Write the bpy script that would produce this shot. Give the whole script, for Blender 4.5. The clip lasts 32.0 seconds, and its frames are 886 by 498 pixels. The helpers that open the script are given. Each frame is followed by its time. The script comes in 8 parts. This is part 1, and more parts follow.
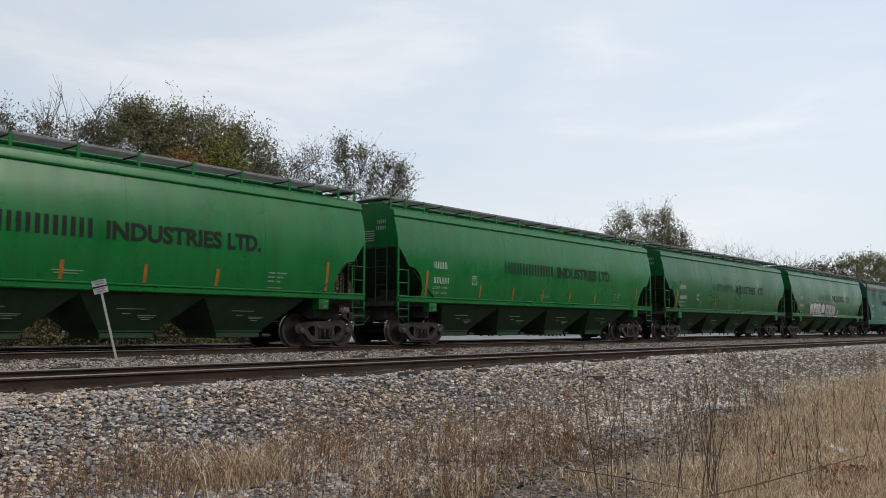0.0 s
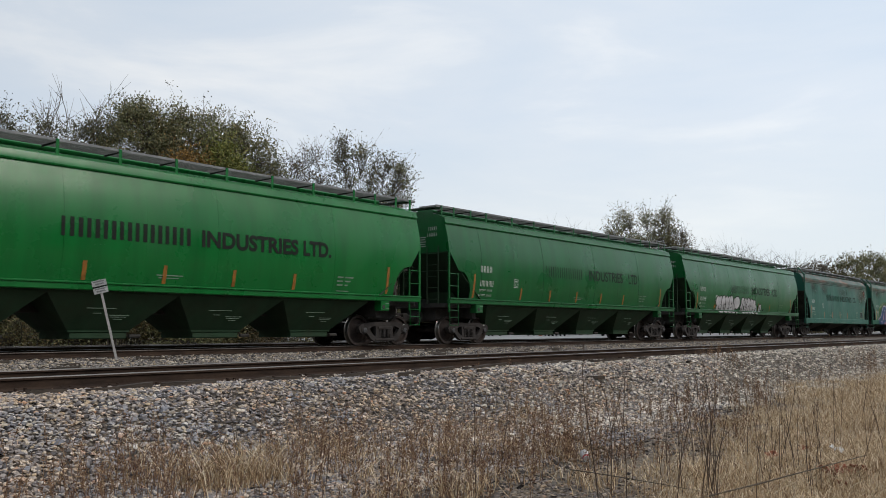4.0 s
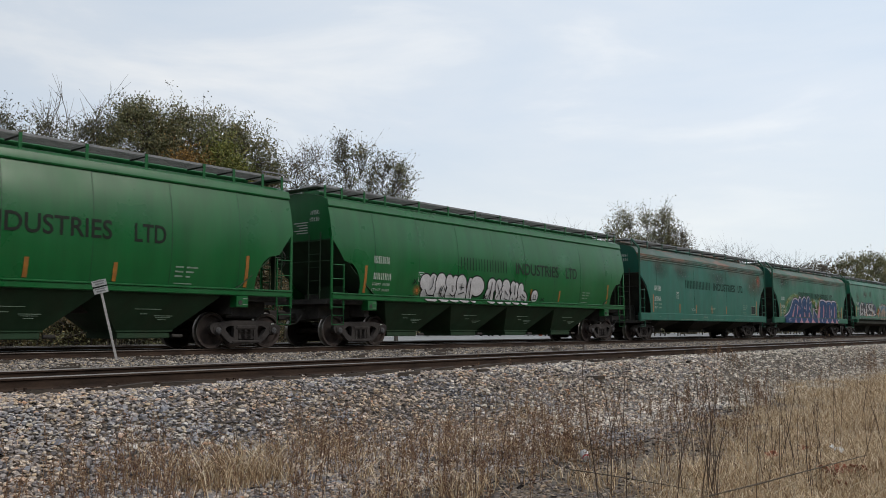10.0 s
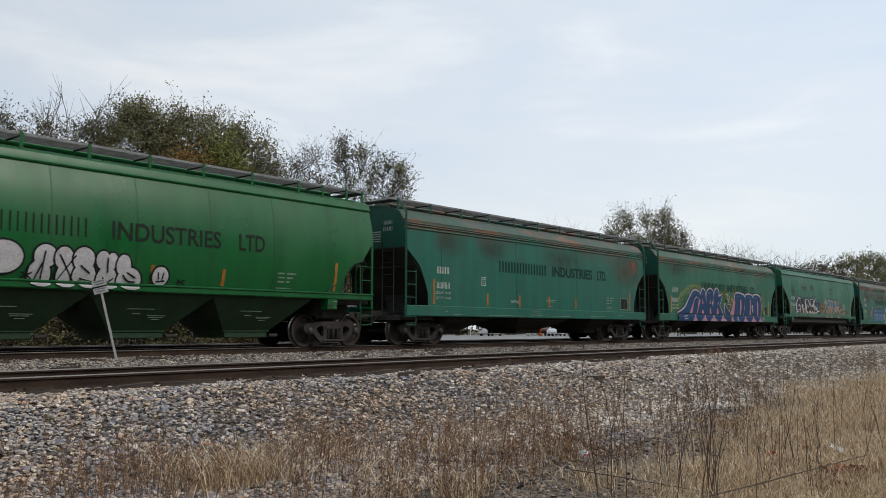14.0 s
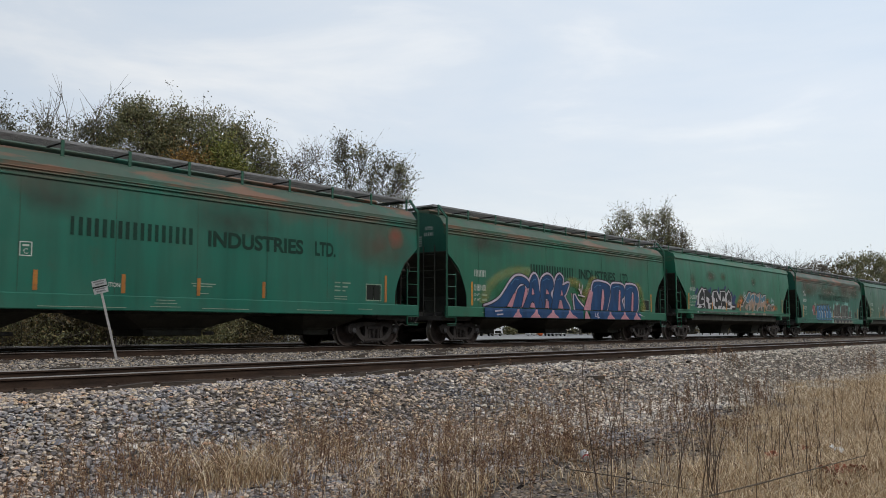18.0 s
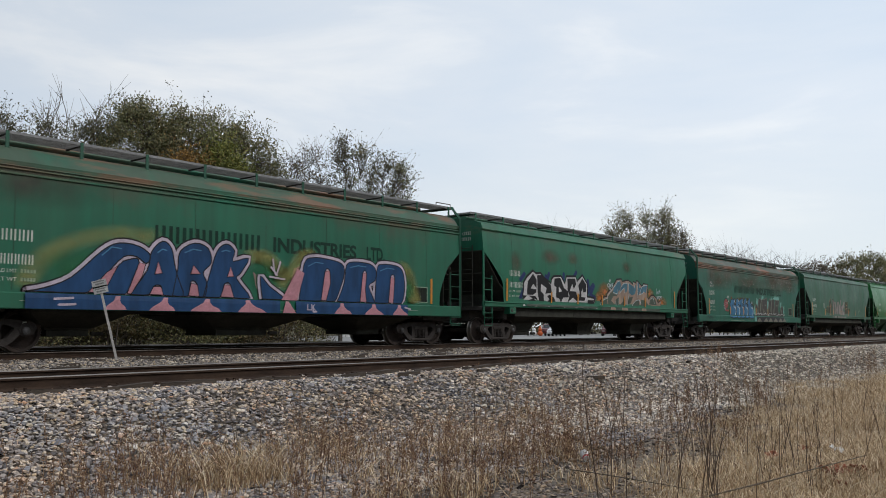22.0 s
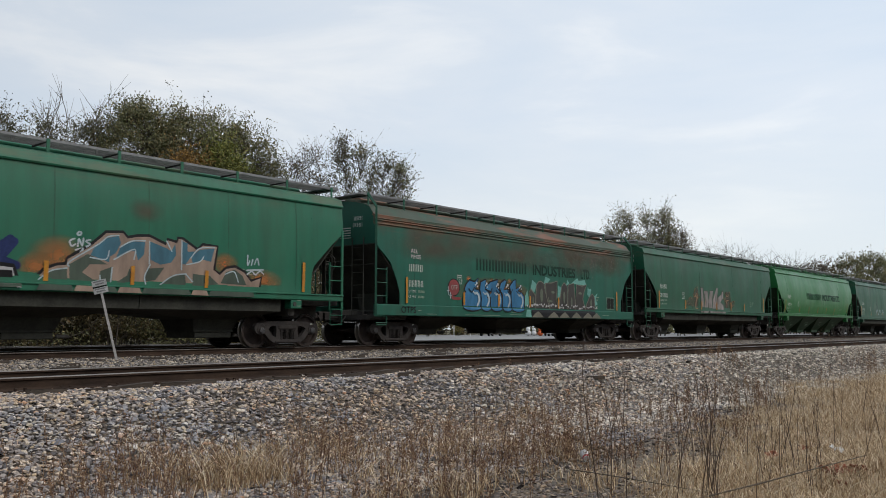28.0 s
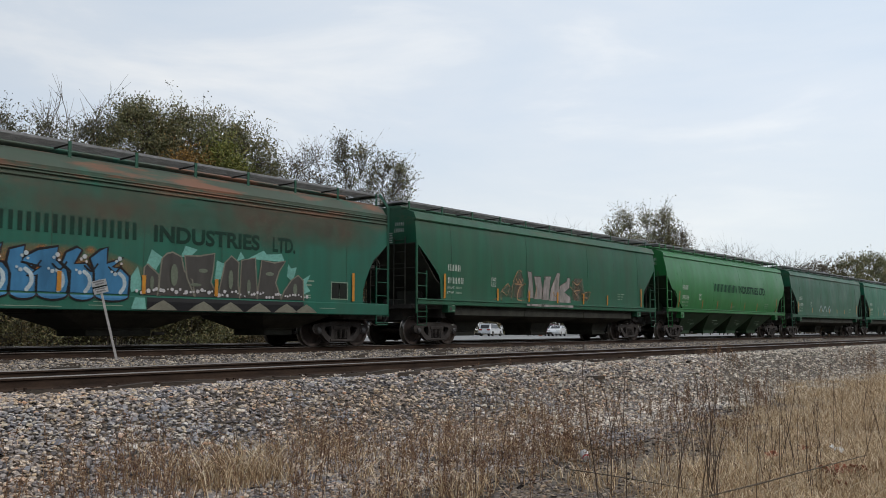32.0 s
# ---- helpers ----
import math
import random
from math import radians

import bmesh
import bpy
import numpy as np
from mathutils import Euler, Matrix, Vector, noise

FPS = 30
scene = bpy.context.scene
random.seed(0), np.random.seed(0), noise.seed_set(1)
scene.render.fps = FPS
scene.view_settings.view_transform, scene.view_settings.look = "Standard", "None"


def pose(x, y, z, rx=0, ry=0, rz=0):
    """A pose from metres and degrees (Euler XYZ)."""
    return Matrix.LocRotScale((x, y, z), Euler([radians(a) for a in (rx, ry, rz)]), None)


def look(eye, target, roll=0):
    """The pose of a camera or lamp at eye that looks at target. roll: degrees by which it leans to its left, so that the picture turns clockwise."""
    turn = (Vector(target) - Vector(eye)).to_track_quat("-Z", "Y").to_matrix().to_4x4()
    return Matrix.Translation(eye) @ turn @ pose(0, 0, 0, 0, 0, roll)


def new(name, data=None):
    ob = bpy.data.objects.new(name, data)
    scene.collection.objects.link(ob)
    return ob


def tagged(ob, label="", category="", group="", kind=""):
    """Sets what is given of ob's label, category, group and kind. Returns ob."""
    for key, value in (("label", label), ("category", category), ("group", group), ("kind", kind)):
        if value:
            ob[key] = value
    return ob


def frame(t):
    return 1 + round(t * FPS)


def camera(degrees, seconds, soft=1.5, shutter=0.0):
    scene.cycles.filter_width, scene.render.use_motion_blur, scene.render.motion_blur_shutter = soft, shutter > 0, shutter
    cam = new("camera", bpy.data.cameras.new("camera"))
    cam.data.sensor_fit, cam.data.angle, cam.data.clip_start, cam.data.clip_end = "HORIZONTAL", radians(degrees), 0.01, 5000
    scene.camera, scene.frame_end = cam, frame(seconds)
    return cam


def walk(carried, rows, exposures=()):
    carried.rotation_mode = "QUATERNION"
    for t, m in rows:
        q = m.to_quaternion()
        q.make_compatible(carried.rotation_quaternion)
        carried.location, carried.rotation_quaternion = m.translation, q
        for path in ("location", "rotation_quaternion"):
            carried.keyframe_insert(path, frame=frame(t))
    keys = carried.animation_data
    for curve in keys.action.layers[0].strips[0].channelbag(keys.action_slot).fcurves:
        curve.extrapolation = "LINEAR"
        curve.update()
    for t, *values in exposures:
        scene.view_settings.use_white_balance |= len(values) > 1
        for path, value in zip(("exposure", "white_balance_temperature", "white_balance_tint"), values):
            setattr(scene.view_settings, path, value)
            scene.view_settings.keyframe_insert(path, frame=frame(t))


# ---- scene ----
EYE = Vector((0.0, 0.0, 0.49))          # rail heads are at z = 0
HEADING, PITCH = radians(39.14), radians(5.28)
cam = camera(54.05, 32.0, soft=0.85, shutter=0.2)
AIM = EYE + Vector((math.cos(HEADING) * math.cos(PITCH), math.sin(HEADING) * math.cos(PITCH), math.sin(PITCH)))
walk(cam, [(0.0, look(EYE, AIM)), (32.0, look(EYE, AIM))], exposures=[(0.0, 0.0), (32.0, 0.0)])

# ---- sky and sun ----
SUN_ELEV, SUN_AZ = radians(40), radians(158)


def make_world():
    w = bpy.data.worlds.new("sky")
    scene.world = w
    w.use_nodes = True
    nt = w.node_tree
    nt.nodes.clear()
    N, L = nt.nodes.new, nt.links.new
    sky = N("ShaderNodeTexSky")
    sky.sky_type, sky.sun_disc = "NISHITA", False
    sky.sun_elevation, sky.sun_rotation = SUN_ELEV, SUN_AZ
    sky.air_density, sky.dust_density = 1.0, 2.0
    bright = N("ShaderNodeVectorMath")
    bright.operation = "SCALE"
    bright.inputs["Scale"].default_value = 0.12
    L(sky.outputs[0], bright.inputs[0])
    tc = N("ShaderNodeTexCoord")
    sep = N("ShaderNodeSeparateXYZ")
    L(tc.outputs["Generated"], sep.inputs[0])
    # cloud layer: stretched soft banks
    mp = N("ShaderNodeMapping")
    mp.inputs["Scale"].default_value = (1.6, 1.6, 6.0)
    mp.inputs["Rotation"].default_value = (0.12, 0.2, 1.5)
    L(tc.outputs["Generated"], mp.inputs[0])
    n1 = N("ShaderNodeTexNoise")
    n1.inputs["Scale"].default_value, n1.inputs["Detail"].default_value, n1.inputs["Roughness"].default_value = 1.5, 7.0, 0.55
    n1.inputs["Distortion"].default_value = 0.35
    L(mp.outputs[0], n1.inputs["Vector"])
    r1 = N("ShaderNodeValToRGB")
    r1.color_ramp.elements[0].position, r1.color_ramp.elements[0].color = 0.34, (0.66, 0.755, 0.87, 1)
    r1.color_ramp.elements[1].position, r1.color_ramp.elements[1].color = 0.72, (0.93, 0.95, 0.965, 1)
    e = r1.color_ramp.elements.new(0.52)
    e.color = (0.73, 0.80, 0.885, 1)
    L(n1.outputs[0], r1.inputs[0])
    # paler, greyer towards the horizon
    r2 = N("ShaderNodeMapRange")
    r2.inputs["From Min"].default_value, r2.inputs["From Max"].default_value = 0.02, 0.24
    r2.inputs["To Min"].default_value, r2.inputs["To Max"].default_value = 0.75, 0.0
    L(sep.outputs["Z"], r2.inputs[0])
    m2 = N("ShaderNodeMix")
    m2.data_type = "RGBA"
    L(r2.outputs[0], m2.inputs["Factor"])
    L(r1.outputs[0], m2.inputs["A"])
    m2.inputs["B"].default_value = (0.78, 0.83, 0.835, 1)
    mix = N("ShaderNodeMix")
    mix.data_type = "RGBA"
    mix.inputs["Factor"].default_value = 0.92
    L(bright.outputs[0], mix.inputs["A"])
    L(m2.outputs["Result"], mix.inputs["B"])
    # brighter where the cloud thins towards the line of the tracks
    glow = N("ShaderNodeMapRange")
    glow.inputs["From Min"].default_value, glow.inputs["From Max"].default_value = 0.35, 0.95
    glow.inputs["To Min"].default_value, glow.inputs["To Max"].default_value = 0.90, 1.08
    L(sep.outputs["X"], glow.inputs[0])
    lit = N("ShaderNodeVectorMath")
    lit.operation = "SCALE"
    L(mix.outputs["Result"], lit.inputs[0])
    L(glow.outputs[0], lit.inputs["Scale"])
    bg = N("ShaderNodeBackground")
    bg.inputs["Strength"].default_value = 1.0
    L(lit.outputs[0], bg.inputs["Color"])
    out = N("ShaderNodeOutputWorld")
    L(bg.outputs[0], out.inputs[0])


make_world()
sun = new("sun", bpy.data.lights.new("sun", "SUN"))
sun.data.energy, sun.data.angle, sun.data.color = 1.25, radians(25), (1.0, 0.93, 0.84)
sun.matrix_world = look((0, 0, 0), (-math.sin(SUN_AZ) * math.cos(SUN_ELEV), -math.cos(SUN_AZ) * math.cos(SUN_ELEV), -math.sin(SUN_ELEV)))


# ---- materials ----
def mat_new(name):
    m = bpy.data.materials.new(name)
    m.use_nodes = True
    return m, m.node_tree, m.node_tree.nodes["Principled BSDF"]


def ramp(nt, src, stops):
    r = nt.nodes.new("ShaderNodeValToRGB")
    els = r.color_ramp.elements
    while len(els) < len(stops):
        els.new(0.5)
    for el, (p, c) in zip(els, stops):
        el.position, el.color = p, (*c, 1) if len(c) == 3 else c
    nt.links.new(src, r.inputs[0])
    return r.outputs[0]


def noise_tex(nt, scale, detail=4.0, rough=0.55, stretch=(1, 1, 1), coord="Object"):
    tc = nt.nodes.new("ShaderNodeTexCoord")
    mp = nt.nodes.new("ShaderNodeMapping")
    mp.inputs["Scale"].default_value = stretch
    nt.links.new(tc.outputs[coord], mp.inputs[0])
    n = nt.nodes.new("ShaderNodeTexNoise")
    n.inputs["Scale"].default_value, n.inputs["Detail"].default_value, n.inputs["Roughness"].default_value = scale, detail, rough
    nt.links.new(mp.outputs[0], n.inputs["Vector"])
    return n.outputs[0]


def mixc(nt, fac, a, b, mode="MIX"):
    m = nt.nodes.new("ShaderNodeMix")
    m.data_type, m.blend_type = "RGBA", mode
    for sock, v in (("Factor", fac), ("A", a), ("B", b)):
        if isinstance(v, (int, float)):
            m.inputs[sock].default_value = v
        elif isinstance(v, tuple):
            m.inputs[sock].default_value = (*v, 1)
        else:
            nt.links.new(v, m.inputs[sock])
    return m.outputs["Result"]


def map_range(nt, src, a, b, c=0.0, d=1.0):
    r = nt.nodes.new("ShaderNodeMapRange")
    for k, v in (("From Min", a), ("From Max", b), ("To Min", c), ("To Max", d)):
        r.inputs[k].default_value = v
    nt.links.new(src, r.inputs[0])
    return r.outputs[0]


def bump(nt, bsdf, height, strength=0.3, dist=0.01):
    b = nt.nodes.new("ShaderNodeBump")
    b.inputs["Strength"].default_value, b.inputs["Distance"].default_value = strength, dist
    nt.links.new(height, b.inputs["Height"])
    nt.links.new(b.outputs[0], bsdf.inputs["Normal"])


def simple(name, col, col2=None, rough=0.6, metal=0.0, scale=8.0, bumps=0.2, dist=0.004, stretch=(1, 1, 1), coord="Object", spread=0.18):
    """Two-tone noisy surface with fine relief."""
    m, nt, b = mat_new(name)
    col2 = col2 or tuple(c * 0.7 for c in col)
    n1 = noise_tex(nt, scale, 6, 0.6, stretch, coord)
    n2 = noise_tex(nt, scale * 9, 3, 0.6, stretch, coord)
    c1 = ramp(nt, n1, [(0.5 - spread, col2), (0.5 + spread, col)])
    c2 = ramp(nt, n2, [(0.3, (0.78, 0.78, 0.78)), (0.7, (1.1, 1.1, 1.1))])
    nt.links.new(mixc(nt, 1.0, c1, c2, "MULTIPLY"), b.inputs["Base Color"])
    b.inputs["Roughness"].default_value, b.inputs["Metallic"].default_value = rough, metal
    bump(nt, b, n2, bumps, dist)
    return m


def island(name, stops, rough=0.9, bumps=0.3, scale=60.0, obj_random=False, tint=None, soil=None):
    """Each loose piece takes its own tone; tint: a colour that comes through in wide uneven drifts."""
    m, nt, b = mat_new(name)
    if obj_random:
        src = nt.nodes.new("ShaderNodeObjectInfo").outputs["Random"]
    else:
        src = nt.nodes.new("ShaderNodeNewGeometry").outputs["Random Per Island"]
    c = ramp(nt, src, stops)
    if tint:
        drift = noise_tex(nt, 0.9, 6, 0.7)
        warm = mixc(nt, 1.0, c, tint, "MULTIPLY")
        c = mixc(nt, ramp(nt, drift, [(0.38, (0.0, 0.0, 0.0)), (0.60, (1, 1, 1))]), c, warm)
    if soil:
        tc = nt.nodes.new("ShaderNodeTexCoord")
        sep = nt.nodes.new("ShaderNodeSeparateXYZ")
        nt.links.new(tc.outputs["Object"], sep.inputs[0])
        wob = nt.nodes.new("ShaderNodeMath")
        wob.operation = "MULTIPLY_ADD"
        nt.links.new(noise_tex(nt, 1.1, 5, 0.7), wob.inputs[0])
        wob.inputs[1].default_value = 2.0
        nt.links.new(sep.outputs["Y"], wob.inputs[2])
        dirt = map_range(nt, wob.outputs[0], soil[0], soil[1], 0.72, 0.0)
        c = mixc(nt, dirt, c, mixc(nt, 0.45, c, (0.10, 0.066, 0.043), "MIX"))
    n = noise_tex(nt, scale, 4)
    v = ramp(nt, n, [(0.3, (0.72, 0.72, 0.72)), (0.7, (1.15, 1.15, 1.15))])
    nt.links.new(mixc(nt, 1.0, c, v, "MULTIPLY"), b.inputs["Base Color"])
    b.inputs["Roughness"].default_value = rough
    bump(nt, b, n, bumps, 0.004)
    return m


def wagon_paint(name, col, rust=0.0, fade=0.0, band_z=9.0, rough=0.42, grime=0.5):
    """Enamel with vertical streaks, sun-faded patches, brown grime and rust that gathers on the upper band."""
    m, nt, b = mat_new(name)
    L = nt.links.new
    streak = noise_tex(nt, 1.0, 6, 0.6, (2.6, 2.6, 0.22))
    blot = noise_tex(nt, 0.55, 5, 0.6)
    fine = noise_tex(nt, 30.0, 3, 0.6)
    base = ramp(nt, streak, [(0.3, tuple(c * 0.80 for c in col)), (0.62, tuple(c * 1.08 for c in col))])
    pale = tuple(0.72 * c + 0.28 * g for c, g in zip(col, (0.14, 0.24, 0.15)))
    fd = ramp(nt, blot, [(0.45, (0, 0, 0)), (0.72, (fade, fade, fade))])
    base = mixc(nt, fd, base, pale)
    base = mixc(nt, ramp(nt, fine, [(0.3, (0.0, 0.0, 0.0)), (0.75, (0.12, 0.12, 0.12))]), base, (0.05, 0.05, 0.035))
    # road film low on the body
    tc = nt.nodes.new("ShaderNodeTexCoord")
    sep = nt.nodes.new("ShaderNodeSeparateXYZ")
    L(tc.outputs["Object"], sep.inputs[0])
    gr = ramp(nt, noise_tex(nt, 1.3, 6, 0.65, (1.0, 1.0, 0.35)), [(0.42, (0, 0, 0)), (0.75, (grime * 0.55,) * 3)])
    base = mixc(nt, gr, base, (0.045, 0.04, 0.028))
    if rust > 0:
        up = nt.nodes.new("ShaderNodeMapRange")
        up.inputs["From Min"].default_value, up.inputs["From Max"].default_value = band_z - 0.75, band_z + 0.12
        L(sep.outputs["Z"], up.inputs[0])
        rn = noise_tex(nt, 0.9, 7, 0.62, (0.8, 0.8, 0.55))
        add = nt.nodes.new("ShaderNodeMath")
        add.operation = "MULTIPLY_ADD"
        L(up.outputs[0], add.inputs[0])
        add.inputs[1].default_value = 0.30 * rust + 0.1
        L(rn, add.inputs[2])
        brown = ramp(nt, add.outputs[0], [(0.60, (0, 0, 0)), (0.80, (0.72 * rust,) * 3)])
        base = mixc(nt, brown, base, (0.085, 0.052, 0.036))
        orange = ramp(nt, noise_tex(nt, 1.1, 7, 0.66, (0.32, 0.9, 2.4)), [(0.50, (0, 0, 0)), (0.60, (1, 1, 1))])
        band = nt.nodes.new("ShaderNodeMapRange")
        band.inputs["From Min"].default_value, band.inputs["From Max"].default_value = band_z - 0.25, band_z + 0.12
        band.inputs["To Max"].default_value = 0.85 * rust
        L(sep.outputs["Z"], band.inputs[0])
        base = mixc(nt, mixc(nt, 1.0, orange, band.outputs[0], "MULTIPLY"), base, (0.25, 0.085, 0.042))
    L(base, b.inputs["Base Color"])
    b.inputs["Specular IOR Level"].default_value = 0.42
    rr = ramp(nt, blot, [(0.3, (rough - 0.08,) * 3), (0.7, (rough + 0.15,) * 3)])
    L(rr, b.inputs["Roughness"])
    bump(nt, b, noise_tex(nt, 0.9, 2, 0.5, (1, 1, 0.5)), 0.25, 0.05)
    return m


M_STEEL = simple("dark_truck_steel", (0.066, 0.059, 0.056), (0.036, 0.032, 0.031), 0.8, 0, 5, 0.3)
M_WHEEL = simple("wheel_steel", (0.075, 0.058, 0.052), (0.036, 0.03, 0.028), 0.75, 0, 4, 0.2)
M_CAP = simple("grey_bearing_cap", (0.11, 0.11, 0.115), (0.05, 0.048, 0.046), 0.5, 0.3, 12, 0.2)
M_TREAD = simple("bright_worn_steel", (0.42, 0.40, 0.38), (0.25, 0.23, 0.21), 0.32, 0.9, 6, 0.1)
M_RAIL = simple("rusty_rail", (0.072, 0.047, 0.034), (0.030, 0.021, 0.017), 0.85, 0.0, 7, 0.35, stretch=(0.3, 1, 1))
M_HEAD = simple("rail_running_face", (0.22, 0.205, 0.195), (0.12, 0.105, 0.095), 0.5, 0.4, 3, 0.1, stretch=(0.1, 1, 1))
M_TIE = simple("weathered_tie", (0.11, 0.09, 0.075), (0.04, 0.034, 0.03), 0.95, 0, 3, 0.6, 0.01, (0.5, 6, 6))
M_UNDER = simple("underframe_grime", (0.085, 0.08, 0.074), (0.045, 0.043, 0.041), 0.85, 0, 3, 0.3)
M_WALKWAY = simple("galvanised_walkway", (0.27, 0.275, 0.28), (0.16, 0.165, 0.17), 0.55, 0.2, 4, 0.2)
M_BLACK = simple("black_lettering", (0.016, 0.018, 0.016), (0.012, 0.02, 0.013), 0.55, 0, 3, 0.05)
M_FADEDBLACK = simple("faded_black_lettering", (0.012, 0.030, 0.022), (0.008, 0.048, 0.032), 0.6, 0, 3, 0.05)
M_TRIM = simple("green_ironwork", (0.006, 0.095, 0.052), (0.006, 0.062, 0.036), 0.5, 0, 4, 0.2)
M_SEAM = simple("grimy_weld_seam", (0.012, 0.060, 0.030), (0.016, 0.030, 0.018), 0.6, 0, 3, 0.1, stretch=(1, 1, 0.3))
M_WHITE = simple("white_stencil", (0.62, 0.64, 0.6), (0.42, 0.47, 0.42), 0.6, 0, 6, 0.05)
M_DULLWHITE = simple("worn_white_stencil", (0.25, 0.33, 0.26), (0.12, 0.2, 0.13), 0.6, 0, 8, 0.05)
M_ORANGE = simple("orange_reflector", (0.42, 0.17, 0.025), (0.24, 0.10, 0.025), 0.45, 0, 6, 0.1)
M_YELLOW = simple("yellow_reflector", (0.55, 0.25, 0.02), (0.40, 0.16, 0.02), 0.45, 0, 6, 0.1)

# caked dust and rust: hardly any sheen
for dull in (M_STEEL, M_WHEEL, M_UNDER, M_RAIL, M_TIE, M_CAP, M_BLACK, M_FADEDBLACK):
    dull.node_tree.nodes["Principled BSDF"].inputs["Specular IOR Level"].default_value = 0.15

from mathutils.geometry import tessellate_polygon


# ---- mesh helpers ----
class Geo:
    """Collects vertices and faces, then becomes one mesh."""

    def __init__(self):
        self.v, self.f = [], []

    def add(self, vs, fs):
        o = len(self.v)
        self.v += [tuple(p) for p in vs]
        self.f += [tuple(i + o for i in q) for q in fs]
        return self

    def box(self, x0, x1, y0, y1, z0, z1):
        return self.add([(x, y, z) for x in (x0, x1) for y in (y0, y1) for z in (z0, z1)],
                        [(0, 1, 3, 2), (4, 6, 7, 5), (0, 4, 5, 1), (2, 3, 7, 6), (0, 2, 6, 4), (1, 5, 7, 3)])

    def prism(self, pts, a, b, axis="y"):
        """A closed outline pts swept from a to b along an axis; pts are the two other coordinates."""
        n = len(pts)
        put = {"x": lambda p, w: (w, p[0], p[1]), "y": lambda p, w: (p[0], w, p[1]), "z": lambda p, w: (p[0], p[1], w)}[axis]
        return self.add([put(p, a) for p in pts] + [put(p, b) for p in pts],
                        [tuple(range(n))[::-1], tuple(range(n, 2 * n))] + [(i, (i + 1) % n, (i + 1) % n + n, i + n) for i in range(n)])

    def cbox(self, x0, x1, y0, y1, z0, z1, c=0.01, axis="x"):
        """A box with its long edges chamfered."""
        a = {"x": (y0, y1, z0, z1, x0, x1), "y": (x0, x1, z0, z1, y0, y1), "z": (x0, x1, y0, y1, z0, z1)}[axis]
        p0, p1, q0, q1, w0, w1 = a
        c = min(c, abs(p1 - p0) * 0.4, abs(q1 - q0) * 0.4)
        pts = [(p0 + c, q0), (p1 - c, q0), (p1, q0 + c), (p1, q1 - c), (p1 - c, q1), (p0 + c, q1), (p0, q1 - c), (p0, q0 + c)]
        return self.prism(pts, w0, w1, axis)

    def tube(self, path, r, n=6, r2=None, cap=True):
        r2 = r if r2 is None else r2
        path = [Vector(p) for p in path]
        o = len(self.v)
        k = len(path)
        for i, p in enumerate(path):
            d = (path[min(i + 1, k - 1)] - path[max(i - 1, 0)]).normalized()
            u = d.cross(Vector((0, 0, 1)))
            u = u.normalized() if u.length > 1e-4 else Vector((1, 0, 0))
            w = d.cross(u)
            rr = r + (r2 - r) * i / max(1, k - 1)
            for j in range(n):
                a = 2 * math.pi * j / n
                self.v.append(tuple(p + u * (rr * math.cos(a)) + w * (rr * math.sin(a))))
        for i in range(k - 1):
            for j in range(n):
                a, b = o + i * n + j, o + i * n + (j + 1) % n
                self.f.append((a, b, b + n, a + n))
        if cap:
            self.f.append(tuple(o + j for j in range(n))[::-1])
            self.f.append(tuple(o + (k - 1) * n + j for j in range(n)))
        return self

    def lathe(self, prof, n=28, axis="y", at=(0, 0, 0)):
        """prof: (radius, offset along the axis) closed outline."""
        o, m = len(self.v), len(prof)
        for i in range(n):
            a = 2 * math.pi * i / n
            for r, w in prof:
                c, s = r * math.cos(a), r * math.sin(a)
                p = {"x": (w, c, s), "y": (c, w, s), "z": (c, s, w)}[axis]
                self.v.append((p[0] + at[0], p[1] + at[1], p[2] + at[2]))
        for i in range(n):
            for j in range(m):
                a, b = o + i * m + j, o + ((i + 1) % n) * m + j
                a2, b2 = o + i * m + (j + 1) % m, o + ((i + 1) % n) * m + (j + 1) % m
                self.f.append((a, b, b2, a2))
        return self

    def sheet(self, rows, normal, t):
        """A grid of points given thickness t along normal."""
        nr, nc = len(rows), len(rows[0])
        nv = Vector(normal) * t
        front = [Vector(p) for r in rows for p in r]
        vs = front + [p - nv for p in front]
        K, fs = nr * nc, []
        for i in range(nr - 1):
            for j in range(nc - 1):
                a, b, c, d = i * nc + j, i * nc + j + 1, (i + 1) * nc + j + 1, (i + 1) * nc + j
                fs += [(a, b, c, d), (d + K, c + K, b + K, a + K)]
        for j in range(nc - 1):
            a, b = j, j + 1
            fs.append((b, a, a + K, b + K))
            a, b = (nr - 1) * nc + j, (nr - 1) * nc + j + 1
            fs.append((a, b, b + K, a + K))
        for i in range(nr - 1):
            a, b = i * nc, (i + 1) * nc
            fs.append((a, b, b + K, a + K))
            a, b = i * nc + nc - 1, (i + 1) * nc + nc - 1
            fs.append((b, a, a + K, b + K))
        return self.add(vs, fs)

    def mesh(self, name, mats, smooth=False, fix=True):
        me = bpy.data.meshes.new(name)
        me.from_pydata(self.v, [], self.f)
        for m in mats if isinstance(mats, (list, tuple)) else [mats]:
            me.materials.append(m)
        if fix:
            bm = bmesh.new()
            bm.from_mesh(me)
            bmesh.ops.recalc_face_normals(bm, faces=bm.faces)
            if smooth:
                for f in bm.faces:
                    f.smooth = True
                for e in bm.edges:
                    if len(e.link_faces) == 2 and e.calc_face_angle(0) > radians(32):
                        e.smooth = False
            bm.to_mesh(me)
            bm.free()
        return me

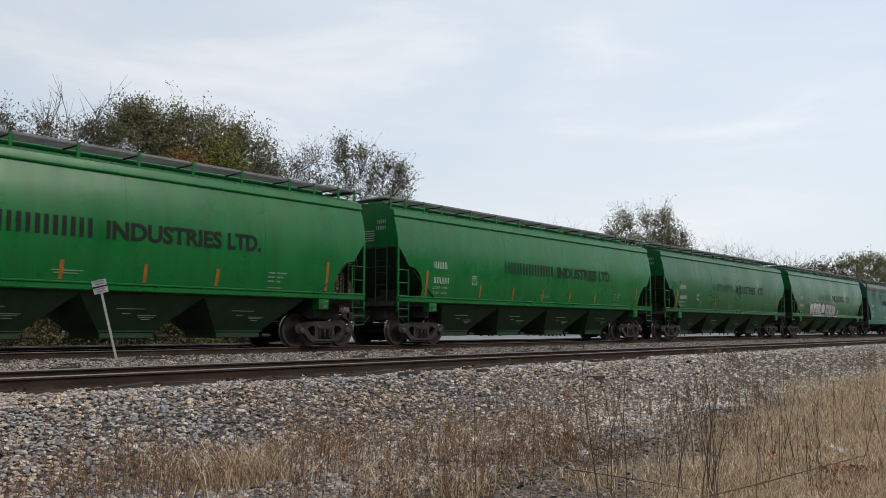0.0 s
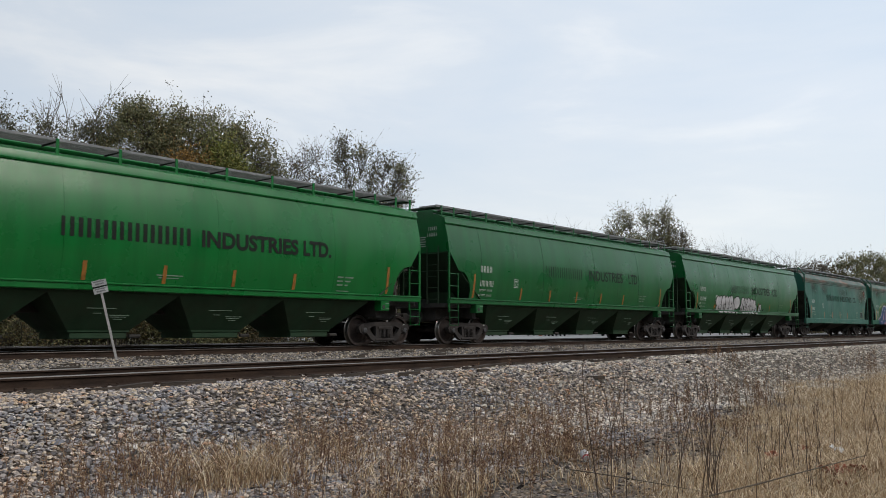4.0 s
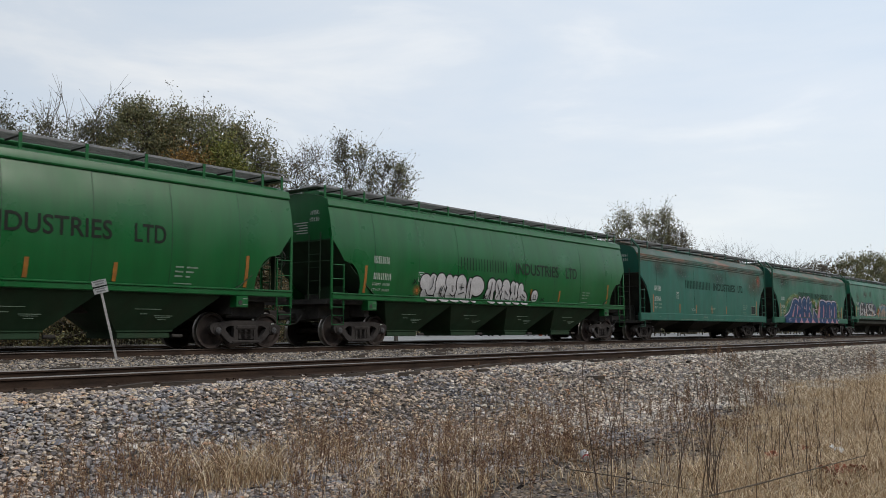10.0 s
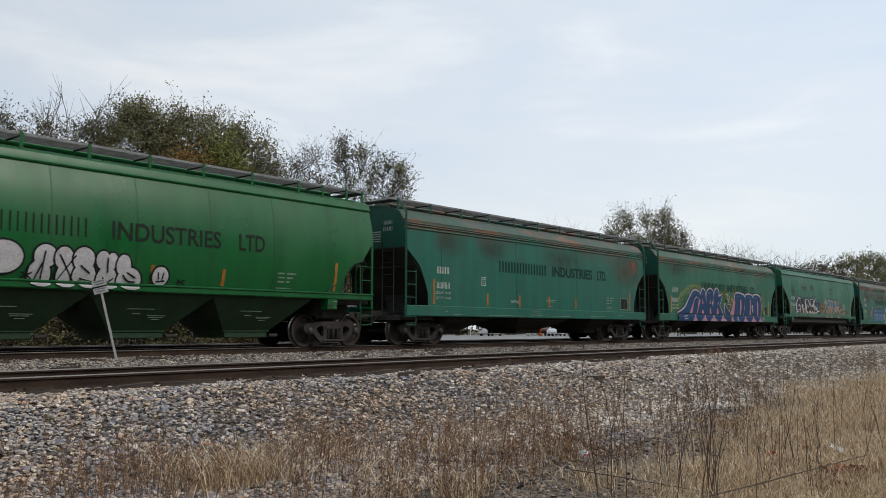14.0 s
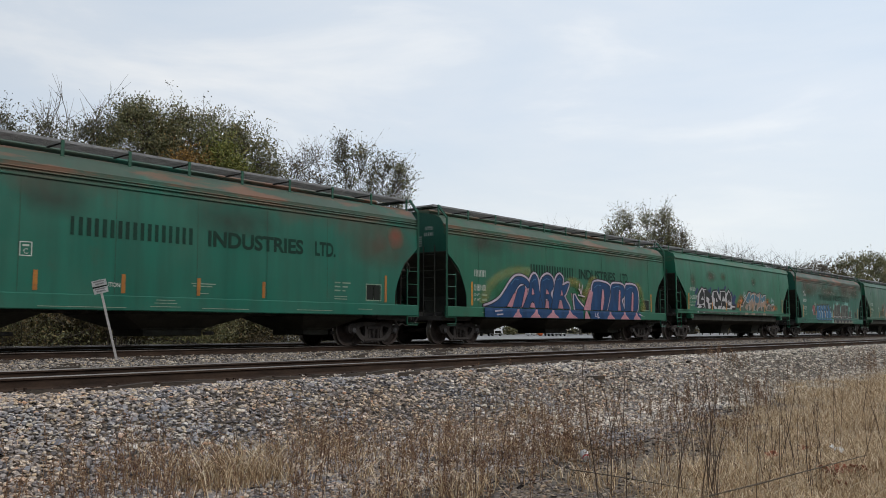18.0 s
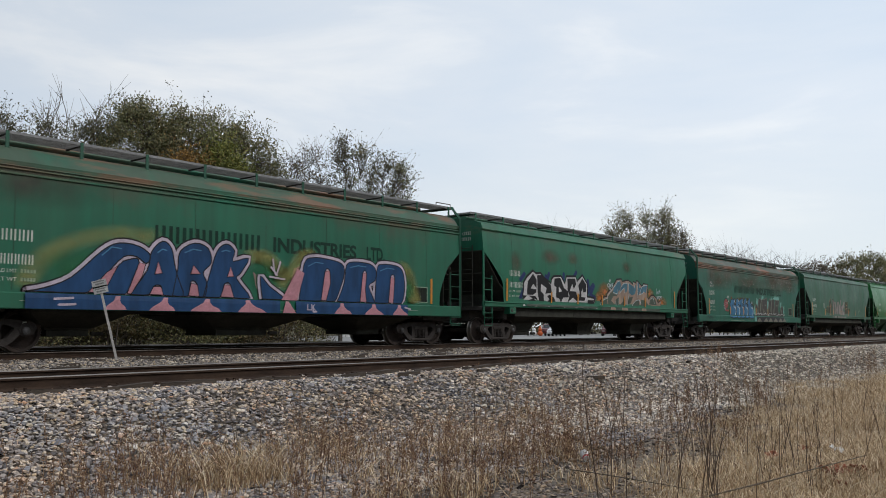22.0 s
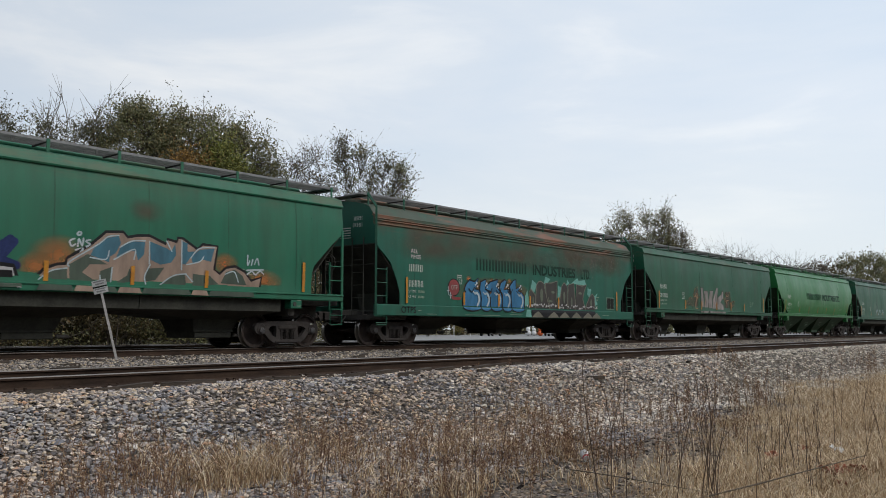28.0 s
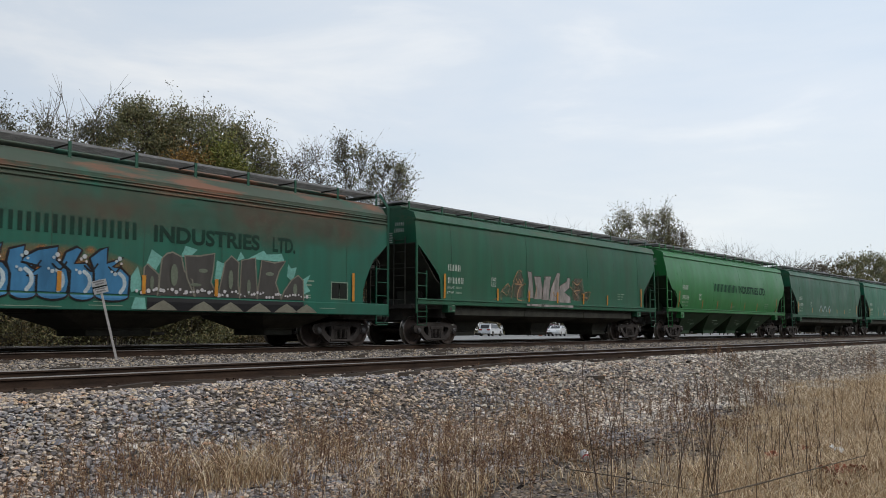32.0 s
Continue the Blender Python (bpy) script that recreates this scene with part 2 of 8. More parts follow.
    def ob(self, name, mats, parent=None, label="", smooth=False, m=None, fix=True):
        return place(name, self.mesh(name, mats, smooth, fix), parent, label, m)


def place(name, me, parent=None, label="", m=None):
    ob = new(name, me)
    if parent is not None:
        ob.parent = parent
    if m is not None:
        ob.matrix_basis = m
    if label:
        ob["label"] = label
    return ob


# ---- ground ----
def smooth01(a, b, x):
    t = min(1.0, max(0.0, (x - a) / (b - a)))
    return t * t * (3 - 2 * t)


def ground_z(x, y):
    """Height of the ground across the tracks: ditch, ballast shoulder, three tracks, road verge."""
    z = -0.80
    z += 0.635 * smooth01(6.5, 8.3, y)
    z += 0.015 * smooth01(11.2, 12.6, y) - 0.015 * smooth01(17.2, 18.2, y)
    z -= 0.335 * smooth01(26.5, 30.0, y)
    rough = 0.05 * smooth01(8.2, 6.0, y) + 0.012 + 0.02 * smooth01(30, 50, y)
    z += rough * noise.noise((x * 0.55, y * 0.55, 3.1)) + 0.35 * rough * noise.noise((x * 2.1, y * 2.1, 8.0))
    return z


def axis_steps(lo, hi, fine_lo, fine_hi, step, grow=1.22):
    pts = list(np.arange(fine_lo, fine_hi + 1e-6, step))
    a, s = fine_lo, step
    while a > lo:
        s *= grow
        a -= s
        pts.insert(0, max(a, lo))
    a, s = fine_hi, step
    while a < hi:
        s *= grow
        a += s
        pts.append(min(a, hi))
    return pts


def m_ground():
    """Grey crushed stone on the tracks, straw-brown soil in the ditch, pale asphalt and dry verge beyond."""
    m, nt, b = mat_new("ground_surface")
    L = nt.links.new
    tc = nt.nodes.new("ShaderNodeTexCoord")
    sep = nt.nodes.new("ShaderNodeSeparateXYZ")
    L(tc.outputs["Object"], sep.inputs[0])
    vor = nt.nodes.new("ShaderNodeTexVoronoi")
    vor.inputs["Scale"].default_value = 24.0
    L(tc.outputs["Object"], vor.inputs["Vector"])
    sepc = nt.nodes.new("ShaderNodeSeparateColor")
    L(vor.outputs["Color"], sepc.inputs[0])
    stone = ramp(nt, sepc.outputs[0], [(0.0, (0.085, 0.066, 0.052)), (0.45, (0.18, 0.145, 0.115)), (0.75, (0.29, 0.245, 0.20)), (1.0, (0.25, 0.18, 0.12))])
    # stones darken towards their edges: shade between them put into the colour
    gap_shade = ramp(nt, vor.outputs["Distance"], [(0.25, (1, 1, 1)), (0.75, (0.25, 0.25, 0.25))])
    stone = mixc(nt, 1.0, stone, gap_shade, "MULTIPLY")
    soil = ramp(nt, noise_tex(nt, 1.4, 8, 0.65), [(0.3, (0.16, 0.11, 0.07)), (0.55, (0.32, 0.235, 0.145)), (0.75, (0.44, 0.345, 0.225))])
    wob = nt.nodes.new("ShaderNodeMath")
    wob.operation = "MULTIPLY_ADD"
    L(noise_tex(nt, 0.8, 6, 0.7), wob.inputs[0])
    wob.inputs[1].default_value = 3.2
    L(sep.outputs["Y"], wob.inputs[2])
    line = nt.nodes.new("ShaderNodeMath")
    line.operation = "MULTIPLY_ADD"
    L(sep.outputs["X"], line.inputs[0])
    line.inputs[1].default_value, line.inputs[2].default_value = 0.17, 2.2
    lim = nt.nodes.new("ShaderNodeMath")
    lim.operation = "MINIMUM"
    L(line.outputs[0], lim.inputs[0])
    lim.inputs[1].default_value = 5.7
    past = nt.nodes.new("ShaderNodeMath")
    past.operation = "SUBTRACT"
    L(wob.outputs[0], past.inputs[0])
    L(lim.outputs[0], past.inputs[1])
    edge = ramp(nt, map_range(nt, past.outputs[0], 0.8, 2.4), [(0, (0, 0, 0)), (1, (1, 1, 1))])
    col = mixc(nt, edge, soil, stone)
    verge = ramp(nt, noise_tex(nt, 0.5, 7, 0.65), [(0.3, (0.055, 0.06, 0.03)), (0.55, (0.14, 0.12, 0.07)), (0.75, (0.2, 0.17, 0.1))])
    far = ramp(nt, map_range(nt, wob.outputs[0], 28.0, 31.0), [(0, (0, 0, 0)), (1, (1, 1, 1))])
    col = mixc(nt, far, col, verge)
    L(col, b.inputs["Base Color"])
    b.inputs["Roughness"].default_value = 0.95
    bump(nt, b, gap_shade, 0.8, 0.03)
    return m


def make_ground():
    xs = axis_steps(-1500, 2500, -4, 50, 0.3)
    ys = axis_steps(-300, 2500, -2, 32, 0.25)
    g = Geo()
    g.v = [(x, y, ground_z(x, y)) for y in ys for x in xs]
    n = len(xs)
    g.f = [(j * n + i, j * n + i + 1, (j + 1) * n + i + 1, (j + 1) * n + i) for j in range(len(ys) - 1) for i in range(n - 1)]
    me = g.mesh("ground", m_ground(), fix=False)
    me.polygons.foreach_set("use_smooth", [True] * len(me.polygons))
    tagged(new("ground", me), "stony railway ground with dry soil and verge", "ground", kind="structure")


make_ground()

# ---- tracks ----
RAIL_PROFILE = [(-0.07, -0.18), (0.07, -0.18), (0.07, -0.168), (0.02, -0.15), (0.011, -0.135), (0.011, -0.05), (0.034, -0.037), (0.036, -0.012),
                (-0.036, -0.012), (-0.034, -0.037), (-0.011, -0.05), (-0.011, -0.135), (-0.02, -0.15), (-0.07, -0.168)]
HEAD_PROFILE = [(-0.036, -0.012), (0.036, -0.012), (0.033, -0.004), (0.022, 0.0), (-0.022, 0.0), (-0.033, -0.004)]
NEAR_TRACK, TRAIN_TRACK, THIRD_TRACK = 9.80, 19.33, 24.4


RAIL_PROFILE = [(a, z * 0.80) for a, z in RAIL_PROFILE]


def make_track(name, yc, label, head, x0=-60, x1=900, near_ties=True):
    t = tagged(new(name), label, "railway track", kind="structure")
    t.location = (0, yc, 0)
    for s in (-1, 1):
        yr = s * 0.7525
        r = Geo().prism([(yr + a, z) for a, z in RAIL_PROFILE], x0, x1, "x").ob("rail", M_RAIL, t)
        Geo().prism([(yr + a, z) for a, z in HEAD_PROFILE], x0, x1, "x").ob("running_face", head, r)
    tie = Geo().cbox(-0.115, 0.115, -1.3, 1.3, -0.30, -0.146, 0.012, "y").mesh("tie", M_TIE)
    plate = Geo().cbox(-0.09, 0.09, -0.19, 0.19, -0.146, -0.134, 0.006, "y").mesh("tie_plate", M_RAIL)
    spike = Geo().cbox(-0.014, 0.014, -0.02, 0.02, -0.136, -0.105, 0.006, "z").mesh("spike", M_RAIL)
    rnd = random.Random(5)
    if near_ties:
        for i in range(70):
            x = 0.4 + i * 0.54 + rnd.uniform(-0.03, 0.03)
            o = place("tie", tie, t, m=pose(x, rnd.uniform(-0.08, 0.08), rnd.uniform(-0.02, 0.004), 0, 0, rnd.uniform(-2, 2)))
            for s in (-1, 1):
                place("tie_plate", plate, o, m=pose(0, s * 0.7525, 0))
                if s < 0 and i < 45:
                    for dx, dy in ((-0.05, -0.09), (0.05, 0.09), (0.05, -0.09)):
                        place("spike", spike, o, m=pose(dx, s * 0.7525 + dy, 0))
        k0 = 70
    else:
        k0 = 0
    g = Geo()
    for i in range(k0, 320):
        x = 0.4 + i * 0.54 + rnd.uniform(-0.03, 0.03)
        g.cbox(x - 0.115, x + 0.115, -1.3, 1.3, -0.30, -0.148 + rnd.uniform(-0.015, 0.004), 0.012, "y")
    tagged(g.ob("far_ties", M_TIE, t), "weathered timber ties half sunk in ballast", kind="stuff")
    return t


make_track("track_near", NEAR_TRACK, "rusty steel rails on weathered timber ties", M_HEAD)
make_track("track_train", TRAIN_TRACK, "steel rails under the grain train", M_HEAD, near_ties=False)
make_track("track_third", THIRD_TRACK, "steel rails of a siding behind the train", M_HEAD, near_ties=False)


# ---- the grain train ----
def travelled(t):
    """Metres the train has rolled since the start."""
    return 4.0989 * t - 0.2903 * t * t / 32 + 0.1541 * t ** 3 / 1024


MESHES = {}


def shared(name, key, build, parent, label="", m=None):
    """A part whose mesh is made once and used again for alike parts."""
    if key not in MESHES:
        MESHES[key] = build()
    return place(name, MESHES[key], parent, label, m)


WHEEL_R = 0.457


def frame_mesh():
    """Cast side frame: arched truss with two rounded windows and the spring opening."""
    g = Geo()
    y0, y1 = -0.07, 0.06
    g.prism([(-1.12, 0.50), (-1.11, 0.58), (-1.03, 0.645), (-0.86, 0.665), (-0.60, 0.70), (-0.30, 0.715), (0.30, 0.715), (0.60, 0.70), (0.86, 0.665), (1.03, 0.645), (1.11, 0.58), (1.12, 0.50), (1.06, 0.40),
             (0.92, 0.34), (0.76, 0.38), (0.66, 0.50), (0.58, 0.56), (0.46, 0.585), (0.36, 0.575), (-0.36, 0.575), (-0.46, 0.585), (-0.58, 0.56), (-0.66, 0.50), (-0.76, 0.38), (-0.92, 0.34), (-1.06, 0.40)], y0, y1)
    for s in (-1, 1):
        leg = [(s * a, z) for a, z in ((0.82, 0.46), (0.76, 0.36), (0.62, 0.22), (0.48, 0.135), (0.36, 0.12), (0.30, 0.20), (0.38, 0.27), (0.50, 0.32), (0.60, 0.42), (0.66, 0.51))]
        g.prism(leg[::s], y0 + 0.003, y1 - 0.003)
        col = [(s * a, z) for a, z in ((0.25, 0.20), (0.40, 0.24), (0.385, 0.36), (0.37, 0.48), (0.40, 0.58), (0.25, 0.58))]
        g.prism(col[::s], y0 + 0.006, y1 - 0.006)
        g.lathe([(0.001, -0.085), (0.13, -0.085), (0.155, -0.06), (0.16, 0.05), (0.001, 0.05)], 16, "y", (s * 0.889, 0, WHEEL_R + 0.035))
    g.cbox(-0.42, 0.42, y0 - 0.015, y1 + 0.01, 0.125, 0.215, 0.025)
    return g.mesh("side_frame", M_STEEL, smooth=True)


def spring_mesh():
    g = Geo()
    for cx in (-0.19, 0.0, 0.19):
        path = [(cx + 0.075 * math.cos(a), 0.075 * math.sin(a), 0.22 + 0.26 * a / (9 * 2 * math.pi)) for a in np.linspace(0, 9 * 2 * math.pi, 55)]
        g.tube(path, 0.016, 3, cap=False)
    g.cbox(-0.30, 0.30, -0.09, 0.09, 0.48, 0.60, 0.03)
    return g.mesh("spring_nest", M_STEEL, fix=False)


def wheelset_mesh():
    g = Geo()
    for s in (-1, 1):
        y = s * 0.7525
        prof = [(0.10, -0.09), (0.12, -0.03), (0.22, -0.01), (0.36, 0.02), (0.385, -0.055), (0.45, -0.06), (0.457, -0.05), (0.457, 0.06), (0.485, 0.075), (0.475, 0.10),
                (0.385, 0.10), (0.36, 0.065), (0.22, 0.04), (0.12, 0.05), (0.10, 0.09)]
        g.lathe([(r, y - s * w) for r, w in prof], 30)
    g.lathe([(0.001, -1.05), (0.075, -1.05), (0.075, 1.05), (0.001, 1.05)], 12)
    for s in (-1, 1):
        g.lathe([(0.001, s * 0.98), (0.085, s * 0.98), (0.09, s * 1.0), (0.085, s * 1.10), (0.05, s * 1.12), (0.001, s * 1.12)], 16)
        for k in range(3):
            a = 2.094 * k
            g.lathe([(0.001, s * 1.09), (0.014, s * 1.09), (0.014, s * 1.13), (0.001, s * 1.135)], 6, "y", (0.052 * math.cos(a), 0, 0.052 * math.sin(a)))
    me = g.mesh("wheelset", [M_WHEEL, M_TREAD, M_CAP], smooth=True)
    for p in me.polygons:
        c = p.center
        r = math.hypot(c.x, c.z)
        if r > 0.45:
            p.material_index = 1
        elif abs(c.y) > 1.06:
            p.material_index = 2
    return me


WHEELSETS = []


def add_bogie(wagon, x):
    b = shared("bogie", "bolster", lambda: Geo().cbox(-0.2, 0.2, -1.0, 1.0, 0.42, 0.68, 0.04, "y").cbox(-0.3, 0.3, -0.25, 0.25, 0.6, 0.84, 0.04).mesh("bogie", M_STEEL),
               wagon, "dark cast-steel freight bogie", pose(x, 0, 0))
    for s in (-1, 1):
        shared("side_frame", "side_frame", frame_mesh, b, m=pose(0, s * 0.99, 0, 0, 0, 0 if s < 0 else 180))
        if s < 0:
            shared("frame_tag", "frame_tag", lambda: Geo().cbox(-0.04, 0.04, -0.008, 0.0, -0.04, 0.04, 0.006, "y").mesh("frame_tag", M_WHITE), b, "small white tag", pose(0.86, -1.062, 0.61))
        shared("spring_nest", "spring_nest", spring_mesh, b, m=pose(0, s * 0.99, 0))
        w = shared("wheelset", "wheelset", wheelset_mesh, b, "steel wheels with worn bright treads", pose(s * 0.889, 0, WHEEL_R))
        WHEELSETS.append((w, s * 0.889))
        shared("brake_beam", "brake_beam", lambda: Geo().cbox(-0.04, 0.04, -0.75, 0.75, -0.05, 0.05, 0.015, "y").cbox(-0.06, 0.06, -0.83, -0.68, -0.16, 0.16, 0.02, "z").cbox(-0.06, 0.06, 0.68, 0.83, -0.16, 0.16, 0.02, "z").mesh("brake_beam", M_STEEL), b, m=pose(s * 0.36, 0, 0.36))
    return b


KINDS = {
    # rounded four-pocket hopper; rust-topped three-pocket hopper; straight three-pocket hopper
    "round": dict(prof=[(1.44, 1.43), (1.7, 1.50), (2.0, 1.55), (2.4, 1.583), (2.8, 1.58), (3.2, 1.545), (3.55, 1.487), (3.82, 1.42), (4.02, 1.355)],
                  cut=[(0.0, 3.05), (0.15, 2.87), (0.30, 2.68), (0.45, 2.47), (0.47, 2.44), (0.80, 2.37), (0.98, 2.22), (1.10, 2.03), (1.18, 1.80), (1.16, 1.62), (1.12, 1.50)],
                  end=0.72, sill=(1.33, 1.50), sill_hw=1.56, top=4.02, eave=(4.19, 1.36), roof=4.46, walk=4.60, hoppers=4, bogie=2.42, box=True, hop_top=1.40, hop_lo=0.27, hop_w=1.46,
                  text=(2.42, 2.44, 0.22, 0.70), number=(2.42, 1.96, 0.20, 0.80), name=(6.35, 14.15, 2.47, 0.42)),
    "rusty": dict(prof=[(1.20, 1.58), (1.6, 1.585), (2.2, 1.585), (2.8, 1.58), (3.3, 1.57), (3.63, 1.56)],
                  cut=[(0.0, 3.05), (0.22, 2.86), (0.45, 2.68), (0.66, 2.50), (0.80, 2.25), (0.95, 1.95), (1.06, 1.66), (1.08, 1.50), (1.02, 1.34), (0.98, 1.24)],
                  end=0.70, sill=(0.90, 1.24), sill_hw=1.595, top=3.63, eave=(4.18, 1.34), roof=4.44, walk=4.59, hoppers=3, bogie=2.13, box=False, hop_top=1.0, hop_lo=0.33, hop_w=1.40,
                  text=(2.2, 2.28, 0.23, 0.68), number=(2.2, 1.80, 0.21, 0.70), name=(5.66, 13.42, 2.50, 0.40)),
    "plain": dict(prof=[(1.42, 1.55), (1.8, 1.565), (2.4, 1.575), (3.0, 1.565), (3.5, 1.545), (3.98, 1.49)],
                  cut=[(0.0, 3.22), (0.2, 3.05), (0.45, 2.84), (0.60, 2.70), (0.85, 2.47), (1.10, 2.22), (1.17, 2.05), (1.20, 1.75), (1.18, 1.55), (1.14, 1.45)],
                  end=0.62, sill=(1.27, 1.44), sill_hw=1.58, top=3.98, eave=(4.19, 1.45), roof=4.42, walk=4.56, hoppers=3, bogie=2.2, box=True, hop_top=1.35, hop_lo=0.27, hop_w=1.42,
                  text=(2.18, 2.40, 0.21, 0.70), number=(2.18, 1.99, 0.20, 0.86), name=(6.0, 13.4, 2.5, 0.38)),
}


def half_width(k, z):
    p = k["prof"]
    if z <= p[0][0]:
        return k["sill_hw"]
    return float(np.interp(z, [a for a, _ in p], [b for _, b in p]))


class Side:
    """Flat paint laid on the curved side that faces the camera."""

    def __init__(self, k, lift=0.006):
        self.k, self.lift, self.g = k, lift, Geo()

    def y(self, z):
        out = 0.0
        if z <= self.k["sill"][1] + 0.013:
            out = 0.022 if self.k["hop_lo"] > 0.3 else 0.052
        return -half_width(self.k, z) - self.lift - out

    def above(self, pts):
        """Shapes that reach over the sill's edge end on it."""
        lim = self.k["sill"][1] + 0.014
        return [(x, max(z, lim)) for x, z in pts] if max(p[1] for p in pts) > lim else list(pts)

    def quad(self, pts, n=3):
        """Four corners (x, z): lower left, lower right, upper right, upper left."""
        a, b, c, d = self.above(pts)
        rows = []
        for i in range(n + 1):
            t = i / n
            l = (a[0] + (d[0] - a[0]) * t, a[1] + (d[1] - a[1]) * t)
            r = (b[0] + (c[0] - b[0]) * t, b[1] + (c[1] - b[1]) * t)
            rows.append([(l[0], self.y(l[1]), l[1]), (r[0], self.y(r[1]), r[1])])
        self.g.add([p for r in rows for p in r], [(2 * i, 2 * i + 1, 2 * i + 3, 2 * i + 2) for i in range(n)])
        return self

    def bar(self, x0, x1, z0, z1):
        return self.quad([(x0, z0), (x1, z0), (x1, z1), (x0, z1)])

    def blob(self, outline, rings=4):
        """A star-shaped patch round the middle of its outline."""
        outline = self.above(outline)
        cx = sum(p[0] for p in outline) / len(outline)
        cz = sum(p[1] for p in outline) / len(outline)
        vs, fs, n = [(cx, self.y(cz), cz)], [], len(outline)
        for r in range(1, rings + 1):
            f = r / rings
            for x, z in outline:
                zz = cz + (z - cz) * f
                vs.append((cx + (x - cx) * f, self.y(zz), zz))
        for i in range(n):
            j = (i + 1) % n
            fs.append((0, 1 + i, 1 + j))
            for r in range(rings - 1):
                a, b = 1 + r * n, 1 + (r + 1) * n
                fs.append((a + i, b + i, b + j, a + j))
        self.g.add(vs, fs)
        return self

    def area(self, pts):
        """A filled outline of any shape on the nearly flat middle of the side."""
        tri = tessellate_polygon([[Vector((x, z, 0)) for x, z in pts]])
        self.g.add([(x, self.y(z), z) for x, z in pts], [tuple(t) for t in tri])
        return self

    def stroke(self, pts, w):
        """A painted ribbon of width w through (x, z) points, with round ends."""
        P = [Vector(p) for p in pts]
        P = [p for i, p in enumerate(P) if i == 0 or (p - P[i - 1]).length > 1e-4]
        n, r = len(P), w / 2
        if n < 2:
            return self
        left, right = [], []
        for i, p in enumerate(P):
            d = (P[min(i + 1, n - 1)] - P[max(i - 1, 0)]).normalized()
            o = Vector((-d.y, d.x)) * r
            left.append(p + o)
            right.append(p - o)
        lim = self.k["sill"][1] + 0.014
        fit = (lambda q: (q[0], max(q[1], lim))) if max(q.y for q in left + right) > lim else (lambda q: (q[0], q[1]))
        rows = [[fit(a), fit(c), fit(b)] for a, c, b in zip(left, P, right)]
        vs = [(x, self.y(z) - 0.00012 * i, z) for i, row in enumerate(rows) for x, z in row]
        fs = [(3 * i + j, 3 * i + j + 1, 3 * i + 4 + j, 3 * i + 3 + j) for i in range(n - 1) for j in (0, 1)]
        for c, d in ((P[0], (P[0] - P[1]).normalized()), (P[-1], (P[-1] - P[-2]).normalized())):
            a0 = math.atan2(d.y, d.x)
            arc = [fit((c.x + r * math.cos(a0 + t), c.y + r * math.sin(a0 + t))) for t in np.linspace(-math.pi / 2, math.pi / 2, 9)]
            o = len(vs)
            vs.append((fit(c)[0], self.y(fit(c)[1]), fit(c)[1]))
            vs += [(x, self.y(z), z) for x, z in arc]
            fs += [(o, o + 1 + i, o + 2 + i) for i in range(8)]
        self.g.add(vs, fs)
        return self

    def ob(self, name, mat, parent, label="", small=False):
        o = self.g.ob(name, mat, parent, label, fix=False)
        if small:
            o["kind"] = "stuff"
        return o


def side_grid(k, length, x0, x1, sgn, lift):
    """Points of the curved side between two stations, following the end cut-outs."""
    e = k["end"]
    cut = k["cut"]
    stations = sorted({round(v, 4) for v in [x0, x1] + [e + c[0] for c in cut] + [length - e - c[0] for c in cut] if x0 - 1e-6 <= v <= x1 + 1e-6})
    cols = []
    zb, zt = k["sill"][1] - 0.03, k["top"]
    # the cut-out as a function of distance from the end
    cx = [c[0] for c in cut]
    kmax = cx.index(max(cx))
    for x in stations:
        d = min(x - e, length - e - x)
        if d <= cut[kmax][0] + 1e-6:
            lo = float(np.interp(d, cx[:kmax + 1], [c[1] for c in cut[:kmax + 1]]))
        else:
            lo = zb
        if abs(d - cut[kmax][0]) < 1e-5:
            inner = x1 > x + 1e-5 if x - e < length / 2 else x0 < x - 1e-5
            cols.append((x, lo, zb if inner else lo))
        else:
            cols.append((x, lo, lo))
    out = []
    for x, lo, lo2 in cols:
        left_half = x < length / 2
        for low in ([lo, lo2] if left_half else [lo2, lo]) if lo2 != lo else [lo]:
            zs = [low + (zt - low) * j / 9 for j in range(10)]
            out.append([(x, sgn * (half_width(k, z) + lift), z) for z in zs])
    return out


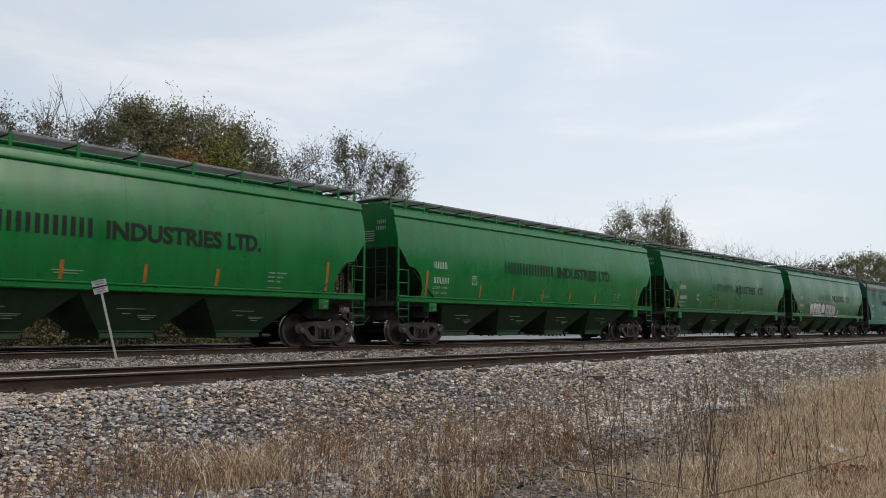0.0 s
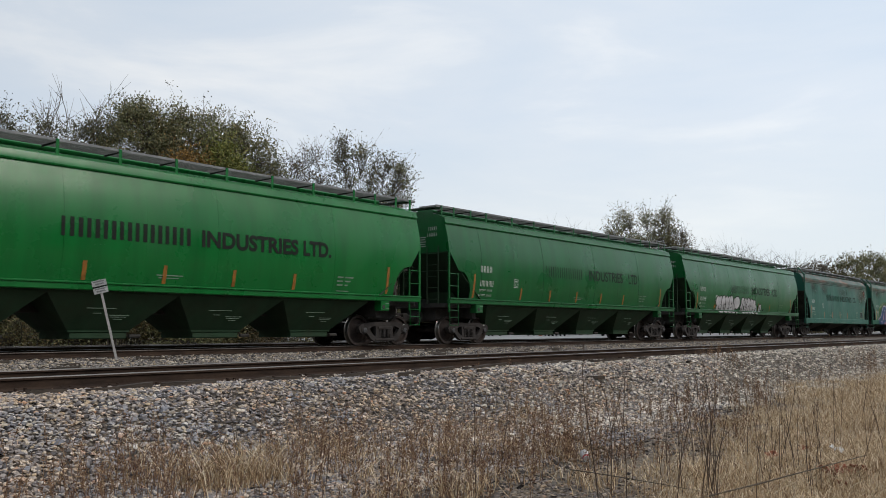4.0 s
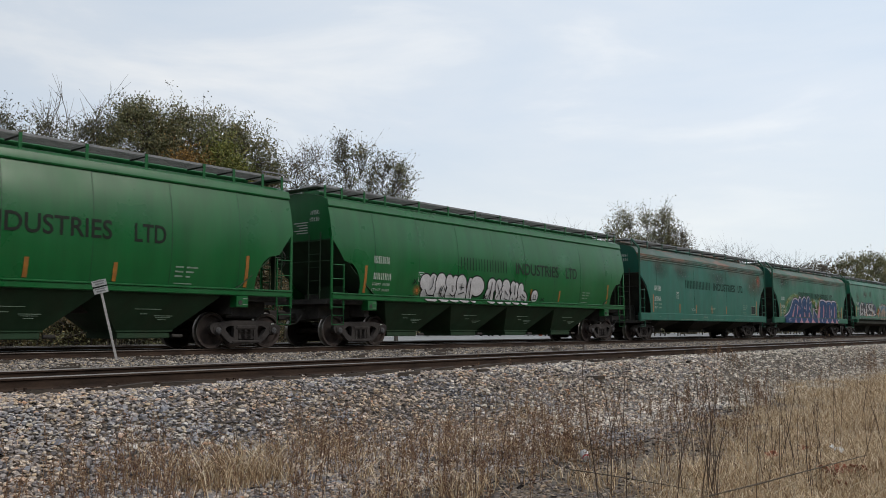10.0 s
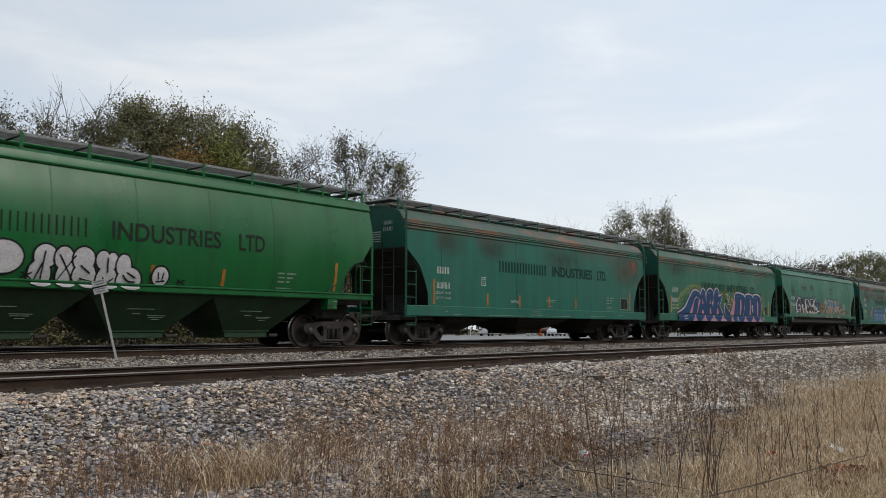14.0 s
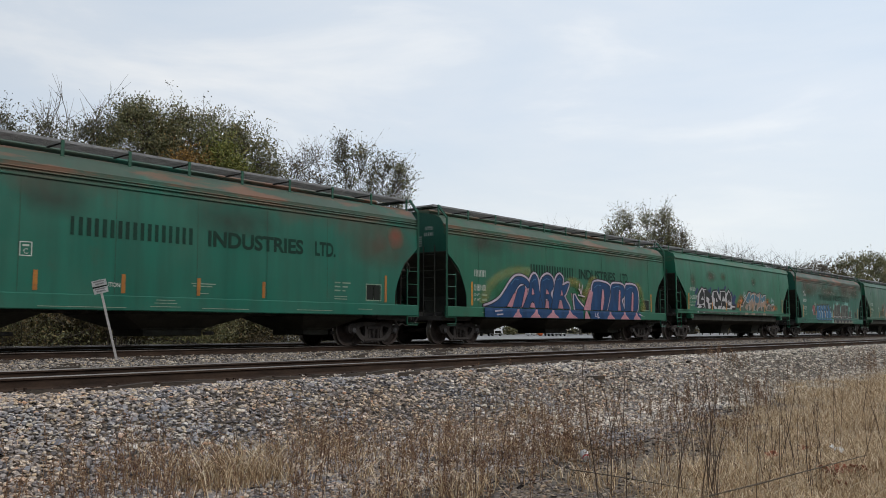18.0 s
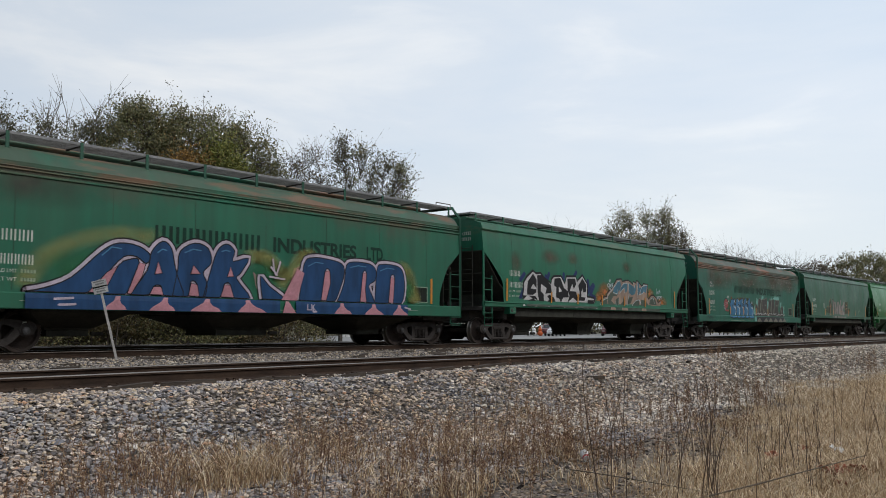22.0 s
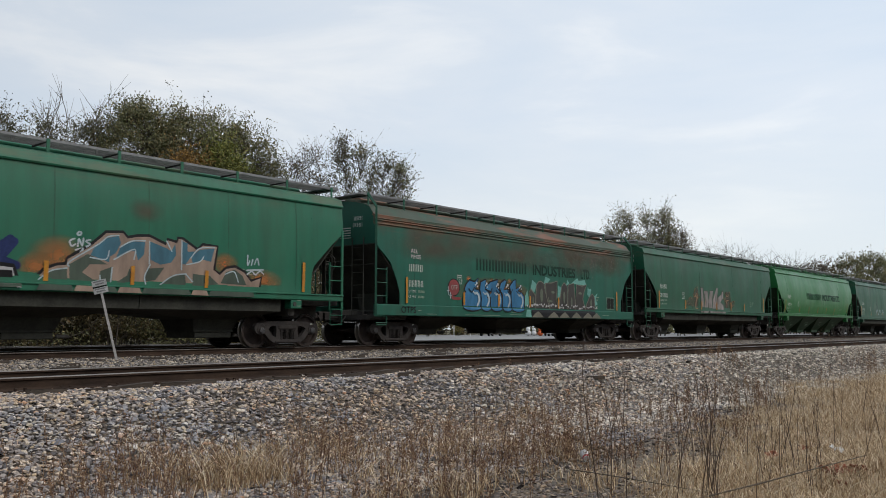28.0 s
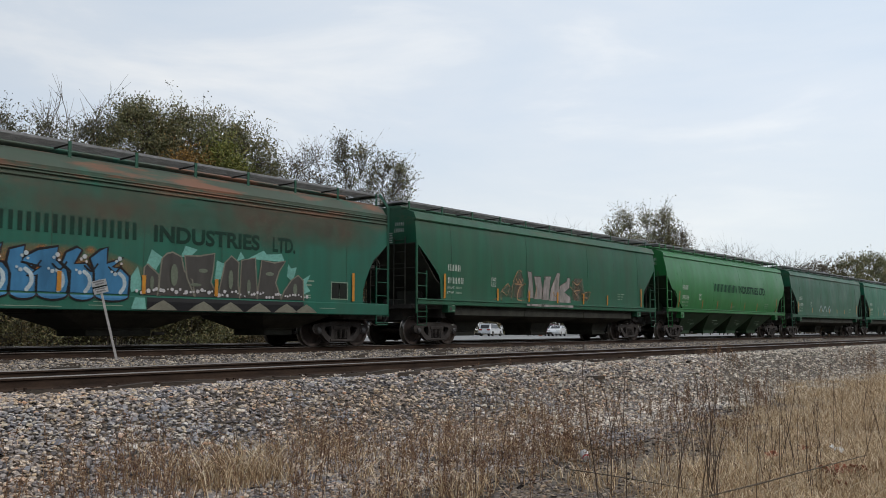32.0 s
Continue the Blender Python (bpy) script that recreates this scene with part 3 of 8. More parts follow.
def make_wagon(kind, length, paint, dark, label, letter, stencil, reflector, extras=None, label_thin=False):
    k = KINDS[kind]
    CLEAN = (GREEN, GREEN3)
    w = tagged(new("grain_hopper_wagon"), label, "railway wagon", "wagons of the grain train")
    e, L = k["end"], length
    iron = M_TRIM if kind == "rusty" else paint
    sill_lo, sill_hi = k["sill"]
    n_sheet = 9 if kind == "round" else 8
    edges = [e] + [e + 1.75 + (L - 2 * e - 3.5) * i / (n_sheet - 2) for i in range(n_sheet - 1)] + [L - e]
    for i, (a, b) in enumerate(zip(edges, edges[1:])):
        rows = side_grid(k, L, a + 0.001, b - 0.001, -1, 0.002 if i % 2 else 0.0)
        Geo().sheet(rows, (0, -1, 0), 0.02).ob("side_sheet", paint, w, smooth=True)
    for x in edges[1:-1] if paint not in CLEAN else ():
        Side(k, 0.0062).quad([(x - 0.006, sill_hi + 0.03), (x + 0.006, sill_hi + 0.03), (x + 0.006, k["top"] - 0.04), (x - 0.006, k["top"] - 0.04)], 14).ob("weld_seam", M_SEAM, w)
    Geo().sheet(side_grid(k, L, e, L - e, 1, 0), (0, 1, 0), 0.02).ob("far_side", paint, w, smooth=True)
    # sills
    for s in (-1, 1):
        hw = k["sill_hw"]
        y0, y1 = sorted((s * (hw + 0.02), s * (hw - 0.1)))
        g = Geo().cbox(e + 0.02, L - e - 0.02, y0, y1, sill_lo, sill_hi, 0.02)
        if kind != "rusty":
            ya, yb = sorted((s * (hw + 0.05), s * (hw - 0.02)))
            g.cbox(e + 0.02, L - e - 0.02, ya, yb, sill_hi - 0.03, sill_hi + 0.012, 0.008)
        g.ob("side_sill", paint, w)
        # roof eave
        te, he = k["eave"]
        t0, h0 = k["top"], half_width(k, k["top"])
        if kind == "rusty":
            for zr, yr, hr in ((t0 - 0.01, h0 + 0.035, 0.05), (t0 + 0.10, h0 + 0.02, 0.035), (t0 + 0.165, h0 + 0.005, 0.03), (t0 + 0.255, h0 - 0.02, 0.045)):
                ya, yb = sorted((s * yr, s * (yr - 0.1)))
                Geo().cbox(e - 0.01, L - e + 0.01, ya, yb, zr, zr + hr, 0.012).ob("eave_rib", paint, w)
            ya, yb = sorted((s * (h0 - 0.022), s * (h0 - 0.08)))
            Geo().box(e, L - e, ya, yb, t0 - 0.02, t0 + 0.28).ob("eave_flange", paint, w)
        else:
            pts = [(s * (h0 - 0.05), t0 - 0.05), (s * (h0 + 0.05), t0 - 0.045), (s * (h0 + 0.065), t0 - 0.01), (s * (h0 + 0.04), t0 + 0.03), (s * he, te), (s * (he - 0.08), te)]
            Geo().prism(pts, e - 0.01, L - e + 0.01, "x").ob("eave_flange", paint, w, smooth=True)
    # roof: arched sheet, hatch trough down the middle
    te, he = k["eave"]
    arch = []
    base = [(half_width(k, k["top"]) - 0.05, k["top"] + 0.27)] if kind == "rusty" else []
    half = base + [(he - 0.03, te - 0.005), (he * 0.8, te + (k["roof"] - te) * 0.40), (he * 0.55, te + (k["roof"] - te) * 0.70), (he * 0.28, te + (k["roof"] - te) * 0.92), (0, k["roof"])]
    arch = [(-y, z) for y, z in half] + [(y, z) for y, z in half[::-1][1:]]
    rows = [[(x, y, z) for y, z in arch] for x in np.linspace(e, L - e, 9)]
    Geo().sheet(rows, (0, 0, 1), 0.02).ob("roof", paint, w, smooth=True)
    Geo().cbox(e + 0.6, L - e - 0.6, -0.36, 0.36, k["roof"] - 0.05, k["roof"] + 0.16, 0.06).ob("hatch_cover", paint, w)
    # end walls, slope sheets
    zc = k["cut"][0][1]
    prof = [z for z, _ in k["prof"] if z > zc]
    for s in (0, 1):
        x = e + 0.015 if s == 0 else L - e - 0.015
        d = 1 if s == 0 else -1
        outline = [(-half_width(k, z) + 0.012, z) for z in [zc] + prof] + [(y, z) for y, z in arch] + [(half_width(k, z) - 0.012, z) for z in (prof[::-1] + [zc])]
        ow = [(y, min(z, k["roof"] - 0.005)) for y, z in outline]
        Geo().prism(ow, x, x + d * 0.02, "x").ob("end_wall", END_TEAL if kind == "rusty" else paint, w)
        hw = half_width(k, zc) - 0.03
        rows = [[(x + d * a, y, z) for y in (-hw, 0, hw)] for a, z in ((0.0, zc), (0.95, 2.15), (2.0, k["hop_top"] - 0.05))]
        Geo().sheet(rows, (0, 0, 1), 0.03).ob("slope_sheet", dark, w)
        # end platform, bolster web, brake gear, coupler
        g = Geo().cbox(min(x, x + d * 1.6), max(x, x + d * 1.6), -1.35, 1.35, sill_lo - 0.12, sill_lo + 0.02, 0.02)
        g.cbox(min(x + d * 1.55, x + d * 1.75), max(x + d * 1.55, x + d * 1.75), -1.3, 1.3, 0.85, sill_lo + 0.25, 0.03, "y")
        g.cbox(min(x - d * 0.05, x + d * 2.6), max(x - d * 0.05, x + d * 2.6), -0.2, 0.2, 0.72, 1.08, 0.03)
        g.cbox(min(x + d * 0.25, x + d * 1.5), max(x + d * 0.25, x + d * 1.5), -0.75, 0.8, 0.78, sill_lo - 0.1, 0.05)
        g.ob("end_underframe", M_UNDER, w)
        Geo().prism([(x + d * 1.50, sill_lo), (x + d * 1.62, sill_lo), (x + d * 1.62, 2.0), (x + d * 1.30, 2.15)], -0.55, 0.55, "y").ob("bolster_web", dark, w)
        c = Geo().cbox(min(x - d * 0.52, x), max(x - d * 0.52, x), -0.08, 0.08, 0.80, 0.97, 0.03).cbox(min(x - d * (e + 0.06), x - d * 0.45), max(x - d * (e + 0.06), x - d * 0.45), -0.14, 0.14, 0.74, 1.02, 0.04)
        c.ob("coupler", M_STEEL, w)
        Geo().tube([(x - d * 0.1, -0.45, 0.9), (x - d * 0.3, -0.42, 0.66), (x - d * 0.55, -0.3, 0.6), (x - d * e, -0.25, 0.68)], 0.022, 6).ob("brake_hose", M_UNDER, w)
        # corner posts with ladders on the camera side and plain posts behind
        top = zc + 0.05 if kind != "rusty" else k["eave"][0] + 0.28
        for sy in (-1, 1):
            yo = sy * (k["sill_hw"] - 0.005)
            cp = Geo()
            if kind == "rusty":
                yt = sy * (k["eave"][1] - 0.12)
                path = [(x, yo, sill_lo - 0.03), (x, yo, 4.14), (x, yt, top + 0.12)]
                for (a0, b0, c0), (a1, b1, c1) in zip(path, path[1:]):
                    cp.tube([(a0, b0, c0), (a1, b1, c1)], 0.045, 4)
            else:
                cp.cbox(min(x - d * 0.03, x + d * 0.05), max(x - d * 0.03, x + d * 0.05), min(yo, yo - sy * 0.05), max(yo, yo - sy * 0.05), sill_lo - 0.28, zc + 0.06, 0.008, "z")
            cp.ob("corner_post", iron, w)
            lad = Geo()
            xr = x + d * 0.47
            lad.cbox(min(xr, xr + d * 0.035), max(xr, xr + d * 0.035), min(yo, yo - sy * 0.05), max(yo, yo - sy * 0.05), sill_lo - 0.25, 2.35, 0.008, "z")
            for z in np.arange(sill_lo - 0.22, 2.4, 0.40):
                lad.tube([(x, yo, z), (xr, yo, z)], 0.014, 5)
            lad.ob("side_ladder", iron, w)
            st = Geo().tube([(x + d * 0.02, yo, sill_lo - 0.25), (x + d * 0.02, yo, 0.62), (xr, yo, 0.62), (xr, yo, sill_lo - 0.25)], 0.018, 4)
            st.tube([(x + d * 0.02, yo, 0.88), (xr, yo, 0.88)], 0.012, 4)
            st.ob("stirrup_step", iron, w)
        lad = Geo()
        xe = x - d * 0.03
        lad.tube([(xe, -1.1, sill_lo), (xe, -1.1, zc + 0.2)], 0.022, 4).tube([(xe, -0.62, sill_lo), (xe, -0.62, zc + 0.2)], 0.022, 4)
        for z in np.arange(sill_lo + 0.15, zc + 0.2, 0.38):
            lad.tube([(xe, -1.1, z), (xe, -0.62, z)], 0.013, 5)
        lad.tube([(xe, -1.5, 2.42), (xe, 1.5, 2.42)], 0.014, 5)
        lad.ob("end_ladder", dark, w)
        # lettered block on the end wall: plain bars
        if s == 0:
            eb = Geo()
            for z, h, y0, wd in ((3.78, 0.12, -1.02, 0.36), (3.58, 0.12, -1.02, 0.40)):
                for q in range(8):
                    a = y0 + wd * (q + 0.35 * (q % 2)) / 8
                    eb.add([(x - 0.02, a, z), (x - 0.02, a + wd / 19, z), (x - 0.02, a + wd / 19, z + h), (x - 0.02, a, z + h)], [(0, 1, 2, 3)])
            for q in range(5):
                z = 3.55 - q * 0.075
                a, b = -0.55 + 0.02 * (q % 2), 0.05 - 0.12 * (q % 3)
                eb.add([(x - 0.02, a, z), (x - 0.02, b, z), (x - 0.02, b, z + 0.028), (x - 0.02, a, z + 0.028)], [(0, 1, 2, 3)])
            eb.ob("end_stencil", M_DULLWHITE if stencil is M_DULLWHITE else M_WHITE, w, fix=False)["kind"] = "stuff"
    bw = Geo().tube([(0, 0.29 * math.cos(a), 0.29 * math.sin(a)) for a in np.linspace(0, 2 * math.pi, 21)], 0.016, 5, cap=False)
    for q in range(4):
        a = 0.4 + q * math.pi / 2
        bw.tube([(0.03, 0, 0), (0, 0.29 * math.cos(a), 0.29 * math.sin(a))], 0.011, 4)
    bw.cbox(-0.16, 0.03, -0.06, 0.06, -0.06, 0.06, 0.02)
    bw.ob("brake_wheel", M_UNDER, w, "dark spoked hand-brake wheel", m=pose(L - e + 0.16, -0.78, 2.40))
    Geo().cbox(L - e - 0.02, L - e + 0.02, -0.86, -0.70, sill_lo, zc + 0.3, 0.01, "z").ob("brake_stand", dark, w)
    if k["box"]:
        for s in (0, 1):
            x = 2.18 if s == 0 else L - 2.18 - 0.36
            Geo().cbox(x, x + 0.36, -k["sill_hw"] - 0.012, -k["sill_hw"] + 0.25, 1.04, sill_lo, 0.02).ob("jacking_pad", paint, w)
            # solid dark disc on the pad imitates the shaded hole
            Geo().lathe([(0.001, 0.0), (0.06, 0.0), (0.06, 0.012), (0.001, 0.012)], 12, "y", (x + 0.12, -k["sill_hw"] - 0.022, 1.16)).ob("jack_hole", M_UNDER, w)
            st = Geo()
            for z in (1.10, 1.25):
                st.add([(x + 0.2, -k["sill_hw"] - 0.018, z), (x + 0.34, -k["sill_hw"] - 0.018, z), (x + 0.34, -k["sill_hw"] - 0.018, z + 0.02), (x + 0.2, -k["sill_hw"] - 0.018, z + 0.02)], [(0, 1, 2, 3)])
            st.ob("pad_stencil", M_DULLWHITE, w, fix=False)["kind"] = "stuff"
    # hoppers with discharge gates: (top from, top to, foot from, foot to)
    n = k["hoppers"]
    ht, hl, hw = k["hop_top"], k["hop_lo"], k["hop_w"]
    if n == 4:
        pockets = [(c - 1.6, c + 1.6, c - 0.72, c + 0.72) for c in (L / 2 - 4.8, L / 2 - 1.6, L / 2 + 1.6, L / 2 + 4.8)]
        shoulder, foot_hw = ht - 0.12, 0.46
    elif kind == "rusty":
        pockets = [(2.95, 5.25, 3.62, 4.65), (L / 2 - 1.75, L / 2 + 1.75, L / 2 - 0.85, L / 2 + 0.85), (L - 5.25, L - 2.95, L - 4.65, L - 3.62)]
        shoulder, foot_hw = ht - 0.16, 0.46
    else:
        pockets = [(2.75, L / 2 - 2.15, 3.72, 4.88), (L / 2 - 2.13, L / 2 + 2.13, L / 2 - 0.58, L / 2 + 0.58), (L / 2 + 2.15, L - 2.75, L - 4.88, L - 3.72)]
        shoulder, foot_hw = 0.96, 0.42
    yb = hw * foot_hw
    for t0, t1, f0, f1 in pockets:
        cx, b = (f0 + f1) / 2, (f1 - f0) / 2
        g = Geo()
        lvl = [(t0, t1, hw, ht), (t0, t1, hw * 0.985, shoulder)]
        if n == 3 and kind != "rusty":
            lvl.append((f0 - 0.1, f1 + 0.1, hw * 0.52, 0.74))
        lvl.append((f0, f1, yb, hl + 0.16))
        vs = [p for q0, q1, q, z in lvl for p in ((q0, -q, z), (q1, -q, z), (q1, q, z), (q0, q, z))]
        m = len(lvl)
        fs = [(4 * r + j, 4 * r + (j + 1) % 4, 4 * r + 4 + (j + 1) % 4, 4 * r + 4 + j) for r in range(m - 1) for j in range(4)] + [(0, 3, 2, 1), tuple(4 * m - 4 + j for j in range(4))]
        g.add(vs, fs)
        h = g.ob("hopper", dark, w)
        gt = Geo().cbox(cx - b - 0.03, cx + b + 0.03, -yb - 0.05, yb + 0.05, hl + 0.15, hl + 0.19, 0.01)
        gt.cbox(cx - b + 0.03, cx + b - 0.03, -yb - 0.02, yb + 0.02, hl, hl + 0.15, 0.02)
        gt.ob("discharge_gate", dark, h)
        Geo().tube([(cx + b + 0.02, -yb - 0.05, hl + 0.06), (cx + b + 0.3, -yb - 0.05, hl + 0.06)], 0.045, 8).ob("gate_shaft", M_UNDER, h)
        st = Geo()
        for z, x0, x1 in ((0.95, -0.55, 0.15), (0.80, 0.05, 0.55), (0.76, 0.1, 0.5), (0.71, 0.2, 0.42), (0.84, -0.35, -0.15)):
            f = (shoulder - z) / (shoulder - hl - 0.16)
            y = -(hw * 0.985 + (yb - hw * 0.985) * f) - 0.012
            st.add([(cx + x0, y, z), (cx + x1, y, z), (cx + x1, y - 0.003, z + 0.022), (cx + x0, y - 0.003, z + 0.022)], [(0, 1, 2, 3)])
        if n == 4:
            st.ob("hopper_stencil", M_DULLWHITE, h, fix=False)["kind"] = "stuff"
    Geo().cbox(2.4, L - 2.4, -0.25, 0.25, 0.86, 1.2, 0.03).ob("centre_sill", M_UNDER, w)
    # running boards on posts
    zw = k["walk"]
    ends = [e + 0.08, e + 0.74, e + 1.68, e + 2.59]
    mid = L - 2 * e - 2 * 4.2
    spots = ends + [e + 4.2 + mid * j / 6 for j in range(7)] + [L - q for q in ends[::-1]]
    if kind != "round":
        spots = [e + 0.1 + (L - 2 * e - 0.2) * j / 10 for j in range(11)]
    for s in (-1, 1):
        y0, y1 = sorted((s * 0.44, s * 1.14))
        g = Geo()
        for q in range(14):
            yy = y0 + (y1 - y0) * q / 13
            g.box(e - 0.2, L - e + 0.2, yy - 0.007, yy + 0.007, zw - 0.035, zw)
        ye = s * 1.152
        g.box(e - 0.2, L - e + 0.2, min(ye, ye - s * 0.008), max(ye, ye - s * 0.008), zw - 0.045, zw + 0.012)
        for x in np.arange(e, L - e, 0.1):
            g.box(x, x + 0.012, y0, y1, zw - 0.02, zw - 0.004)
        g.ob("running_board", M_WALKWAY, w)
        zb = te - 0.005 + (k["roof"] - te) * 0.4 * (he - 0.03 - 1.165) / (he * 0.2 - 0.03) - 0.03
        for x in spots:
            post = shared("walk_post", (kind, s, paint.name), lambda: Geo().cbox(-0.04, 0.04, min(s * 1.155, s * 1.175), max(s * 1.155, s * 1.175), zb, zw + 0.005, 0.004, "z")
                          .cbox(-0.04, 0.04, min(s * 1.1, s * 1.19), max(s * 1.1, s * 1.19), zb - 0.01, zb + 0.03, 0.004, "y").mesh("walk_post", iron), w, m=pose(x, 0, 0))
            shared("bracket", (s, zw), lambda: Geo().prism([(s * 1.15, zw - 0.046), (s * 1.15, zw - 0.07), (s * 0.46, zw - 0.085), (s * 0.46, zw - 0.046)][::s], -0.014, 0.014, "x").mesh("bracket", M_UNDER), post)
    for s in (-1, 1):
        x = e - 0.2 if s < 0 else L - e + 0.2
        Geo().cbox(min(x, x - s * 0.5), max(x, x - s * 0.5), -1.15, 1.15, zw - 0.06, zw - 0.046, 0.006, "y").ob("crossover_board", M_WALKWAY, w)
    Geo().tube([(L - e - 0.7, -1.12, zw), (L - e - 0.7, -1.12, zw + 0.10), (L - e + 0.05, -1.12, zw + 0.10), (L - e + 0.05, -1.12, zw - 0.06)], 0.018, 5).ob("roof_grab_rail", M_WALKWAY if kind == "round" else M_TREAD, w)
    # painted marks: plain bars where letters and figures stand
    for (x, z, h, wd), nn, nm in ((k["text"], 4, "owner_mark"), (k["number"], 5, "fleet_mark")):
        for q in range(nn):
            a = x + wd * q / nn
            sd = Side(k)
            for p, r in ((0.06, 0.24), (0.52, 0.72)):
                sd.bar(a + wd / nn * p, a + wd / nn * r, z, z + h)
            sd.ob(nm, stencil, w)
    sd = Side(k)
    x, z = k["number"][0] - 0.02, k["number"][1]
    for q, t in ((0, "LD LMT"), (1, "LT WT")):
        zz = z - 0.17 - 0.17 * q
        for t1, a, b in ((t[:2], 0.0, 0.12), (t[3:], 0.16, 0.36)):
            word(w, k, t1, x + a, x + b, zz, zz + 0.075, M_DULLWHITE if stencil is M_DULLWHITE else stencil, "stencil_word")
        for j in range(5):
            sd.bar(x + 0.44 + j * 0.065, x + 0.485 + j * 0.065, zz, zz + 0.075)
    xr = L - 4.3
    for q in range(3):
        sd.bar(xr, xr + 0.22, z - 0.02 - q * 0.11, z + 0.02 - q * 0.11)
        sd.bar(xr + 0.30, xr + 0.62 - 0.1 * q, z - 0.02 - q * 0.11, z + 0.02 - q * 0.11)
    for q in range(2):
        sd.bar(xr, xr + 0.5, z - 0.40 - q * 0.07, z - 0.375 - q * 0.07)
    sd.bar(5.2 + 3.5, 5.2 + 4.2, z - 0.23, z - 0.205)
    sd.bar(5.2 + 3.55, 5.2 + 4.1, z - 0.29, z - 0.265)
    sd.bar(5.2 + 3.7, 5.2 + 4.0, z - 0.46, z - 0.44)
    if kind == "rusty":
        for x0, x1, zz in ((2.6, 2.75, 1.06), (3.0, 3.5, 0.96), (5.0, 7.0, 0.96), (7.6, 8.4, 1.0), (7.7, 8.3, 1.08), (7.75, 8.25, 1.15), (9.0, 10.4, 0.98), (12.0, 13.3, 1.0), (14.3, 14.9, 1.06)):
            sd.bar(x0, x1, zz, zz + 0.018)
    if kind == "rusty":
        word(w, k, "CAUTION", 6.35, 6.85, 1.42, 1.52, stencil, "stencil_word", 0.01)
        for a, b, c, d2 in ((0, 0.66, 0, 0.03), (0, 0.66, 0.47, 0.50), (0, 0.03, 0.03, 0.47), (0.63, 0.66, 0.03, 0.47), (0.315, 0.345, 0.03, 0.47)):
            sd.bar(L - 3.05 + a, L - 3.05 + b, 1.32 + c, 1.32 + d2)
        Side(k).bar(L - 3.02, L - 2.42, 1.35, 1.79).ob("notice_panel", M_BLACK, w)
    sd.ob("data_stencil", M_DULLWHITE, w, small=True)
    sd = Side(k)
    px, pz = 4.45 if kind == "round" else 4.6, 1.98
    for a, b, c, d2 in ((0, 0.26, 0, 0.02), (0, 0.26, 0.28, 0.30), (0, 0.02, 0.02, 0.28), (0.24, 0.26, 0.02, 0.28), (0.06, 0.20, 0.20, 0.24)):
        sd.bar(px + a, px + b, pz + c, pz + d2)
    plate = sd.ob("plate_mark", stencil, w)
    txt = bpy.data.curves.new("plate_letter", "FONT")
    txt.body, txt.size, txt.align_x = "C", 0.15, "CENTER"
    txt.materials.append(stencil)
    to = new("plate_letter", txt)
    to.parent, to.matrix_basis = plate, pose(px + 0.13, -half_width(k, 2.05) - 0.008, pz + 0.05, 90, 0, 0)
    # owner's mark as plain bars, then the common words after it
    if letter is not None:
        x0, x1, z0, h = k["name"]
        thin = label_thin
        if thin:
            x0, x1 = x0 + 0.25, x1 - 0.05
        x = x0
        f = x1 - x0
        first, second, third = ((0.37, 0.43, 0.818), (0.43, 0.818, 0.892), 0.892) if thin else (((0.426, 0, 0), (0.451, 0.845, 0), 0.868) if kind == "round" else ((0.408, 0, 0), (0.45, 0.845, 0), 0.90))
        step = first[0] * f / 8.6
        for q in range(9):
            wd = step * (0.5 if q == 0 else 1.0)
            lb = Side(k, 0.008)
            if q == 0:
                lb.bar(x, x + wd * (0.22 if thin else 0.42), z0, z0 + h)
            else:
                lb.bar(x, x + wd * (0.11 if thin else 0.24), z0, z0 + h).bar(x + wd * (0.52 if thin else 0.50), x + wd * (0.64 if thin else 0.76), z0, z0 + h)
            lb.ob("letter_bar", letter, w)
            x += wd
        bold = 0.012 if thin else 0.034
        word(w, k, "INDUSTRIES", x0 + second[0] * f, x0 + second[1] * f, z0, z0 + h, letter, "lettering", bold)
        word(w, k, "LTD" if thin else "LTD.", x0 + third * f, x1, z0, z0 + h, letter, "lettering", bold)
    # reflectors along the lower side
    zr = k["sill"][1] + 0.05
    xs = [(k["end"] + 1.32, 0.80)] + [(4.9 + 1.98 * q, 0.42) for q in range(int((L - 8.2) / 1.98))] + [(L - k["end"] - 1.55, 0.80)]
    for x, h in xs:
        Side(k, 0.036 if extras in (art_blackwhite, art_bluegrey, art_faded) else 0.009).bar(x, x + 0.098, zr, zr + h).ob("reflector", reflector, w)
    if extras:
        extras(w, k, L)
    add_bogie(w, k["bogie"])
    add_bogie(w, L - k["bogie"] + (0.6 if kind == "round" else 0.0))
    return w


GREEN = wagon_paint("fresh_green_enamel", (0.003, 0.148, 0.028), 0, 0.05, rough=0.27, grime=0.15)
GREEN2 = wagon_paint("green_enamel", (0.004, 0.110, 0.026), 0, 0.08, rough=0.30, grime=0.25)
GREEN3 = wagon_paint("pale_green_enamel", (0.016, 0.165, 0.040), 0, 0.25, rough=0.36, grime=0.15)
MID = wagon_paint("weathered_green_enamel", (0.006, 0.132, 0.072), 0.22, 0.30, 3.9, rough=0.48, grime=0.45)
MID2 = wagon_paint("dull_green_enamel", (0.005, 0.092, 0.046), 0.15, 0.30, 3.9, rough=0.45, grime=0.7)
END_TEAL = wagon_paint("teal_end_enamel", (0.004, 0.088, 0.058), 0, 0.15, rough=0.5, grime=0.5)
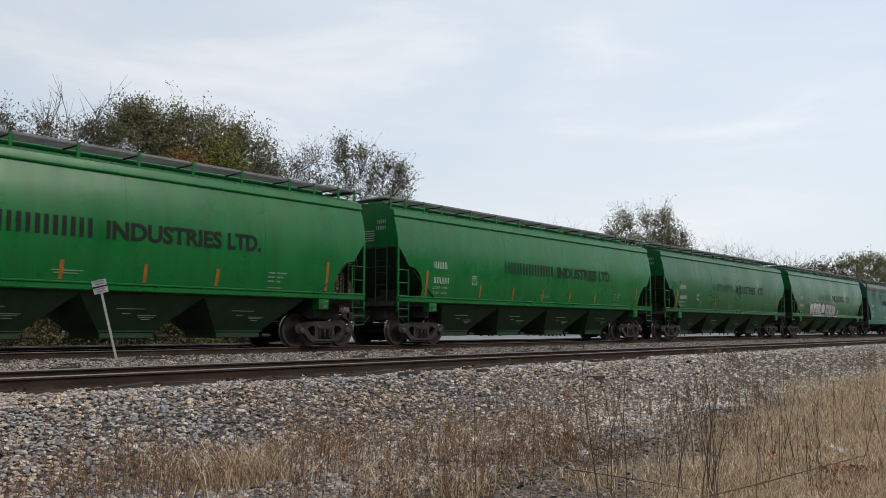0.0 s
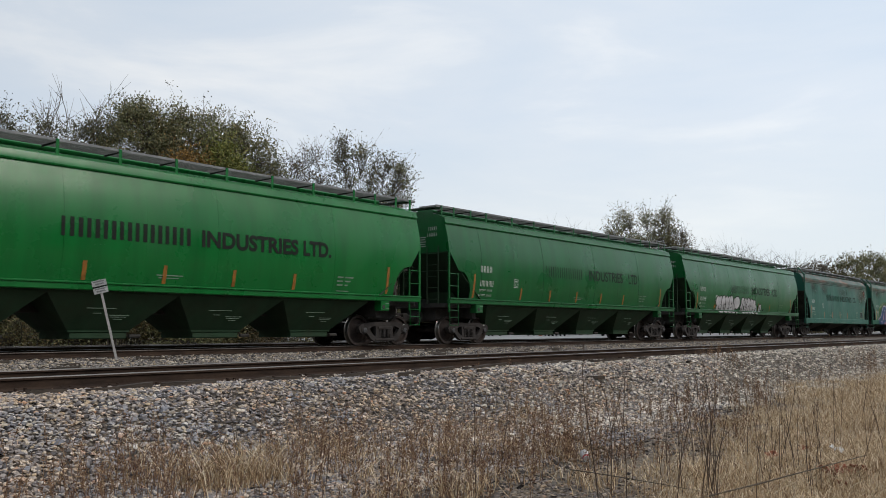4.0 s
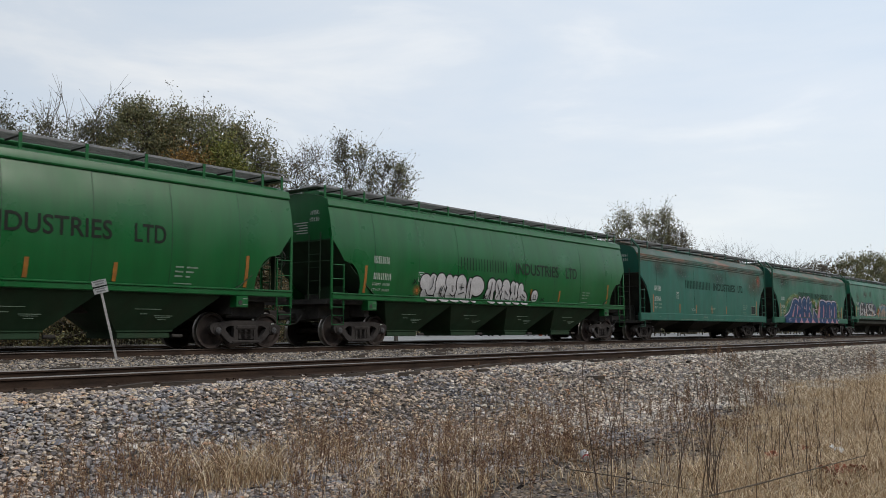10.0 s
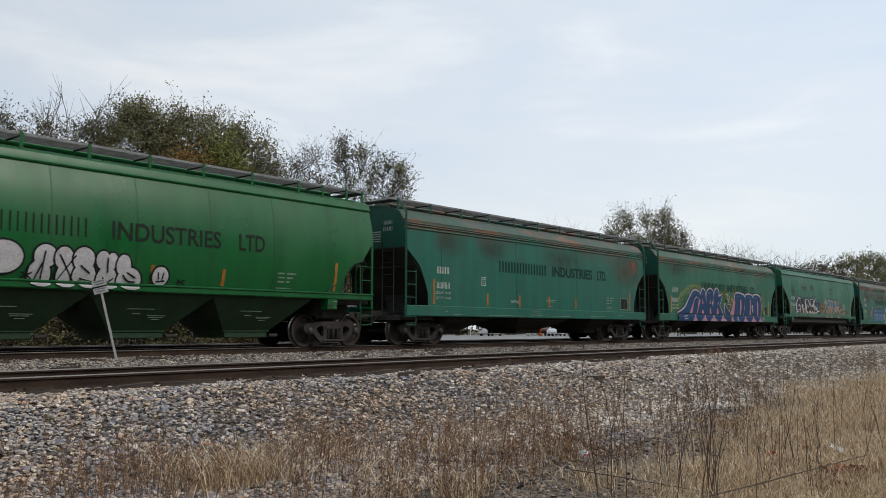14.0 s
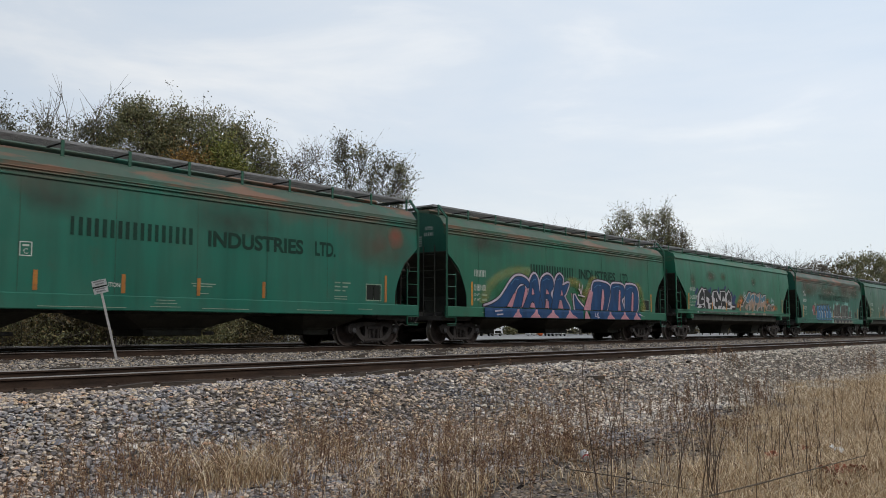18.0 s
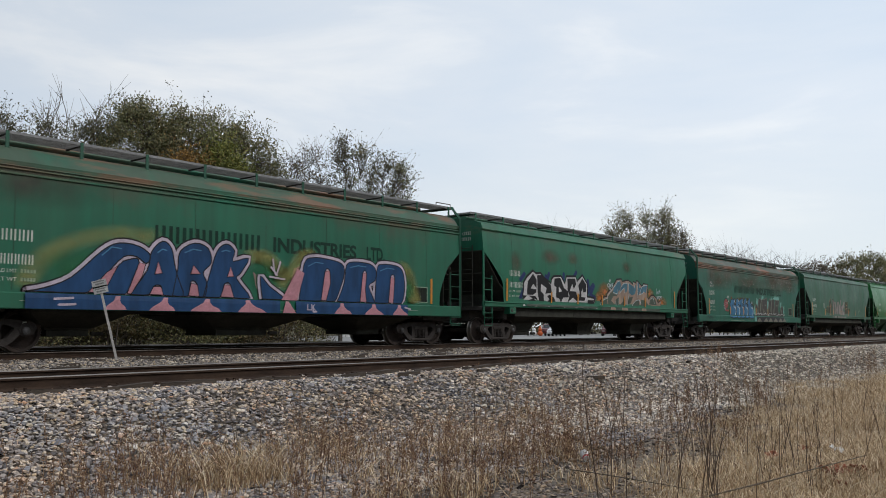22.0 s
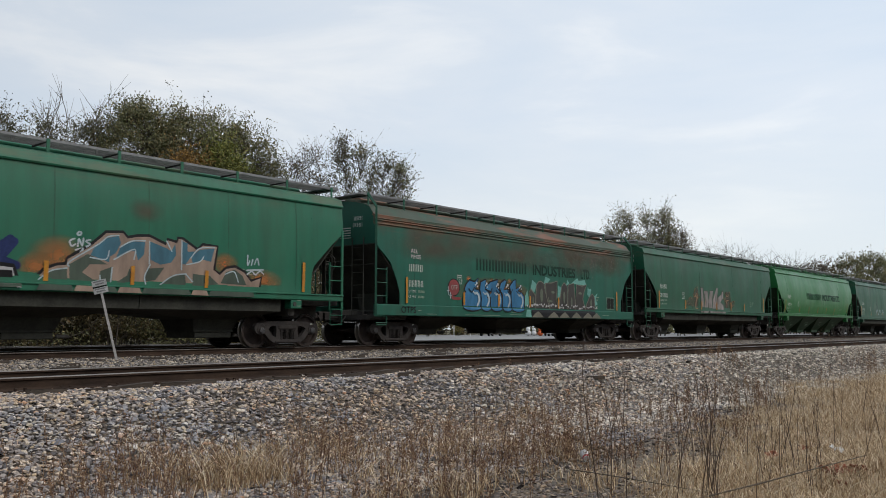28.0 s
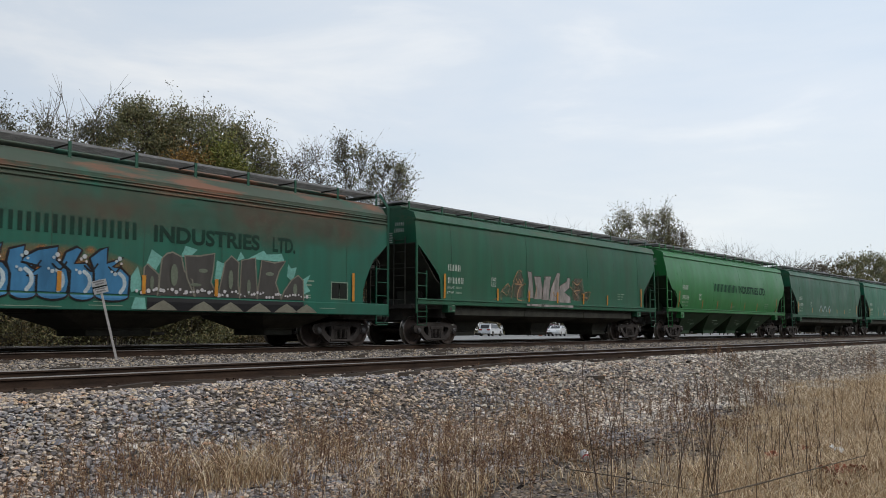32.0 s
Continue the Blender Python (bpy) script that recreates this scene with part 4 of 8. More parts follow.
TEAL = wagon_paint("teal_enamel_rusting", (0.002, 0.116, 0.078), 0.70, 0.30, 3.78, rough=0.45, grime=0.35)
TEAL2 = wagon_paint("green_enamel_rusting", (0.003, 0.112, 0.062), 0.62, 0.20, 3.78, rough=0.48, grime=0.35)
TEAL3 = wagon_paint("sooty_green_enamel_rusting", (0.003, 0.108, 0.070), 0.78, 0.20, 3.65, rough=0.52, grime=0.45)
# hopper green: grime, plus shade under the body put into the colour
DARKGREEN = wagon_paint("grimy_shaded_green", (0.030, 0.070, 0.037), 0, 0.05, rough=0.6, grime=0.9)
BLACKISH = simple("blackish_hopper", (0.065, 0.066, 0.056), (0.036, 0.037, 0.033), 0.8, 0, 2, 0.2)
BLACKISH.node_tree.nodes["Principled BSDF"].inputs["Specular IOR Level"].default_value = 0.15
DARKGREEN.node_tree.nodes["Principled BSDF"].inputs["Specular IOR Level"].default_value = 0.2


# ---- spray paint on the wagons ----
def spray(name, col, rough=0.5):
    return simple(name, col, tuple(c * 0.72 for c in col), rough, 0, 2.2, 0.05)


P_WHITE = spray("spray_white", (0.58, 0.57, 0.58))
P_BLACK = spray("spray_black", (0.012, 0.012, 0.014))
P_BLUE = spray("spray_deep_blue", (0.009, 0.036, 0.095))
P_PINK = spray("spray_pink", (0.52, 0.24, 0.29))
P_LILAC = spray("spray_pale_lilac", (0.52, 0.45, 0.55))
P_SKY = spray("spray_sky_blue", (0.045, 0.19, 0.36))
P_ICE = spray("spray_ice_blue", (0.46, 0.56, 0.60))
P_AQUA = spray("spray_aqua", (0.16, 0.42, 0.36))
P_OLIVE = spray("spray_worn_olive", (0.19, 0.185, 0.14))
P_SAGE = spray("spray_sage", (0.14, 0.17, 0.12))
P_RED = spray("spray_red", (0.28, 0.05, 0.05))
P_WASHED = spray("spray_washed_white", (0.40, 0.35, 0.32))
P_NAVY = spray("spray_navy", (0.02, 0.035, 0.13))


def haze_paint(name, col, strength):
    """Airbrushed patch that thins out towards its rim."""
    m, nt, b = mat_new(name)
    b.inputs["Base Color"].default_value = (*col, 1)
    b.inputs["Roughness"].default_value = 0.55
    tc = nt.nodes.new("ShaderNodeTexCoord")
    sub = nt.nodes.new("ShaderNodeVectorMath")
    sub.operation = "SUBTRACT"
    sub.inputs[1].default_value = (0.5, 0.5, 0.5)
    nt.links.new(tc.outputs["Generated"], sub.inputs[0])
    mul = nt.nodes.new("ShaderNodeVectorMath")
    mul.operation = "MULTIPLY"
    mul.inputs[1].default_value = (1.0, 0.0, 1.0)
    nt.links.new(sub.outputs[0], mul.inputs[0])
    ln = nt.nodes.new("ShaderNodeVectorMath")
    ln.operation = "LENGTH"
    nt.links.new(mul.outputs[0], ln.inputs[0])
    soft = map_range(nt, ln.outputs["Value"], 0.08, 0.5, strength, 0.0)
    n = map_range(nt, noise_tex(nt, 2.0, 5), 0.3, 0.65, 0.45, 1.0)
    mm = nt.nodes.new("ShaderNodeMath")
    mm.operation = "MULTIPLY"
    nt.links.new(soft, mm.inputs[0])
    nt.links.new(n, mm.inputs[1])
    nt.links.new(mm.outputs[0], b.inputs["Alpha"])
    return m


def washed_paint(name, col, lo, hi):
    """Old spray paint, worn through in blotches and runs."""
    m, nt, b = mat_new(name)
    b.inputs["Roughness"].default_value = 0.6
    c = ramp(nt, noise_tex(nt, 3.0, 5, 0.6, (1, 1, 0.3)), [(0.35, tuple(0.6 * v for v in col)), (0.65, col)])
    nt.links.new(c, b.inputs["Base Color"])
    nt.links.new(map_range(nt, noise_tex(nt, 1.7, 6, 0.65, (1.4, 1.4, 0.5)), 0.35, 0.65, lo, hi), b.inputs["Alpha"])
    return m


W_PALE = washed_paint("worn_pale_spray", (0.42, 0.37, 0.36), 0.45, 0.95)
W_BROWN = washed_paint("worn_brown_spray", (0.17, 0.115, 0.085), 0.15, 0.75)
W_TAN = washed_paint("worn_tan_spray", (0.42, 0.28, 0.15), 0.3, 0.95)
W_ROSE = washed_paint("worn_rose_beige_spray", (0.36, 0.26, 0.20), 0.92, 1.0)
W_TEAL = washed_paint("worn_teal_blue_spray", (0.05, 0.17, 0.24), 0.92, 1.0)
W_SAGE = washed_paint("worn_dark_sage_spray", (0.07, 0.10, 0.075), 0.92, 1.0)
W_CHAR = washed_paint("worn_charcoal_spray", (0.055, 0.05, 0.045), 0.9, 1.0)
W_DEEP = washed_paint("streaked_deep_blue_spray", (0.014, 0.062, 0.17), 0.96, 1.0)
W_BLUE = washed_paint("streaked_blue_spray", (0.05, 0.20, 0.38), 0.97, 1.0)
for dull in (P_BLACK, P_BLUE, P_NAVY, W_BLUE, W_DEEP):
    dull.node_tree.nodes["Principled BSDF"].inputs["Specular IOR Level"].default_value = 0.25
H_YELLOW = haze_paint("yellow_overspray", (0.36, 0.37, 0.12), 0.30)
H_ORANGE = haze_paint("orange_overspray", (0.45, 0.16, 0.04), 0.85)
H_GREEN = haze_paint("green_overspray", (0.01, 0.16, 0.05), 0.8)
H_RUST = haze_paint("rust_patch", (0.27, 0.075, 0.04), 1.0)
H_SOOT = haze_paint("soot_stain", (0.045, 0.034, 0.026), 0.5)
H_BROWNISH = haze_paint("brownish_stain", (0.12, 0.07, 0.045), 0.6)


def ring(cx, cz, rx, rz, n=20, a0=0.0):
    return [(cx + rx * math.cos(a0 + 2 * math.pi * i / n), cz + rz * math.sin(a0 + 2 * math.pi * i / n)) for i in range(n)]


def patch(w, k, mat, cx, cz, rx, rz, name="overspray", lift=0.0055):
    Side(k, lift).blob(ring(cx, cz, rx, rz, 24), 6).ob(name, mat, w)


def lines(w, k, polylines, width, layers, lift0=0.009, step=0.008):
    """One stroke set painted several times, each layer narrower than the one under it."""
    for i, (nm, mat, extra) in enumerate(layers):
        joined = Side(k, lift0 + i * step)
        for j, pl in enumerate(polylines):
            sd = Side(k, lift0 + i * step + 0.0006 * j) if width >= 0.15 else joined
            sd.stroke(smooth_line(pl), max(0.02, width + extra))
            if width >= 0.15:
                sd.ob(nm, mat, w)
            else:
                joined.lift += 0.0004
        if width < 0.15:
            joined.ob(nm, mat, w, small=True)


def smooth_line(pl, sub=5):
    """Rounded path through the given corners."""
    if len(pl) < 3:
        return [tuple(p) for p in pl]
    out = []
    P = [pl[0]] + list(pl) + [pl[-1]]
    for i in range(1, len(P) - 2):
        for s in range(sub):
            t = s / sub
            out.append(tuple(0.5 * (2 * P[i][c] + (P[i + 1][c] - P[i - 1][c]) * t + (2 * P[i - 1][c] - 5 * P[i][c] + 4 * P[i + 1][c] - P[i + 2][c]) * t * t
                                    + (3 * P[i][c] - P[i - 1][c] - 3 * P[i + 1][c] + P[i + 2][c]) * t ** 3) for c in (0, 1)))
    out.append(tuple(pl[-1]))
    return out


def bubbles(w, k, letters, grow, fill, rim, lift0=0.009, names=("graffiti_fill", "graffiti_outline")):
    """Puffy shapes made of lobes; each one overlaps the one before."""
    for i, lobes in enumerate(letters):
        sd = Side(k, lift0 + i * 0.0030)
        for cx, cz, rx, rz in lobes:
            sd.lift += 0.0003
            sd.blob(ring(cx, cz, rx + grow, rz + grow, 24), 5)
        sd.ob(names[1], rim, w)
        sd = Side(k, lift0 + 0.0014 + i * 0.0030)
        for cx, cz, rx, rz in lobes:
            sd.lift += 0.0003
            sd.blob(ring(cx, cz, rx, rz, 24), 5)
        sd.ob(names[0], fill, w)


def block_letters(w, k, polys, fill, layers, lift0=0.010, inner=P_BLACK):
    """Filled outlines: wide edge strokes first, then the fills, then a thin inner line."""
    polys = [smooth_line(pts + pts[:1], 3)[:-1] for pts in polys]
    polys = [[(x, max(z, k["sill"][1] + 0.02)) for x, z in pts] for pts in polys]
    for i, (nm, mat, width) in enumerate(layers):
        for j, pts in enumerate(polys):
            Side(k, lift0 + 0.006 * i + 0.0006 * j).stroke(pts + pts[:1], width).ob(nm, mat, w)
    top = lift0 + 0.006 * len(layers)
    for j, pts in enumerate(polys):
        Side(k, top + 0.0012 * j).area(pts).ob("graffiti_fill", fill, w)
        Side(k, top + 0.0006 + 0.0012 * j).stroke(pts + pts[:1], 0.028).ob("graffiti_line", inner, w)
    return top + 0.0012 * len(polys) + 0.002


def art_white(w, k, L):
    """White throw-up in two runs of puffy shapes."""
    run = [[(4.68, 2.02, 0.27, 0.26), (5.04, 2.04, 0.19, 0.27), (4.86, 1.62, 0.36, 0.32), (4.85, 1.40, 0.24, 0.05)],
           [(5.44, 1.98, 0.27, 0.36), (5.46, 1.64, 0.30, 0.30)],
           [(5.86, 2.10, 0.18, 0.22), (6.18, 2.10, 0.17, 0.20), (6.00, 1.68, 0.28, 0.36), (6.02, 1.40, 0.24, 0.05)],
           [(6.50, 2.04, 0.26, 0.30), (6.55, 1.66, 0.32, 0.32), (6.5, 1.40, 0.26, 0.05)],
           [(6.98, 1.75, 0.15, 0.52), (7.36, 2.00, 0.40, 0.33), (7.12, 1.40, 0.24, 0.05)],
           [(8.22, 2.06, 0.24, 0.24), (8.12, 1.66, 0.24, 0.32), (8.1, 1.40, 0.22, 0.05)],
           [(8.62, 2.04, 0.20, 0.24), (8.72, 1.66, 0.24, 0.32)],
           [(9.06, 2.04, 0.24, 0.26), (9.10, 1.64, 0.27, 0.34)],
           [(9.50, 2.05, 0.16, 0.20), (9.72, 2.04, 0.13, 0.18), (9.62, 1.62, 0.24, 0.30)],
           [(10.00, 1.96, 0.17, 0.24), (10.16, 1.62, 0.30, 0.30)],
           [(10.95, 1.76, 0.21, 0.22)]]
    run = [[(cx + 0.14, cz - 0.05, rx, rz) for cx, cz, rx, rz in lobes if cz > 1.45] for lobes in run]
    bubbles(w, k, run, 0.045, P_WHITE, P_BLACK)
    for x0, x1 in ((4.68, 5.34), (5.36, 5.92), (5.94, 6.46), (6.48, 7.02), (7.06, 7.42), (8.02, 8.50), (8.56, 9.02), (9.06, 9.50), (9.52, 10.0), (10.04, 10.56)):
        foot = [(x0, 1.508), (x0 + 0.04, 1.42), (x0 + 0.16, 1.375), (x1 - 0.16, 1.37), (x1 - 0.04, 1.41), (x1, 1.508)]
        Side(k, 0.010).area(foot).ob("graffiti_foot", P_WHITE, w)
        Side(k, 0.0125).stroke(foot, 0.03).ob("graffiti_outline", P_BLACK, w)
    marks = [[(5.02, 2.22), (4.98, 1.92), (4.88, 1.80)], [(5.42, 1.90), (5.38, 1.72), (5.48, 1.66)], [(6.02, 1.98), (6.04, 1.78)], [(6.48, 2.05), (6.50, 1.86)], [(6.40, 1.94), (6.60, 1.92)], [(6.36, 1.70), (6.62, 1.76)], [(6.97, 2.15), (7.0, 1.6)],
             [(8.2, 2.15), (8.15, 1.5)], [(8.5, 1.5), (8.86, 2.1)], [(8.52, 2.1), (8.86, 1.5)], [(9.0, 1.9), (9.2, 1.75)], [(9.6, 2.1), (9.62, 1.8)], [(10.1, 1.8), (10.3, 1.7)], [(10.88, 1.84), (10.9, 1.7)], [(11.02, 1.84), (11.0, 1.7)], [(10.86, 1.64), (11.06, 1.66)],
             [(4.05, 1.95), (4.2, 2.1)], [(4.05, 2.08), (4.2, 1.96)], [(3.95, 1.5), (4.15, 1.58)], [(3.95, 1.58), (4.15, 1.48)], [(7.75, 1.6), (7.95, 1.7)], [(7.75, 1.7), (7.95, 1.58)], [(11.4, 1.62), (11.6, 1.7)], [(11.4, 1.7), (11.6, 1.6)]]
    marks += [[(4.62, 1.80), (4.80, 1.62), (5.06, 1.62)], [(4.72, 1.62), (5.0, 1.62)], [(5.52, 1.92), (5.44, 1.78), (5.46, 1.62), (5.58, 1.58), (5.64, 1.74), (5.56, 1.88)], [(5.9, 1.70), (6.06, 1.62), (6.2, 1.72)], [(8.16, 1.92), (8.02, 1.55)], [(9.0, 1.62), (9.3, 1.56)], [(9.52, 1.66), (9.62, 1.56), (9.76, 1.66)], [(10.0, 1.74), (10.12, 1.62), (10.3, 1.6)]]
    lines(w, k, [[(x + 0.14, z - 0.05) for x, z in pl] for pl in marks], 0.035, [("graffiti_line", P_BLACK, 0.0)], lift0=0.046)
    for pl in ([(5.35, 1.62), (5.7, 1.66)], [(5.5, 1.56), (6.2, 1.60)], [(7.02, 1.95), (7.04, 1.60)], [(7.08, 1.95), (7.1, 1.62)]):
        Side(k, 0.050).stroke(pl, 0.02).ob("graffiti_scratch", W_BROWN, w)
    patch(w, k, H_ORANGE, 4.42, 1.68, 0.2, 0.22, lift=0.0062)


def art_bluepink(w, k, L):
    """Two large blue runs edged in pink and white over yellow overspray."""
    for q, pl in enumerate(([(2.7, 1.45), (3.1, 2.0), (3.9, 2.42), (4.8, 2.62), (5.6, 2.60)], [(8.4, 2.35), (8.9, 2.35), (9.3, 2.05), (9.5, 1.7)], [(9.75, 1.9), (10.1, 2.35), (10.4, 2.5)], [(14.2, 2.4), (14.55, 2.1), (14.7, 1.6), (14.8, 1.3)])):
        path = smooth_line(pl, 4)
        for r, (x, z) in enumerate(path):
            patch(w, k, H_YELLOW, x, z, 0.36, 0.25, lift=0.0050 + 0.0001 * (r + 20 * q))
    for q, (cx, cz, rx, rz) in enumerate(((4.0, 1.75, 1.1, 0.55), (8.9, 1.8, 0.55, 0.55), (14.45, 1.65, 0.4, 0.6))):
        patch(w, k, H_GREEN, cx, cz, rx, rz, lift=0.0130 + 0.0004 * q)
    patch(w, k, H_SOOT, 2.9, 3.45, 1.8, 0.5, "soot_stain", 0.0065)
    Side(k, 0.0085).area([(3.3, 1.27), (4.2, 1.95), (4.9, 2.2), (5.5, 2.1), (7.7, 2.3), (8.2, 2.0), (8.1, 1.6), (8.5, 1.27)]).ob("graffiti_shade", P_PINK, w)
    Side(k, 0.0085).area([(9.62, 1.27), (9.86, 2.12), (10.2, 2.22), (10.3, 1.27)]).ob("graffiti_shade", P_PINK, w)
    Side(k, 0.0088).area([(10.3, 1.27), (10.5, 2.3), (13.9, 2.3), (14.1, 1.27)]).ob("graffiti_shade", P_PINK, w)
    Side(k, 0.0088).area([(8.72, 1.27), (8.58, 1.62), (8.50, 1.95), (8.72, 1.80), (8.86, 1.4)]).ob("graffiti_shade", P_PINK, w)
    run1 = [[(2.75, 1.27), (3.15, 1.36), (3.69, 1.60), (4.34, 2.19), (4.74, 2.40), (5.23, 2.37), (5.54, 2.18), (5.44, 1.98), (5.20, 2.12), (4.87, 2.10), (4.47, 1.70), (4.02, 1.27)],
            [(4.42, 1.27), (4.76, 1.91), (5.05, 2.06), (5.24, 2.06), (5.22, 1.78), (4.94, 1.27)],
            [(5.06, 1.27), (5.47, 1.84), (5.57, 2.27), (5.85, 2.53), (6.09, 2.38), (6.18, 2.02), (6.29, 1.68), (6.44, 1.27), (5.93, 1.27), (5.84, 1.48), (5.66, 1.48), (5.52, 1.27)],
            [(6.15, 1.27), (6.27, 1.91), (6.32, 2.32), (6.72, 2.55), (7.11, 2.45), (7.21, 2.11), (6.98, 1.86), (7.10, 1.60), (7.04, 1.27), (6.86, 1.27), (6.80, 1.58), (6.64, 1.62), (6.56, 1.27)],
            [(7.00, 1.27), (7.17, 1.84), (7.37, 2.40), (7.65, 2.60), (7.90, 2.44), (7.85, 2.18), (8.34, 2.29), (8.09, 1.89), (7.98, 1.74), (8.42, 1.27), (7.92, 1.27), (7.78, 1.60), (7.60, 1.60), (7.48, 1.27)],
            [(8.80, 1.27), (8.72, 1.85), (9.02, 1.60), (9.55, 1.27)]]
    run2 = [[(10.05, 1.27), (10.21, 2.26), (10.52, 2.44), (11.02, 2.44), (11.62, 2.34), (11.72, 2.05), (11.55, 1.60), (11.36, 1.27), (11.02, 1.27), (11.18, 1.75), (11.14, 2.12), (10.98, 2.08), (10.86, 1.27)],
            [(11.46, 1.27), (11.72, 1.80), (11.80, 2.30), (12.10, 2.42), (12.75, 2.40), (13.02, 2.22), (12.98, 1.92), (12.72, 1.74), (12.98, 1.27), (12.62, 1.27), (12.56, 1.62), (12.62, 2.12), (12.46, 2.10), (12.36, 1.27)],
            [(12.98, 1.27), (13.06, 2.22), (13.26, 2.42), (13.95, 2.40), (14.22, 2.22), (14.30, 1.75), (14.16, 1.27), (13.78, 1.27), (13.84, 2.02), (13.66, 2.06), (13.56, 1.27)]]
    edges = [("graffiti_outline", P_BLACK, 0.25), ("graffiti_edge", P_LILAC, 0.18)]
    block_letters(w, k, run1, W_DEEP, edges)
    block_letters(w, k, run2, W_DEEP, edges)
    for pts in ([(4.98, 1.28), (5.26, 2.0), (5.42, 1.96), (5.35, 1.7), (5.08, 1.28)], [(5.54, 1.28), (5.64, 1.47), (5.84, 1.47), (5.90, 1.28)], [(5.66, 1.75), (5.74, 2.04), (5.86, 1.78)], [(6.58, 1.28), (6.64, 1.58), (6.82, 1.56), (6.88, 1.28)], [(6.62, 1.8), (6.70, 2.02), (6.90, 1.82)],
                [(7.50, 1.28), (7.60, 1.58), (7.78, 1.58), (7.90, 1.28)], [(7.68, 1.78), (7.78, 2.04), (7.88, 1.8)], [(4.06, 1.28), (4.48, 1.74), (4.74, 1.90), (4.42, 1.28)], [(10.84, 1.28), (10.97, 2.08), (11.15, 2.12), (11.18, 1.75), (11.03, 1.28)], [(12.36, 1.28), (12.46, 2.1), (12.62, 2.12), (12.57, 1.6), (12.62, 1.28)], [(13.57, 1.28), (13.66, 2.06), (13.83, 2.02), (13.78, 1.28)]):
        Side(k, 0.033).area(pts).ob("graffiti_shade", P_PINK, w)
        Side(k, 0.0345).stroke(pts + pts[:1], 0.022).ob("graffiti_line", P_BLACK, w)
    for x0, z0, x1, z1 in ((4.35, 2.1, 4.8, 2.28), (5.72, 2.25, 5.95, 2.32), (6.45, 2.3, 6.9, 2.38), (7.5, 2.4, 7.75, 2.42), (10.35, 2.2, 10.9, 2.3), (11.95, 2.25, 12.6, 2.3), (13.2, 2.22, 13.8, 2.3)):
        Side(k, 0.034).stroke([(x0, z0), ((x0 + x1) / 2, max(z0, z1) + 0.02), (x1, z1)], 0.03).ob("graffiti_shine", P_SKY, w)
    sd = Side(k, 0.046)
    sd.bar(2.7, 9.35, 0.91, 1.235).bar(9.9, 14.4, 0.91, 1.235)
    sd.ob("graffiti_base", W_DEEP, w)
    word(w, k, "LK", 10.28, 10.60, 1.0, 1.17, P_LILAC, "graffiti_word", 0.01, 0.082)
    for a, b, c in ((4.4, 4.75, 4.95), (5.5, 5.95, 6.2), (6.6, 7.1, 7.5), (8.0, 8.3, 8.9), (9.45, 9.6, 9.9), (11.3, 11.6, 12.0), (12.5, 12.9, 13.3), (13.7, 14.0, 14.4)):
        Side(k, 0.050).blob([(a, 0.915), (c, 0.915), (b + 0.05, 1.22), (b - 0.05, 1.22)], 2).ob("graffiti_wedge", P_PINK, w)
    Side(k, 0.050).blob([(9.42, 0.91), (9.95, 0.91), (10.2, 2.0), (9.95, 2.1)], 5).ob("graffiti_wedge", P_PINK, w)
    lines(w, k, [[(9.05, 2.1), (9.25, 1.9)], [(9.1, 2.3), (9.2, 1.9), (9.35, 2.25)], [(9.0, 1.85), (9.5, 1.8)], [(10.5, 1.12), (10.5, 0.97), (10.62, 0.97)], [(14.25, 1.15), (14.5, 1.1)], [(3.3, 1.12), (3.7, 1.15)], [(3.4, 1.0), (3.75, 1.02)]], 0.05, [("graffiti_tag", P_LILAC, 0.0)], lift0=0.056)


def flat(w, k, pts, mat, lift, name="graffiti_fill"):
    Side(k, lift).area([(x, max(z, k["sill"][1] + 0.02)) for x, z in pts]).ob(name, mat, w)


